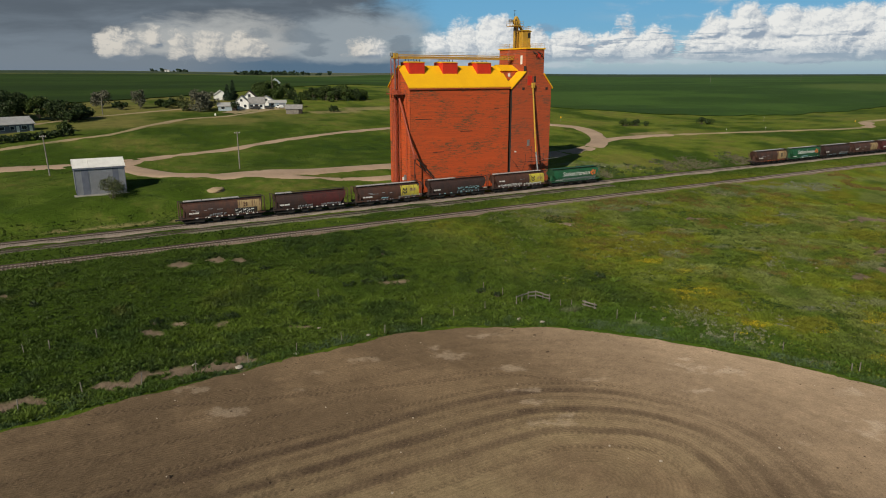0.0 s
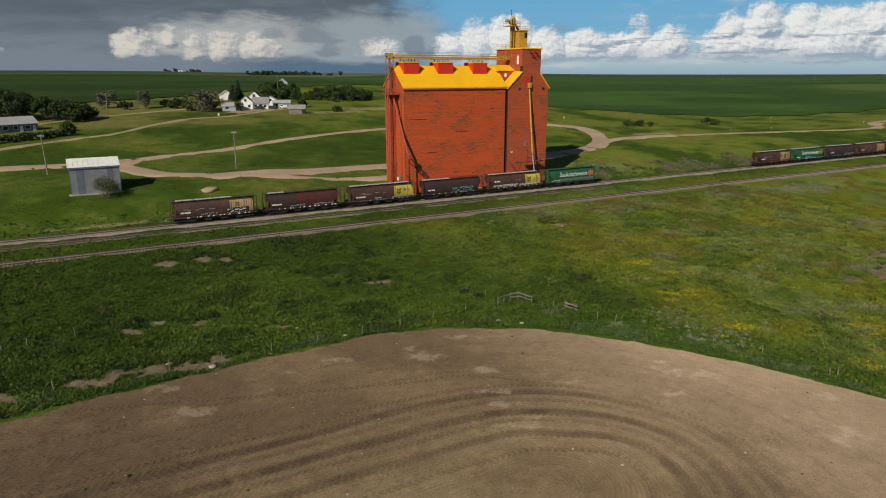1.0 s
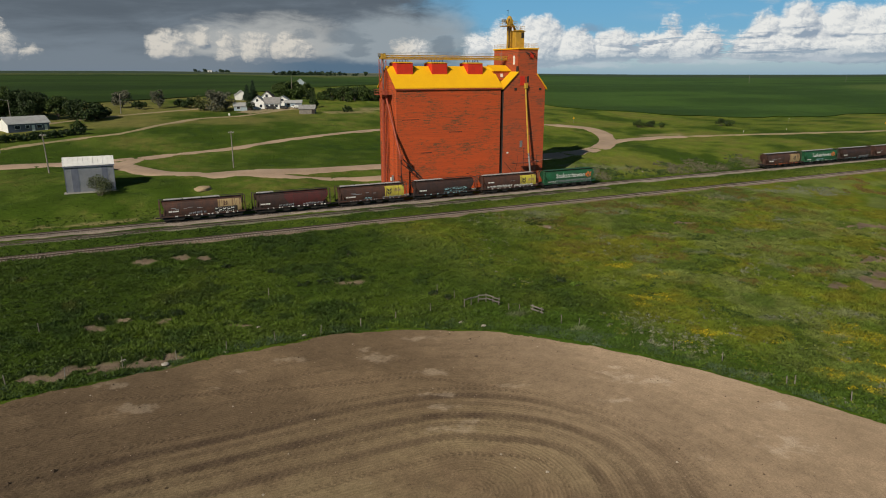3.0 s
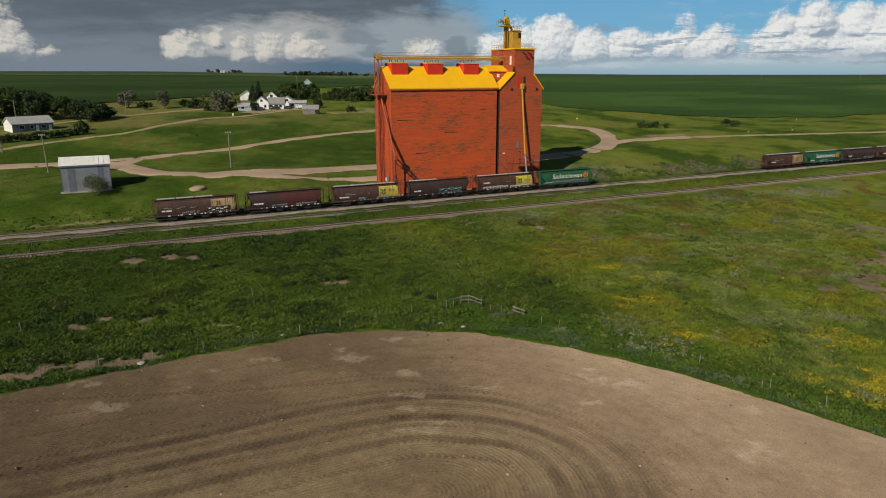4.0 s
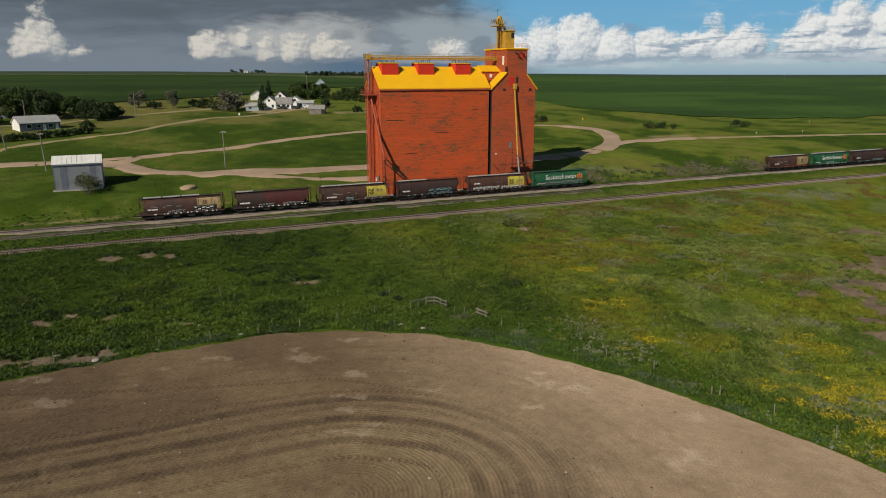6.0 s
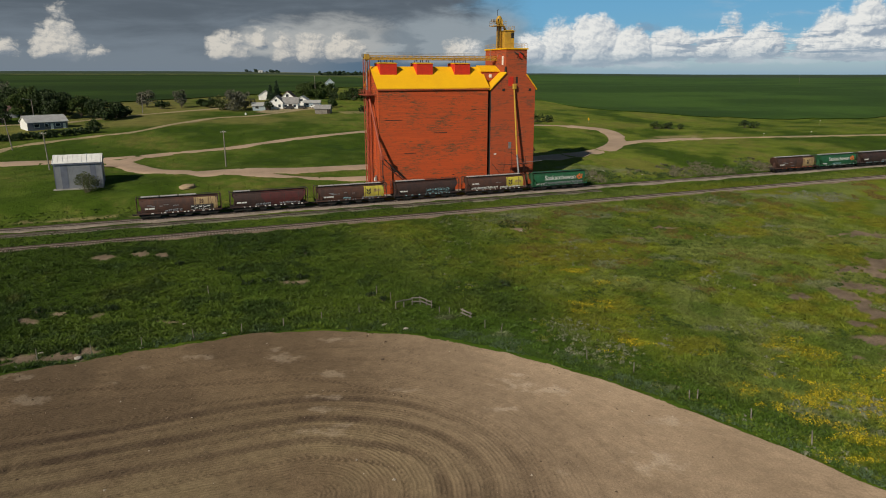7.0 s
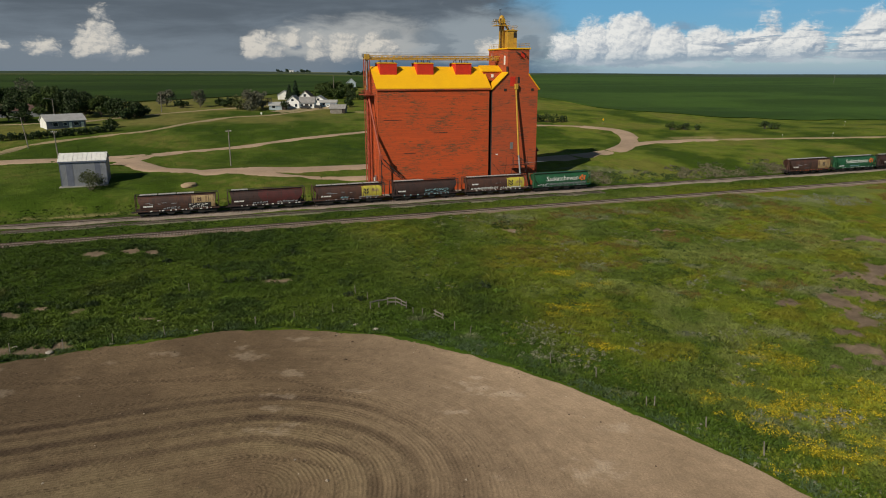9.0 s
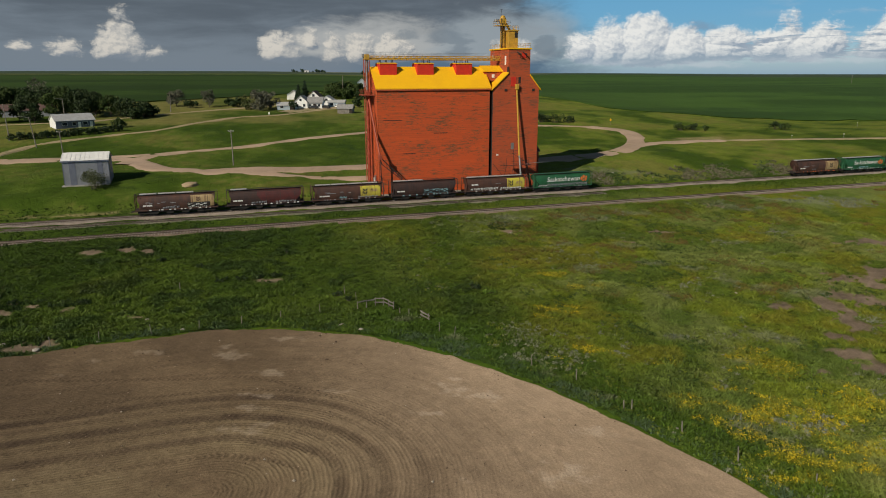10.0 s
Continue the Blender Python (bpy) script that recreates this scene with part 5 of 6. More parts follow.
def sill_marks(seed, mat, x0=3.0, x1=15.0):
    rng = random.Random(seed)
    bm = bmesh.new()
    x = x0
    while x < x1:
        wd = rng.uniform(0.15, 0.5)
        bm.faces.new([bm.verts.new((a, -1.512, b)) for a, b in ((x, 1.1), (x + wd, 1.1), (x + wd, 1.3), (x, 1.3))])
        x += wd + rng.uniform(0.2, 1.4)
    return ("sill_marks", bm, mat)


X0 = 19.9
hopper_car("brown covered hopper car with a faded tan panel and graffiti", CAR_BROWN, X0, CAR_TAN, None,
           (number_bar(), small_bars(1), ("graffiti", scrawl(10.6, 14.6, 1.45, 2.35, 4), PAINT_WHITE), ("graffiti_outline", skin(10.4, 14.9, 1.4, 2.45, 0.034, 4), PAINT_BLACK), ("graffiti", scrawl(5.6, 9.2, 1.4, 1.95, 5), PAINT_GREY), sill_marks(2, PAINT_WHITE),
            ("emblem", wheat_mark(12.6, 2.6, 0.6), CAR_BROWN)), hatches=3)
hopper_car("dark and maroon covered hopper car on the track", CAR_DARK, X0 + PITCH, None, CAR_MAROON,
           (number_bar(1.6, 2.0, 2.0), ("graffiti", scrawl(5.4, 8.6, 1.4, 1.85, 6), PAINT_GREY), ("graffiti", scrawl(10.5, 15.0, 1.4, 1.85, 7), PAINT_GREY), sill_marks(3, PAINT_WHITE)), hatches=1)
hopper_car("brown covered hopper car with a yellow panel", CAR_BROWN, X0 + 2 * PITCH, CAR_YELLOW, None,
           (number_bar(2.0, 2.2, 1.9), small_bars(2), ("emblem", wheat_mark(12.2, 2.0, 0.85), PAINT_BLACK), ("panel_bars", scrawl(13.4, 15.2, 2.6, 3.3, 8), CAR_TAN), ("graffiti", scrawl(6.4, 8.0, 1.4, 1.75, 9), PAINT_TEAL), ("graffiti", scrawl(10.6, 15.4, 1.38, 1.7, 12), PAINT_GREY), sill_marks(4, PAINT_GREY)))
hopper_car("dark brown covered hopper car with pale blue graffiti", CAR_DARK, X0 + 3 * PITCH, None, None,
           (number_bar(1.7, 1.8, 2.0), ("graffiti", scrawl(8.2, 14.2, 1.45, 2.5, 10), PAINT_TEAL), ("graffiti_outline", skin(8.0, 14.5, 1.42, 2.3, 0.03, 4), PAINT_BLACK), sill_marks(5, PAINT_TEAL)), hatches=2)
hopper_car("brown covered hopper car with yellow panel and white graffiti", CAR_BROWN, X0 + 4 * PITCH, CAR_YELLOW, None,
           (number_bar(2.0, 1.6, 2.6), small_bars(3), ("emblem", wheat_mark(12.2, 2.0, 0.85), PAINT_BLACK), ("panel_bars", scrawl(13.4, 15.2, 2.5, 3.2, 13), CAR_TAN), ("graffiti", scrawl(1.8, 8.6, 1.4, 2.0, 11), PAINT_WHITE), ("graffiti", scrawl(9.4, 15.0, 1.38, 1.85, 14), PAINT_WHITE), sill_marks(6, PAINT_WHITE)))
hopper_car("green covered hopper car lettered in white", CAR_GREEN, X0 + 5 * PITCH, None, None,
           (small_bars(4, 3), ("graffiti", scrawl(4.0, 15.2, 1.42, 2.1, 15), PAINT_GREY), ("graffiti", scrawl(1.6, 4.0, 1.42, 1.7, 18), PAINT_WHITE), sill_marks(7, PAINT_GREY)), "Saskatchewan", CAR_GREEN)
X1 = 191.0
hopper_car("rusty brown covered hopper car with a tan panel", CAR_BROWN, X1, CAR_TAN, None, (number_bar(), small_bars(5), ("emblem", wheat_mark(13.2, 2.0, 0.85), PAINT_BLACK), sill_marks(8, PAINT_ORANGE)), group="far string of hopper cars")
hopper_car("green covered hopper car lettered in white", CAR_GREEN, X1 + PITCH, None, None, (number_bar(1.7, 1.8, 1.6), ("graffiti", scrawl(6.0, 9.5, 1.42, 1.9, 16), PAINT_TEAL), sill_marks(9, PAINT_WHITE)), "Saskatchewan", group="far string of hopper cars")
hopper_car("dark brown covered hopper car", CAR_DARK, X1 + 2 * PITCH, None, None, (number_bar(), ("graffiti", scrawl(10.0, 15.0, 1.42, 1.9, 17), PAINT_GREY), sill_marks(10, PAINT_TEAL)), group="far string of hopper cars")
hopper_car("brown covered hopper car with a tan panel", CAR_BROWN, X1 + 3 * PITCH, CAR_TAN, None, (number_bar(), small_bars(6)), group="far string of hopper cars")
hopper_car("maroon covered hopper car", CAR_MAROON, X1 + 4 * PITCH, None, None, (number_bar(),), group="far string of hopper cars")


# ---- buildings ----
def level(x, y):
    return float(height(np.float64(x), np.float64(y)))


def window(parent, x, y, z, wide, high, face="front", frame_mat=WHITE):
    """A framed pane set in a wall of a building's own frame."""
    f, d = 0.09, 0.06
    if face == "front":
        fr = part("window", boxed((x - f, x + wide + f, y - d, y + 0.02, z - f, z), (x - f, x + wide + f, y - d, y + 0.02, z + high, z + high + f), (x - f, x, y - d, y + 0.02, z, z + high), (x + wide, x + wide + f, y - d, y + 0.02, z, z + high)), frame_mat, parent)
        part("pane", boxed((x, x + wide, y - 0.02, y + 0.02, z, z + high)), GLASS, fr)
    else:
        fr = part("window", boxed((x - d, x + 0.02, y - f, y + wide + f, z - f, z), (x - d, x + 0.02, y - f, y + wide + f, z + high, z + high + f), (x - d, x + 0.02, y - f, y, z, z + high), (x - d, x + 0.02, y + wide, y + wide + f, z, z + high)), frame_mat, parent)
        part("pane", boxed((x - 0.02, x + 0.02, y, y + wide, z, z + high)), GLASS, fr)
    return fr


def house(name, label, x, y, turn, long, deep, eave, ridge, wall, roof, along="x", category="house", windows=(), side_windows=(), doors=(), base=None, over=0.4):
    """A gabled building; its own origin is the near left corner."""
    z = (level(x, y) if base is None else base)
    h = thing(name, label, category, at=pose(x, y, z, 0, 0, turn))
    if along == "x":
        pts = [(0, -1.2), (deep, -1.2), (deep, eave), (deep / 2, ridge), (0, eave)]
        part("wall", prism(pts, "x", 0, long), wall, h)
    else:
        pts = [(0, -1.2), (long, -1.2), (long, eave), (long / 2, ridge), (0, eave)]
        part("wall", prism(pts, "y", 0, deep), wall, h)
    gable_roof("roof", 0, long, 0, deep, eave, ridge, over, roof, h, along, 0.16)
    for wx, wz, ww, wh in windows:
        window(h, wx, 0, wz, ww, wh)
    for wy, wz, ww, wh in side_windows:
        window(h, 0, wy, wz, ww, wh, "side")
    for wx, ww, wh, mat in doors:
        part("door", boxed((wx, wx + ww, -0.05, 0.03, 0.0, wh), bevel=0.02), mat, h)
    return h


# metal shed by the loop road
msh = thing("metal_shed", "grey corrugated metal shed with a white roof", "shed", at=pose(4.1, 154.8, 6.75) @ Matrix.Diagonal((0.95, 1, 1, 1)))
part("slab", boxed((-0.5, 10.3, -0.8, 6.6, -0.6, 0.12)), CONCRETE, msh)
part("wall", prism([(0, 0.1), (6.4, 0.1), (6.4, 5.75), (3.2, 7.05), (0, 5.75)], "x", 0, 9.8), GREY_WALL, msh)
bm = bmesh.new()
for i in range(33):
    box(bm, 0.06 + i * 0.3, 0.12 + i * 0.3, -0.035, 0.01, 0.15, 5.6)
part("wall_ribs", bm, GREY_WALL, msh)
for x, wd in ((1.35, 1.35), (7.4, 1.15)):
    part("wall_panel", boxed((x, x + wd, -0.045, 0.012, 0.15, 5.35)), SLATE_WALL, msh, "blue-grey door panel")
for x in (-0.05, 9.7):
    part("corner_trim", boxed((x, x + 0.16, -0.05, 0.12, 0.1, 5.7)), SLATE_WALL, msh)
part("side_wall_panel", boxed((9.79, 9.84, 0.1, 6.3, 0.15, 5.7)), SLATE_WALL, msh)
roof = gable_roof("roof", 0, 9.8, 0, 6.4, 5.75, 7.05, 0.25, WHITE, msh, "x", 0.12)
bm = bmesh.new()
for i in range(11):
    x = -0.1 + i * 0.98
    for s in (0, 1):
        v0, v1 = (x, -0.2 if s == 0 else 6.6, 5.84), (x, 3.2, 7.22)
        tube(bm, v0, v1, 0.03, 4)
part("roof_seams", bm, WHITE, roof)
part("fascia", boxed((-0.25, 10.05, -0.31, -0.24, 5.35, 5.62)), SLATE_WALL, msh)

# farmyard
house("farmhouse", "white farmhouse with grey shingled roofs", 72.5, 303.0, -18, 6.0, 9.0, 3.0, 5.6, WHITE, GREY_ROOF, "y", windows=((0.9, 0.8, 1.0, 1.2), (4.0, 0.8, 1.0, 1.2), (2.5, 3.3, 1.0, 1.0)), side_windows=((2, 1.2, 1.2, 1.2), (6, 1.2, 1.2, 1.2)))
house("farmhouse_wing", "white house wing with a wide grey roof", 78.3, 301.8, -18, 6.6, 7.0, 2.6, 5.0, WHITE, GREY_ROOF, "x", windows=((0.6, 0.9, 1.2, 1.1), (4.6, 0.9, 1.2, 1.1)), doors=((2.5, 1.6, 2.1, DARK),))
house("barn", "dark-roofed barn with a white gable", 81.0, 322.0, -18, 6.0, 10.0, 3.2, 6.0, WHITE, BROWN_ROOF, "y", "barn", windows=((2.4, 3.4, 1.2, 1.2),))
house("garage", "white garage with a grey roof", 85.3, 310.0, -18, 6.0, 9.0, 2.8, 4.7, WHITE, PALE_ROOF, "y", "garage", windows=((2.4, 2.6, 1.2, 1.0),))
house("garage_annex", "low pale blue garage annex", 88.5, 306.5, -18, 7.5, 5.0, 2.2, 3.1, BLUE_WALL, PALE_ROOF, "x", "garage", windows=((1.0, 0.9, 1.4, 1.0),), doors=((4.5, 2.6, 2.1, GREY_WALL),))
house("farm_shed", "low blue-grey shed under a pale roof", 64.5, 298.0, -10, 8.0, 5.5, 2.1, 3.3, BLUE_WALL, PALE_ROOF, "x", "shed", windows=((1.2, 0.9, 1.4, 1.0),), doors=((5.4, 2.4, 2.1, DARK),))
house("outbuilding", "white gabled outbuilding behind the farmhouse", 74.5, 351.0, -10, 6.6, 10.0, 2.4, 4.6, WHITE, PALE_ROOF, "y", "outbuilding", windows=((4.0, 1.2, 1.2, 1.2),))
hut = house("wooden_hut", "small weathered grey wooden hut in the grass", 88.2, 281.0, -24, 6.4, 4.6, 2.1, 3.5, WEATHERED, GREY_ROOF, "x", "hut", doors=((5.2, 1.4, 1.9, DARK),))
bm = bmesh.new()
for i in range(20):
    box(bm, 0.02 + i * 0.32, 0.28 + i * 0.32, -0.03, 0.01, 0.0, 2.05)
part("board", bm, WEATHERED, hut)
# grey front wall in a darker slate, its shade put into the colour
house("bungalow", "long grey bungalow with a pale roof, shade-darkened front and white end wall", -13.6, 246.6, 27, 12.4, 6.4, 2.7, 4.6, SLATE_WALL, PALE_ROOF, "x", windows=((2.0, 1.0, 1.5, 1.0), (5.2, 1.0, 1.1, 1.0), (8.6, 1.0, 1.5, 1.0)), doors=((10.9, 0.9, 2.0, WHITE), (7.0, 0.9, 2.0, WHITE)))
part("end_wall", prism([(0.05, -1.2), (6.35, -1.2), (6.35, 2.6), (3.2, 4.4), (0.05, 2.6)], "x", -0.06, -0.002), WHITE, bpy.data.objects["bungalow"])
for x, y in ((5.0, 3.0), (9.2, 3.4), (12.0, 3.8)):
    part("roof_vent", boxed((x, x + 0.4, y, y + 0.4, 3.6, 4.7)), GREY_STEEL, bpy.data.objects["bungalow"])
house("brown_roofed_house", "low house with a brown shingle roof among trees", -40.0, 289.0, 6, 17.0, 9.0, 2.6, 4.6, GREY_WALL, BROWN_ROOF, "x", windows=((4, 1.0, 1.6, 1.2), (12, 1.0, 1.6, 1.2)))
house("far_barn", "small pale barn on the far rise", 131.0, 446.0, -15, 6.0, 8.0, 3.4, 6.0, BLUE_WALL, PALE_ROOF, "y", "barn", doors=((2, 2, 2.4, DARK),))
house("far_farmhouse", "white farm building on the horizon", 284.0, 1890.0, -10, 11.0, 8.0, 2.6, 5.0, WHITE, PALE_ROOF, "x", "farm building", doors=((4, 2.4, 2.2, DARK),))


def parked_car(x, y, turn, mat, label):
    c = thing("parked_car", label, "car", "farmyard cars", at=pose(x, y, level(x, y) + 0.12, 0, 0, turn))
    part("body", prism([(-2.2, 0.35), (2.2, 0.35), (2.25, 0.8), (1.2, 0.95), (0.7, 1.45), (-1.5, 1.45), (-2.2, 0.9)], "y", -0.85, 0.85), mat, c)
    part("side_window", prism([(-1.4, 0.95), (1.0, 0.95), (0.62, 1.38), (-1.35, 1.38)], "y", -0.87, 0.87), GLASS, c)
    for wx in (-1.4, 1.4):
        for wy in (-0.8, 0.8):
            part("wheel", tube(bmesh.new(), (wx, wy - 0.1, 0.33), (wx, wy + 0.1, 0.33), 0.33, 12), UNDER, c)


parked_car(80.5, 299.5, 160, PAINT_BLACK, "dark car parked in the farmyard")
parked_car(86.0, 300.2, 150, PAINT_BLACK, "dark pickup parked by the house")
parked_car(92.0, 302.0, 100, WHITE, "white car parked by the garage")
tank = thing("water_tank", "small white tank in the grass", "tank", at=pose(59.5, 281.0, level(59.5, 281)))
part("shell", tube(bmesh.new(), (0, 0, 0), (0, 0, 0.9), 0.35, 12), WHITE, tank)
part("cap", tube(bmesh.new(), (0, 0, 0.9), (0, 0, 1.05), 0.32, 12, 0.1), WHITE, tank)


# ---- poles, posts and signs ----
def utility_pole(x, y, tall, lean=(0, 0), arm=True, lamp=False):
    z = level(x, y)
    p = thing("utility_pole", "weathered wooden utility pole" + (" with a lamp arm" if lamp else " in the grass"), "utility pole", "utility poles", at=pose(x, y, z))
    part("pole", tube(bmesh.new(), (0, 0, -0.5), (lean[0], lean[1], tall), 0.17, 8, 0.11), WEATHERED, p)
    if arm:
        part("crossarm", boxed((lean[0] - 0.7, lean[0] + 0.7, lean[1] - 0.06, lean[1] + 0.06, tall - 0.5, tall - 0.36)), WEATHERED, p)
        for k in (-0.6, -0.25, 0.25, 0.6):
            part("insulator", tube(bmesh.new(), (lean[0] + k, lean[1], tall - 0.36), (lean[0] + k, lean[1], tall - 0.16), 0.05, 6), WHITE, p)
    if lamp:
        part("lamp_arm", tubes(((lean[0], lean[1], tall - 0.3), (lean[0] - 2.0, lean[1] - 0.4, tall + 0.2), 0.05)), GREY_STEEL, p)
        part("lamp_head", boxed((lean[0] - 2.6, lean[0] - 1.9, lean[1] - 0.55, lean[1] - 0.25, tall + 0.12, tall + 0.28), bevel=0.04), GREY_STEEL, p)
    return p


utility_pole(41.0, 170.8, 9.2)
utility_pole(-0.2, 181.0, 9.4, (-0.3, 0.0), True, False)
utility_pole(-12.8, 212.0, 9.0, (-0.9, 0.0), False, True)
utility_pole(-23.0, 226.5, 11.0, (-0.3, 0), False)
utility_pole(20.4, 297.2, 7.7, (0.3, 0), False)
utility_pole(-14.5, 268.0, 8.4, (0, 0), False, True)
utility_pole(104.0, 352.0, 12.0, (0, 0), False)
utility_pole(700.0, 560.0, 9.0)
utility_pole(880.0, 560.0, 9.0)


def post(x, y, tall, r=0.06, mat=WEATHERED, lean=(0.0, 0.0), name="fence_post", label="grey weathered wooden fence post in tall grass", group="field fence posts"):
    p = thing(name, label, "post", group, at=pose(x, y, level(x, y)))
    part("post", tube(bmesh.new(), (0, 0, -0.3), (lean[0], lean[1], tall), r, 7, r * 0.85), mat, p)
    return p


rng = random.Random(5)
for x, y in ((-5.5, 70.0), (0.0, 71.0), (5.3, 70.3), (10.8, 71.0), (16.3, 70.6), (21.6, 70.1), (27.4, 70.6), (32.9, 70.5), (38.1, 70.5), (43.0, 70.8), (48.2, 71.3), (53.9, 75.2), (52.9, 78.7), (61.3, 60.0), (62.6, 58.2),
             (67.8, 47.2), (71.0, 43.1), (72.0, 35.7), (72.5, 35.2), (74.8, 30.6), (76.5, 25.4), (80.1, 20.8), (-2.6, 83.9), (-5.1, 84.2), (2.3, 84.6), (30.2, 86.3), (82.0, 15.0)):
    post(x, y, rng.uniform(1.05, 1.4), rng.uniform(0.045, 0.07), WEATHERED, (rng.uniform(-0.12, 0.12), rng.uniform(-0.1, 0.1)))
OLD_PLANK = worn("old_plank", (0.20, 0.18, 0.16), (0.10, 0.09, 0.08), 0.9)
corral = thing("wooden_corral", "broken weathered plank corral in tall grass", "fence")
YARD = ((53.3, 71.1), (54.6, 71.6), (55.9, 71.9), (57.0, 71.6), (57.5, 70.6), (57.9, 69.7), (58.3, 67.7), (59.2, 66.5))
for i, (x, y) in enumerate(YARD):
    cz = level(x, y)
    part("post", tube(bmesh.new(), (x, y, cz - 0.3), (x + 0.05 * (i % 3 - 1), y, cz + (1.25, 1.1, 1.2, 1.3, 1.0, 1.2, 0.9, 1.05)[i]), 0.075, 7, 0.06), OLD_PLANK, corral)
for k, ((a, b), (c, d)) in enumerate(zip(YARD[:5], YARD[1:6])):
    cz, cz2 = level(a, b), level(c, d)
    for h in ((1.08,), (1.02,), (1.1, 0.55), (1.12, 0.62), (0.95, 0.5))[k]:
        rail = box(bmesh.new(), -0.12, math.hypot(c - a, d - b) + 0.12, -0.03, 0.03, -0.085, 0.085, bevel=0.012)
        plank = part("plank", rail, OLD_PLANK, corral)
        plank.matrix_local = pose(a, b - 0.07, cz + h, 0, math.degrees(math.atan2(cz - cz2 + 0.06 * (k % 2), math.hypot(c - a, d - b))), math.degrees(math.atan2(d - b, c - a)))
gate = thing("plank_gate", "fallen weathered plank gate section", "fence")
for h in (0.4, 0.85):
    plank = part("plank", box(bmesh.new(), -0.15, 2.0, -0.03, 0.03, -0.1, 0.1, bevel=0.012), OLD_PLANK, gate)
    plank.matrix_local = pose(60.6, 65.7, level(60.6, 65.7) + h, 0, 3, math.degrees(math.atan2(-1.8, 0.6)))
for x, y in ((60.7, 65.5), (61.15, 64.1)):
    part("post", tube(bmesh.new(), (x, y, level(x, y) - 0.3), (x, y, level(x, y) + 1.05), 0.07, 6), OLD_PLANK, gate)


def road_sign(x, y, tall, mat, label):
    s = thing("road_sign", label, "sign", "lane markers", at=pose(x, y, level(x, y)))
    part("post", tube(bmesh.new(), (0, 0, -0.3), (0, 0, tall), 0.04, 6), GREY_STEEL if mat is WHITE else WEATHERED, s)
    part("plate", prism([(0, tall - 0.55), (0.5, tall), (0, tall + 0.55), (-0.5, tall)], "y", -0.07, -0.04) if mat is not WHITE else boxed((-0.2, 0.2, -0.07, -0.04, tall - 0.2, tall + 0.15)), mat, s)


road_sign(187.0, 222.5, 2.2, SIGN_YELLOW, "yellow diamond road sign on a post")
road_sign(322.0, 176.0, 2.2, SIGN_YELLOW, "yellow diamond road sign by the bend")
road_sign(233.0, 176.6, 2.0, WHITE, "small white marker on a post")
road_sign(256.5, 175.8, 2.0, WHITE, "small white marker on a post")
road_sign(297.0, 205.0, 2.0, WHITE, "small white marker on a post")


# ---- heaps and stones ----
def lump(name, label, category, x, y, a, b, h, mat, seed, group=""):
    bm = bmesh.new()
    bmesh.ops.create_icosphere(bm, subdivisions=3, radius=1.0)
    for v in bm.verts:
        k = 1 + 0.28 * noise.noise(v.co * 1.7 + Vector((seed * 3.1, 0, 0))) + 0.1 * noise.noise(v.co * 5 + Vector((seed, 0, 0)))
        v.co = Vector((v.co.x * a * k, v.co.y * b * k, max(-0.25, v.co.z * k) * h))
    ob = new(name, mesh_of(bm, (mat,)))
    ob.data.shade_smooth()
    ob.location = (x, y, level(x, y) + 0.02)
    return tagged(ob, label, category, group)


lump("earth_mound", "small pale mound of spilled grain and earth", "mound", 30.6, 150.2, 2.0, 1.6, 0.75, SAND, 2)
for i, (x, y, s) in enumerate(((57.8, 111.4, 0.38), (15.0, 69.6, 0.5), (21.5, 69.9, 0.45), (9.0, 69.3, 0.35), (50.2, 66.2, 0.5), (52.2, 64.0, 0.4), (100.2, 48.5, 0.55), (73.8, 30.6, 0.5), (74.6, 31.4, 0.4), (90.4, 103.0, 0.4), (118.0, 70.0, 0.5), (108.5, 62.0, 0.45),
                                (31.0, 71.0, 0.35), (134.0, 142.5, 0.6), (129.0, 141.8, 0.5), (140.0, 146.0, 0.7), (150.0, 141.5, 0.5), (26.5, 76.0, 0.3), (11.0, 72.5, 0.4), (85.6, 40.0, 0.35), (60.2, 65.4, 0.45))):
    s *= 0.7
    lump("fieldstone", "pale fieldstone half sunk in the grass", "stone", x, y, s * 1.3, s, s * 0.55, STONE, i, "scattered fieldstones")


# ---- trees and shrubs ----
def foliage(name, clumps, per, leaf, colours, seed, mat=LEAF):
    """Many small leaf sprays scattered through uneven clumps (x, y, z, radius)."""
    rg = np.random.default_rng(seed)
    co, tint = [], []
    for cx_, cy_, cz_, rad in clumps:
        n = max(20, int(per * rad * rad))
        d = rg.normal(size=(n, 3))
        d /= np.linalg.norm(d, axis=1)[:, None]
        d *= (rad * rg.uniform(0.45, 1.08, n) ** 0.7)[:, None]
        c = d * (1, 1, 0.85) + (cx_, cy_, cz_)
        u = rg.normal(size=(n, 3))
        u /= np.linalg.norm(u, axis=1)[:, None]
        v = np.cross(u, rg.normal(size=(n, 3)))
        v /= np.linalg.norm(v, axis=1)[:, None] + 1e-6
        s = (leaf * rg.uniform(0.6, 1.4, n))[:, None]
        co.append(np.stack([c - u * s, c + v * s * 0.55, c + u * s, c - v * s * 0.55], 1))
        k = rg.uniform(0, 1, n)[:, None]
        t = np.asarray(colours[0]) * (1 - k) + np.asarray(colours[1]) * k
        tint.append(np.repeat(t[:, None, :], 4, 1))
    co, tint = np.concatenate(co).reshape(-1, 3), np.concatenate(tint).reshape(-1, 3)
    return sheet(name, co, np.arange(len(co)).reshape(-1, 4), mat, tint, False)


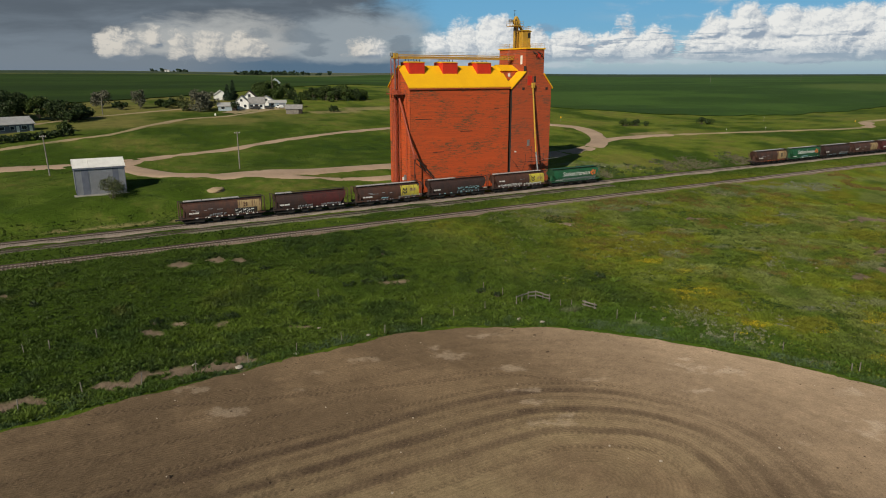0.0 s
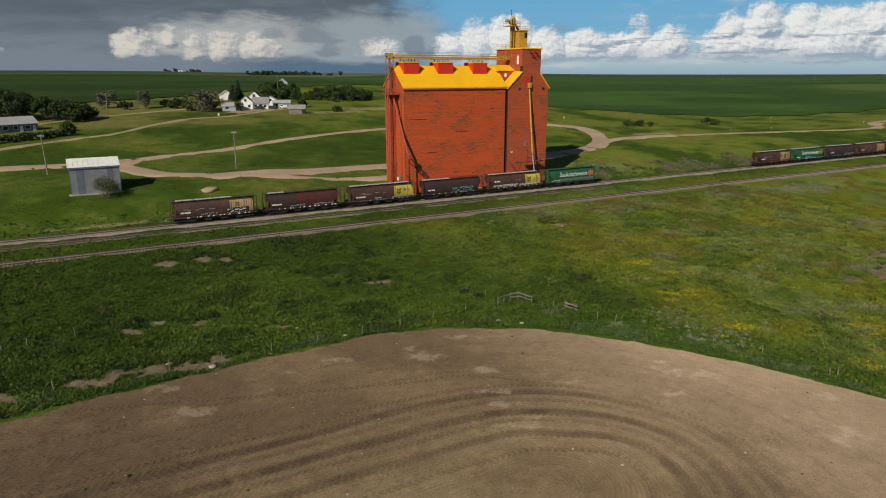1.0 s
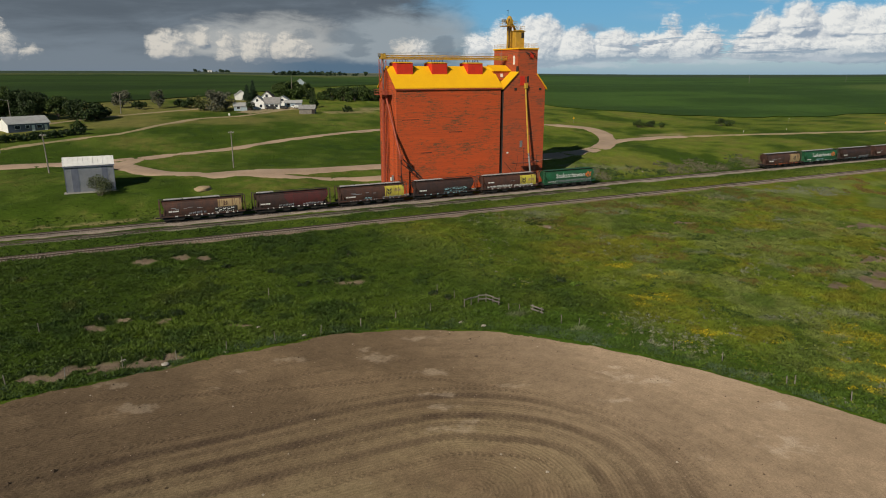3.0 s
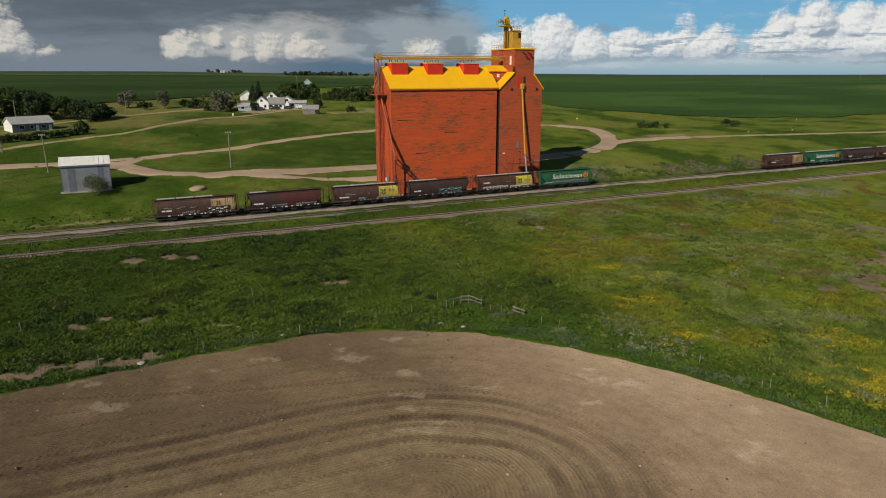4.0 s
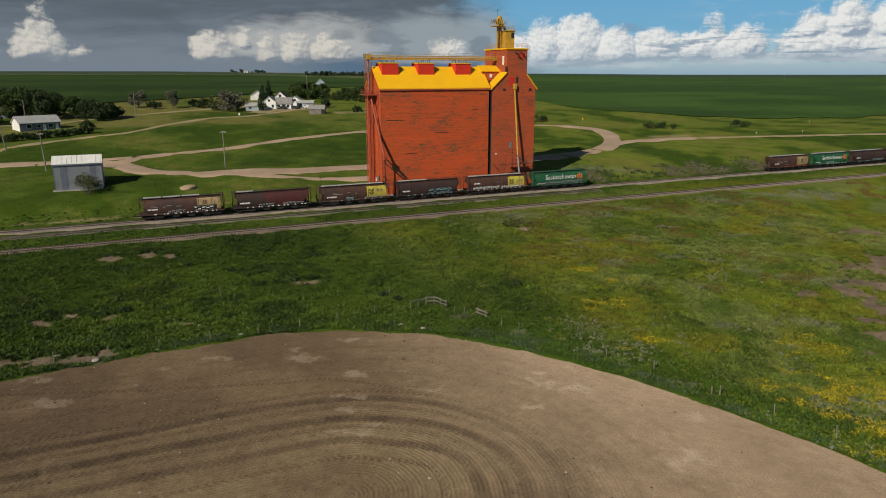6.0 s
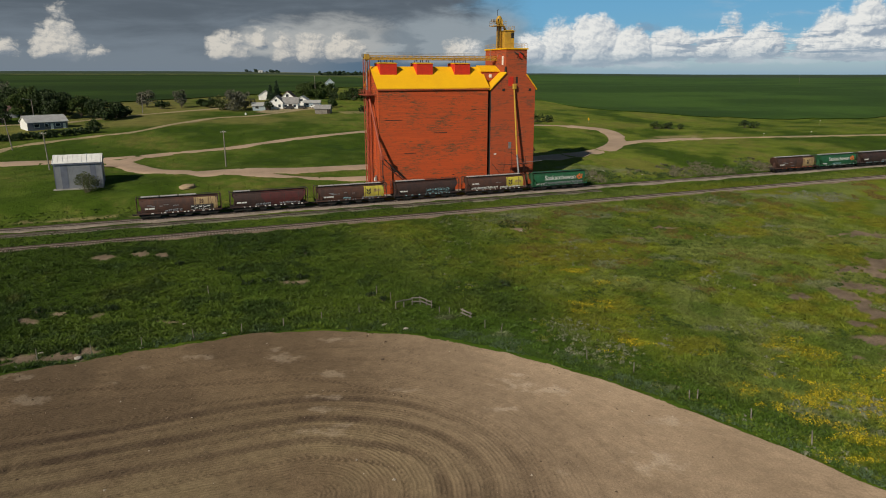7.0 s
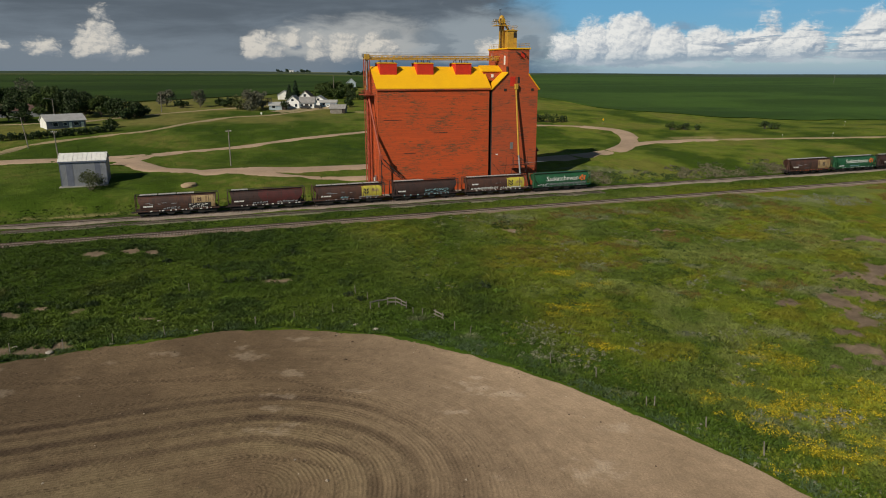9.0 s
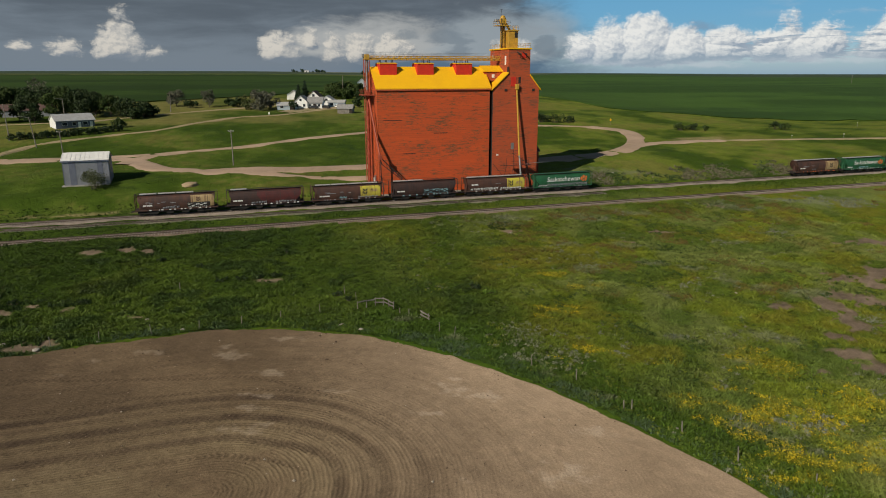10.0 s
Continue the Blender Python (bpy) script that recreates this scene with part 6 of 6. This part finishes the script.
DEEP, MID, OLIVE, SILVER, SPRUCE = ((0.013, 0.026, 0.007), (0.034, 0.058, 0.013)), ((0.028, 0.050, 0.010), (0.060, 0.092, 0.018)), ((0.04, 0.055, 0.016), (0.085, 0.10, 0.03)), ((0.060, 0.064, 0.042), (0.12, 0.12, 0.085)), ((0.012, 0.028, 0.014), (0.028, 0.052, 0.022))


def tree(x, y, tall, wide, colours, label, seed, per=34, leaf=0.42, foot=0.22, name="tree", group="shelter trees"):
    rg = random.Random(seed)
    t = thing(name, label, "tree", group, at=pose(x, y, level(x, y)))
    clumps, bm = [], bmesh.new()
    fork = tall * foot
    tube(bm, (0, 0, -0.4), (0.1, 0, fork), 0.035 * tall * 0.5 + 0.08, 7, 0.02 * tall * 0.5 + 0.06)
    n = 9 + int(wide * 1.1)
    for i in range(n):
        a, e = rg.uniform(0, math.tau), rg.uniform(0.12, 1.0)
        rad = wide * 0.5 * math.sqrt(max(0.12, 1 - (2 * e - 1.0) ** 2 * 0.85)) * rg.uniform(0.35, 0.95)
        p = (math.cos(a) * rad, math.sin(a) * rad, fork * 0.7 + (tall - fork) * e * 0.92)
        tube(bm, (0.1, 0, fork * rg.uniform(0.7, 1.0)), p, 0.02 * tall * 0.3 + 0.03, 5, 0.02)
        clumps.append((*p, wide * rg.uniform(0.14, 0.25)))
    part("trunk", bm, BARK, t)
    crown = foliage("crown", clumps, per, leaf, colours, seed)
    crown.parent = t
    return t


def spruce(x, y, tall, wide, seed):
    t = thing("spruce_tree", "dark narrow spruce beside the farmhouse", "tree", "shelter trees", at=pose(x, y, level(x, y)))
    part("trunk", tube(bmesh.new(), (0, 0, -0.4), (0, 0, tall * 0.95), 0.22, 7, 0.04), BARK, t)
    rg = random.Random(seed)
    clumps = []
    for i in range(16):
        k = i / 16
        for j in range(4):
            a = rg.uniform(0, math.tau)
            rad = wide * 0.36 * (1 - k) * rg.uniform(0.4, 1.1)
            clumps.append((math.cos(a) * rad, math.sin(a) * rad, tall * (0.08 + 0.9 * k), 0.35 + wide * 0.16 * (1 - k)))
    c = foliage("crown", clumps, 60, 0.28, SPRUCE, seed)
    c.parent = t


def bush(x, y, tall, wide, colours, label, seed, leaf=0.26, per=70, name="bush", group="bushes"):
    rg = random.Random(seed)
    b = thing(name, label, "bush", group, at=pose(x, y, level(x, y)))
    clumps, bm = [], bmesh.new()
    for i in range(8 + int(wide)):
        a, rad = rg.uniform(0, math.tau), wide * 0.5 * rg.uniform(0.05, 0.8)
        p = (math.cos(a) * rad, math.sin(a) * rad * 0.8, tall * rg.uniform(0.3, 0.85) * (1 - 0.35 * rad / (wide * 0.5)))
        tube(bm, (p[0] * 0.2, p[1] * 0.2, -0.2), p, 0.05, 5, 0.02)
        clumps.append((*p, min(tall, wide) * rg.uniform(0.18, 0.30)))
    part("stems", bm, BARK, b)
    c = foliage("foliage", clumps, per, leaf, colours, seed)
    c.parent = b
    return b


DARKTREE, GREENTREE, GREYTREE = "dark green broadleaf tree in the shelter belt", "bright green broadleaf tree behind the farmyard", "grey-green poplar with thin foliage"
for i, (x, y, tall, wide) in enumerate(((-41, 306, 10, 10), (-33, 301, 10.5, 9), (-26, 300, 11, 9), (-19, 296, 11.5, 10), (-13, 292, 11, 9), (-7, 287, 10, 9), (-1, 283, 8.5, 8), (5, 280, 7, 8), (11, 279, 5.5, 8), (-48, 298, 10, 10), (-56, 300, 11, 11),
                                        (-66, 296, 12, 11), (-22, 290, 9, 8), (-30, 272, 8, 7), (-24, 266, 7, 7), (-38, 268, 9, 8), (-10, 282, 10, 8), (-62, 275, 11, 10), (-78, 285, 12, 12))):
    tree(x, y, tall, wide, DEEP if i % 3 else MID, DARKTREE, 100 + i, 70, 0.34, 0.12)
tree(-31, 312, 15, 9, SILVER, "tall grey half-bare poplar behind the dark trees", 140, 14, 0.36, 0.25)
tree(22, 319, 8.5, 8, SILVER, GREYTREE, 141, 22, 0.4)
tree(36, 314, 8, 7, SILVER, "lone grey-green tree in the grass", 142, 24, 0.38, 0.18)
tree(57, 298, 8.5, 10, SILVER, GREYTREE, 143, 22, 0.4, 0.1)
tree(62, 303, 7.5, 8, SILVER, GREYTREE, 144, 22, 0.4, 0.1)
tree(52, 304, 6, 7, OLIVE, GREYTREE, 149, 22, 0.4, 0.1)
tree(71.0, 296, 4.5, 4.5, DEEP, "small dark tree beside the low shed", 145, 34, 0.35, 0.2)
spruce(84, 352, 10, 5, 146)
spruce(80, 347, 8, 5, 147)
for i, (x, y, tall, wide) in enumerate(((98, 360, 7, 9), (104, 366, 8, 10), (111, 368, 8, 10), (106, 352, 6.5, 8), (97, 350, 6, 7), (116, 364, 7, 8))):
    tree(x, y, tall, wide, MID, GREENTREE, 150 + i, 60, 0.38, 0.12)
for i, (x, y, tall, wide) in enumerate(((117, 342, 5, 6), (121, 338, 6, 7), (126, 334, 7, 7), (131, 332, 7, 7), (136, 331, 7, 7), (141, 330, 6.5, 7), (146, 332, 5, 6), (128, 342, 7, 8), (137, 340, 7, 8), (111, 342, 5, 5), (125, 326, 4, 4))):
    tree(x, y, tall, wide, DEEP if i % 2 else MID, DARKTREE, 170 + i, 60, 0.36, 0.08)
for i, (x, y, tall, wide) in enumerate(((13.5, 285, 5, 9), (8, 273, 5, 8), (49, 313, 4.5, 9), (45, 318, 4, 7), (28, 312, 4, 7), (102, 305, 4, 5), (110, 283, 3, 5))):
    bush(x, y, tall, wide, DEEP, "dark green thicket at the edge of the grass", 200 + i, 0.42, 34)
for i in range(17):
    x, y = -22 + 1.8 * i, 226.5 + 0.45 * i + 0.022 * i * i
    bush(x, y, 2.4, 4.2, DEEP, "dense green hedge bush along the lane", 220 + i, 0.3, 60, "hedge_bush", "lane hedge")
bush(10.2, 151.4, 4.6, 7.4, OLIVE, "grey-green bush against the metal shed", 240, 0.15, 90)
bush(71.4, 74.0, 1.3, 3.2, DEEP, "low dark shrub in the meadow", 242, 0.16, 120)
bush(73.0, 72.0, 0.8, 3.0, ((0.09, 0.16, 0.02), (0.14, 0.22, 0.03)), "bright green low shrub in the meadow", 243, 0.16, 120)
for i, (x, y) in enumerate(((36.0, 89.2), (39.0, 89.4), (41.5, 89.2), (44.0, 89.0), (52.8, 74.8), (51.5, 77.5), (33.0, 96.5), (47.0, 101.0), (18.0, 84.0), (9.0, 86.0), (27.0, 101.0), (-4.0, 98.0))):
    bush(x, y, 0.8, 2.2, DEEP, "low dark weedy shrub in the grass", 300 + i, 0.14, 150)
bush(6.0, 247.0, 4.0, 5.0, MID, "green bush beside the bungalow", 241, 0.3)
for i, (x, y, tall, wide) in enumerate(((209, 207, 3.6, 7), (214, 206.5, 3.2, 6), (219, 206, 2.4, 5), (252, 204, 3.6, 6), (256, 203, 3, 4.5), (162, 234, 4, 7), (168, 233, 4.5, 8), (174, 232.5, 3, 5), (143, 233, 4, 9))):
    bush(x, y, tall, wide, DEEP if i % 2 else MID, "dark green bush in open grass", 250 + i, 0.3, 46)
# woods along the horizon
wood = []
rg = np.random.default_rng(9)
for cx_, cy_, long, n in ((300, 1900, 45, 16), (345, 1300, 28, 30), (395, 1330, 40, 34), (455, 1290, 40, 18)):
    for i in range(n):
        x, y = cx_ + rg.uniform(-1, 1) * long, cy_ + rg.uniform(-12, 12)
        wood.append((x, y, level(x, y) + rg.uniform(0, 5), rg.uniform(2.5, 4.5)))
far_wood = foliage("far_wood", wood, 3.2, 1.9, SPRUCE, 77)
tagged(far_wood, "dark shelter belts along the horizon", "trees", kind="stuff")

# ---- grass, weeds and flowers ----
rg = np.random.default_rng(12)


def spots(n, x0, x1, y0, y1):
    x, y = rg.uniform(x0, x1, n), rg.uniform(y0, y1, n)
    keep = (soil_edge(x, y) > 0.25) & (bare_at(x, y) < rg.uniform(0.1, 0.8, n))
    for ty, half in ((MAIN_Y, 2.4), (FRONT_Y, 1.9)):
        keep &= np.abs(y - ty) > half
    keep &= ~((np.abs(y - 130.4) < 1.9) & (x < 128) & (rg.uniform(0, 1, n) > 0.35))
    return x[keep], y[keep]


def tufts(name, x, y, high, wide, blades, colour, label, mat=BLADE, spread=0.35, lean=0.5):
    """Tussocks of a few broad blades each."""
    n = len(x)
    z = lay(x, y) - 0.03
    a = rg.uniform(0, math.tau, (n, blades))
    base = np.stack([x[:, None] + rg.normal(0, spread, (n, blades)) * wide[:, None], y[:, None] + rg.normal(0, spread, (n, blades)) * wide[:, None], np.repeat(z[:, None], blades, 1)], -1)
    u = np.stack([np.cos(a), np.sin(a), np.zeros_like(a)], -1)
    hh = high[:, None] * rg.uniform(0.55, 1.15, (n, blades))
    tip = base + np.stack([rg.normal(0, lean, (n, blades)) * hh, rg.normal(0, lean, (n, blades)) * hh, hh], -1)
    half = (wide[:, None] * rg.uniform(0.22, 0.42, (n, blades)))[..., None]
    co = np.stack([base - u * half, base + u * half, tip], 2).reshape(-1, 3)
    c = np.repeat((colour * rg.uniform(0.86, 1.16, (n, 1)))[:, None, :], blades, 1) * rg.uniform(0.85, 1.18, (n, blades, 1))
    ob = sheet(name, co, np.arange(len(co)).reshape(-1, 3), mat, np.repeat(c.reshape(-1, 3), 3, 0), False)
    return tagged(ob, label, "grass", kind="stuff")


x, y = spots(305000, -22, 175, 12, 118)
near = np.hypot(x - 30, y) < 175
x, y = x[near], y[near]
lush = 0.5 + 0.5 * np.clip(rough_b(x, y, 6, 4) + 0.5 * rough_a(x, y, 22, 4), -1, 1)
lump_up = np.clip(0.45 + 0.9 * rough_c(x, y, 1.6, 2), 0, 1.3)
# blade colour also follows the lumps: shade of the hollows painted in
tufts("meadow_grass", x, y, (0.17 + 0.36 * lump_up * (0.45 + 0.55 * lush)) * rg.uniform(0.75, 1.2, len(x)), 0.17 + 0.13 * lump_up, 6, meadow(x, y) * (0.93 + 0.38 * np.clip(lump_up, 0, 1.1))[:, None], "thick green prairie grass in tussocks", lean=0.8)
x, y = spots(75000, -40, 330, 120, 235)
off = np.ones(len(x), bool)
loop = curve_points(LOOP, 3.0)
spur = curve_points(((41, 161), (48, 158.2), (58, 155.2), (67, 153.4), (76, 152.8)), 2.0)
off &= (np.hypot(x[:, None] - spur[None, :, 0], y[:, None] - spur[None, :, 1]).min(1) > 2.6)
for i in range(0, len(loop), 1):
    off &= np.hypot(x - loop[i, 0], y - loop[i, 1]) > 4.2
off &= ~((x > 71) & (x < 117) & (y > 137) & (y < 153)) & ~((x > 3) & (x < 14.5) & (y > 153.5) & (y < 162))
off &= (y < 143) | (rg.uniform(0, 1, len(x)) < 0.22)
x, y = x[off], y[off]
back = y > 143
tufts("verge_grass", x, y, rg.uniform(0.18, 0.5, len(x)) * np.where(back, 0.28, 0.8), rg.uniform(0.3, 0.6, len(x)) * np.where(back, 1.3, 1.0), 5, meadow(x, y) * np.where(back, 1.12, 1.1)[:, None], "rough green grass beside the tracks and road", lean=1.0)
# taller dark weeds in drifts
x, y = spots(26000, -22, 160, 15, 117)
k = (rough_b(x, y, 6, 4) + 0.45 * rough_c(x, y, 1.8, 3) > 0.42)
x, y = x[k], y[k]
tufts("tall_weeds", x, y, rg.uniform(0.35, 0.7, len(x)), rg.uniform(0.22, 0.42, len(x)), 9, meadow(x, y) * 0.9, "drifts of tall dark green weeds", lean=0.75)
# leafy mounds: low broad-leaved weeds, thick along the fence and thinner over the meadow
def mounds(name, x, y, wide, high, leaves, leaf, colour, label):
    n = len(x)
    d = rg.normal(size=(n, leaves, 3))
    d /= np.linalg.norm(d, axis=2)[..., None]
    d[..., 2] = np.abs(d[..., 2])
    d *= rg.uniform(0.6, 1.05, (n, leaves, 1))
    c = np.stack([x, y, lay(x, y)], -1)[:, None, :] + d * np.stack([wide, wide, high], -1)[:, None, :]
    u = rg.normal(size=(n, leaves, 3))
    u /= np.linalg.norm(u, axis=2)[..., None]
    v = np.cross(u, d)
    v /= np.linalg.norm(v, axis=2)[..., None] + 1e-6
    s = leaf * rg.uniform(0.6, 1.4, (n, leaves, 1))
    co = np.stack([c - u * s, c + v * s * 0.7, c + u * s, c - v * s * 0.7], 2).reshape(-1, 3)
    t = colour[:, None, :] * rg.uniform(0.8, 1.2, (n, leaves, 1))
    ob = sheet(name, co, np.arange(len(co)).reshape(-1, 4), LEAF, np.repeat(t.reshape(-1, 3), 4, 0), False)
    return tagged(ob, label, "weeds", kind="stuff")


x, y = spots(60000, -20, 100, 14, 116)
e = soil_edge(x, y)
k = rg.uniform(0, 1, len(x)) < 0.05 + 0.75 * sstep(11, 4, e + 3 * rough_a(x, y, 7, 3)) * sstep(62, 50, x) * sstep(1.5, 3.0, e) + 0.30 * sstep(0.25, 0.6, rough_b(x, y, 6, 4) + 0.45 * rough_c(x, y, 1.8, 3))
x, y = x[k], y[k]
size = rg.uniform(0.22, 0.55, len(x))
mounds("leafy_weeds", x, y, size, size * rg.uniform(0.6, 1.0, len(x)), 26, 0.12, meadow(x, y) * rg.uniform(0.85, 1.25, (len(x), 1)), "low leafy green weeds in rounded clumps")
# mixed olive, grey and bright clumps on the drier eastern meadow
x, y = spots(26000, 62, 150, 16, 116)
k = rough_b(x + 40, y, 7, 4) + 0.7 * rough_c(x, y, 2.0, 3) > rg.uniform(0.0, 0.9, len(x))
x, y = x[k], y[k]
pick = rough_a(x, y + 55, 8, 3) + rg.normal(0, 0.35, len(x))
tone = lerp((0.034, 0.062, 0.007), (0.125, 0.155, 0.013), sstep(-0.5, 0.3, pick))
tone = lerp(tone, (0.165, 0.175, 0.115), sstep(0.45, 0.8, pick))
size = rg.uniform(0.18, 0.5, len(x))
mounds("dry_meadow_clumps", x, y, size, size * rg.uniform(0.5, 0.9, len(x)), 16, 0.12, tone, "olive, yellow-green and grey clumps of dry meadow plants")
# strip of rank growth along the field edge
x, y = rg.uniform(-24, 86, 110000), rg.uniform(12, 76, 110000)
e = soil_edge(x, y)
k = (e > 0.1) & (e < 3.0 + 1.3 * rough_a(x, y, 9, 2)) & (bare_at(x, y) < 0.4)
x, y = x[k], y[k]
tufts("field_edge_weeds", x, y, rg.uniform(0.16, 0.42, len(x)), rg.uniform(0.16, 0.3, len(x)), 6, lerp((0.048, 0.090, 0.014), (0.062, 0.098, 0.044), sstep(-0.2, 0.6, rough_b(x, y, 4, 3))), "bright green weeds along the field edge", lean=0.8)
# yellow flowers
x, y = spots(150000, 70, 125, 12, 85)
k = gold_at(x, y) > rg.uniform(0.1, 3.6, len(x))
x, y = x[k], y[k]
mounds("yellow_flowers", x, y, rg.uniform(0.12, 0.30, len(x)), rg.uniform(0.22, 0.42, len(x)), 9, 0.065, lerp((0.48, 0.36, 0.012), (0.36, 0.32, 0.015), rg.uniform(0, 1, len(x))), "patches of bright yellow wildflowers")
# dry seed heads on the railway slope and in drifts
x, y = spots(90000, 84, 205, 60, 117)
k = (rough_a(x, y, 7, 3) + 0.5 * rough_c(x, y, 1.8, 3) > 0.62 - 0.3 * sstep(95, 108, y))
x, y = x[k], y[k]
tufts("dry_grass", x, y, rg.uniform(0.25, 0.5, len(x)), rg.uniform(0.12, 0.24, len(x)), 6, lerp((0.150, 0.125, 0.022), (0.105, 0.075, 0.028), rg.uniform(0, 1, len(x))), "olive and tan dry grass drifts")
# silver sage
x, y = spots(40000, 70, 190, 30, 118)
k = sage_at(x, y) > rg.uniform(0.3, 3.2, len(x))
x, y = x[k], y[k]
tufts("silver_sage", x, y, rg.uniform(0.25, 0.45, len(x)), rg.uniform(0.15, 0.3, len(x)), 9, np.repeat([[0.14, 0.155, 0.11]], len(x), 0), "pale silver-green sage clumps", lean=0.8)
x, y = spots(2600, 122, 200, 137.5, 150)
k = rough_a(x, y, 6, 4) + 0.09 * (143.0 - y) > rg.uniform(-0.4, 0.5, len(x))
x, y = x[k], y[k]
tufts("bank_brush", x, y, rg.uniform(0.2, 0.7, len(x)), rg.uniform(0.3, 0.7, len(x)), 8, lerp((0.05, 0.08, 0.02), (0.13, 0.12, 0.075), sstep(-0.3, 0.5, rough_a(x, y, 5, 3))), "grey-green brush on the railway bank", lean=0.7)
# rank dark growth on the far rim of the bare patches
x, y = spots(90000, -12, 100, 70, 110)
k = np.zeros(len(x), bool)
thin = rg.uniform(0, 1, len(x)) < 0.35
for bx, by, ba, bb in BARE:
    k |= (np.hypot((x - bx) / (ba + 0.8), (y - by - bb * 0.9) / (bb + 0.5)) < 1) & (y > by + 0.35 * bb)
k &= thin
x, y = x[k], y[k]
tufts("rim_weeds", x, y, rg.uniform(0.25, 0.5, len(x)), rg.uniform(0.2, 0.4, len(x)), 8, np.repeat([[0.022, 0.042, 0.007]], len(x), 0), "dark weeds behind the bare patches")
# clods on the soil
x, y = rg.uniform(-20, 84, 9000), rg.uniform(14, 69, 9000)
k = soil_edge(x, y) < -0.4
x, y = x[k], y[k]
tufts("soil_clods", x, y, rg.uniform(0.03, 0.10, len(x)), rg.uniform(0.06, 0.16, len(x)), 4, lerp((0.10, 0.07, 0.05), (0.30, 0.23, 0.17), rg.uniform(0, 1, len(x)) ** 3), "scattered dry clods and stones", SOIL, lean=0.5)

# clods and small stones on the soil
x, y = rg.uniform(-15, 68, 900), rg.uniform(20, 70, 900)
k = (soil_edge(x, y) < -0.8) & (rg.uniform(0, 1, 900) < 0.18 + 0.6 * sstep(-9, -1, soil_edge(x, y)))
x, y = x[k], y[k]
size = rg.uniform(0.05, 0.13, len(x)) * (1 + (rg.uniform(0, 1, len(x)) > 0.9) * 1.1)
z = height(x, y) + 0.07
shape = np.array(((1, 0, 0), (0, 1, 0), (-1, 0, 0), (0, -1, 0), (0.1, 0.1, 0.8), (0, 0, -0.4)))
co = np.stack([x, y, z], -1)[:, None, :] + shape[None] * size[:, None, None] * rg.uniform(0.6, 1.4, (len(x), 6, 3))
faces = np.array(((0, 1, 4), (1, 2, 4), (2, 3, 4), (3, 0, 4), (1, 0, 5), (2, 1, 5), (3, 2, 5), (0, 3, 5)))
faces = (faces[None] + 6 * np.arange(len(x))[:, None, None]).reshape(-1, 3)
shade = lerp((0.085, 0.06, 0.042), (0.36, 0.31, 0.25), rg.uniform(0, 1, len(x)) > 0.8)
clods = sheet("soil_clods", co.reshape(-1, 3), faces, SOIL, np.repeat(shade, 6, 0), False)
tagged(clods, "scattered dark clods and pale stones on tilled soil", "clods", kind="stuff")
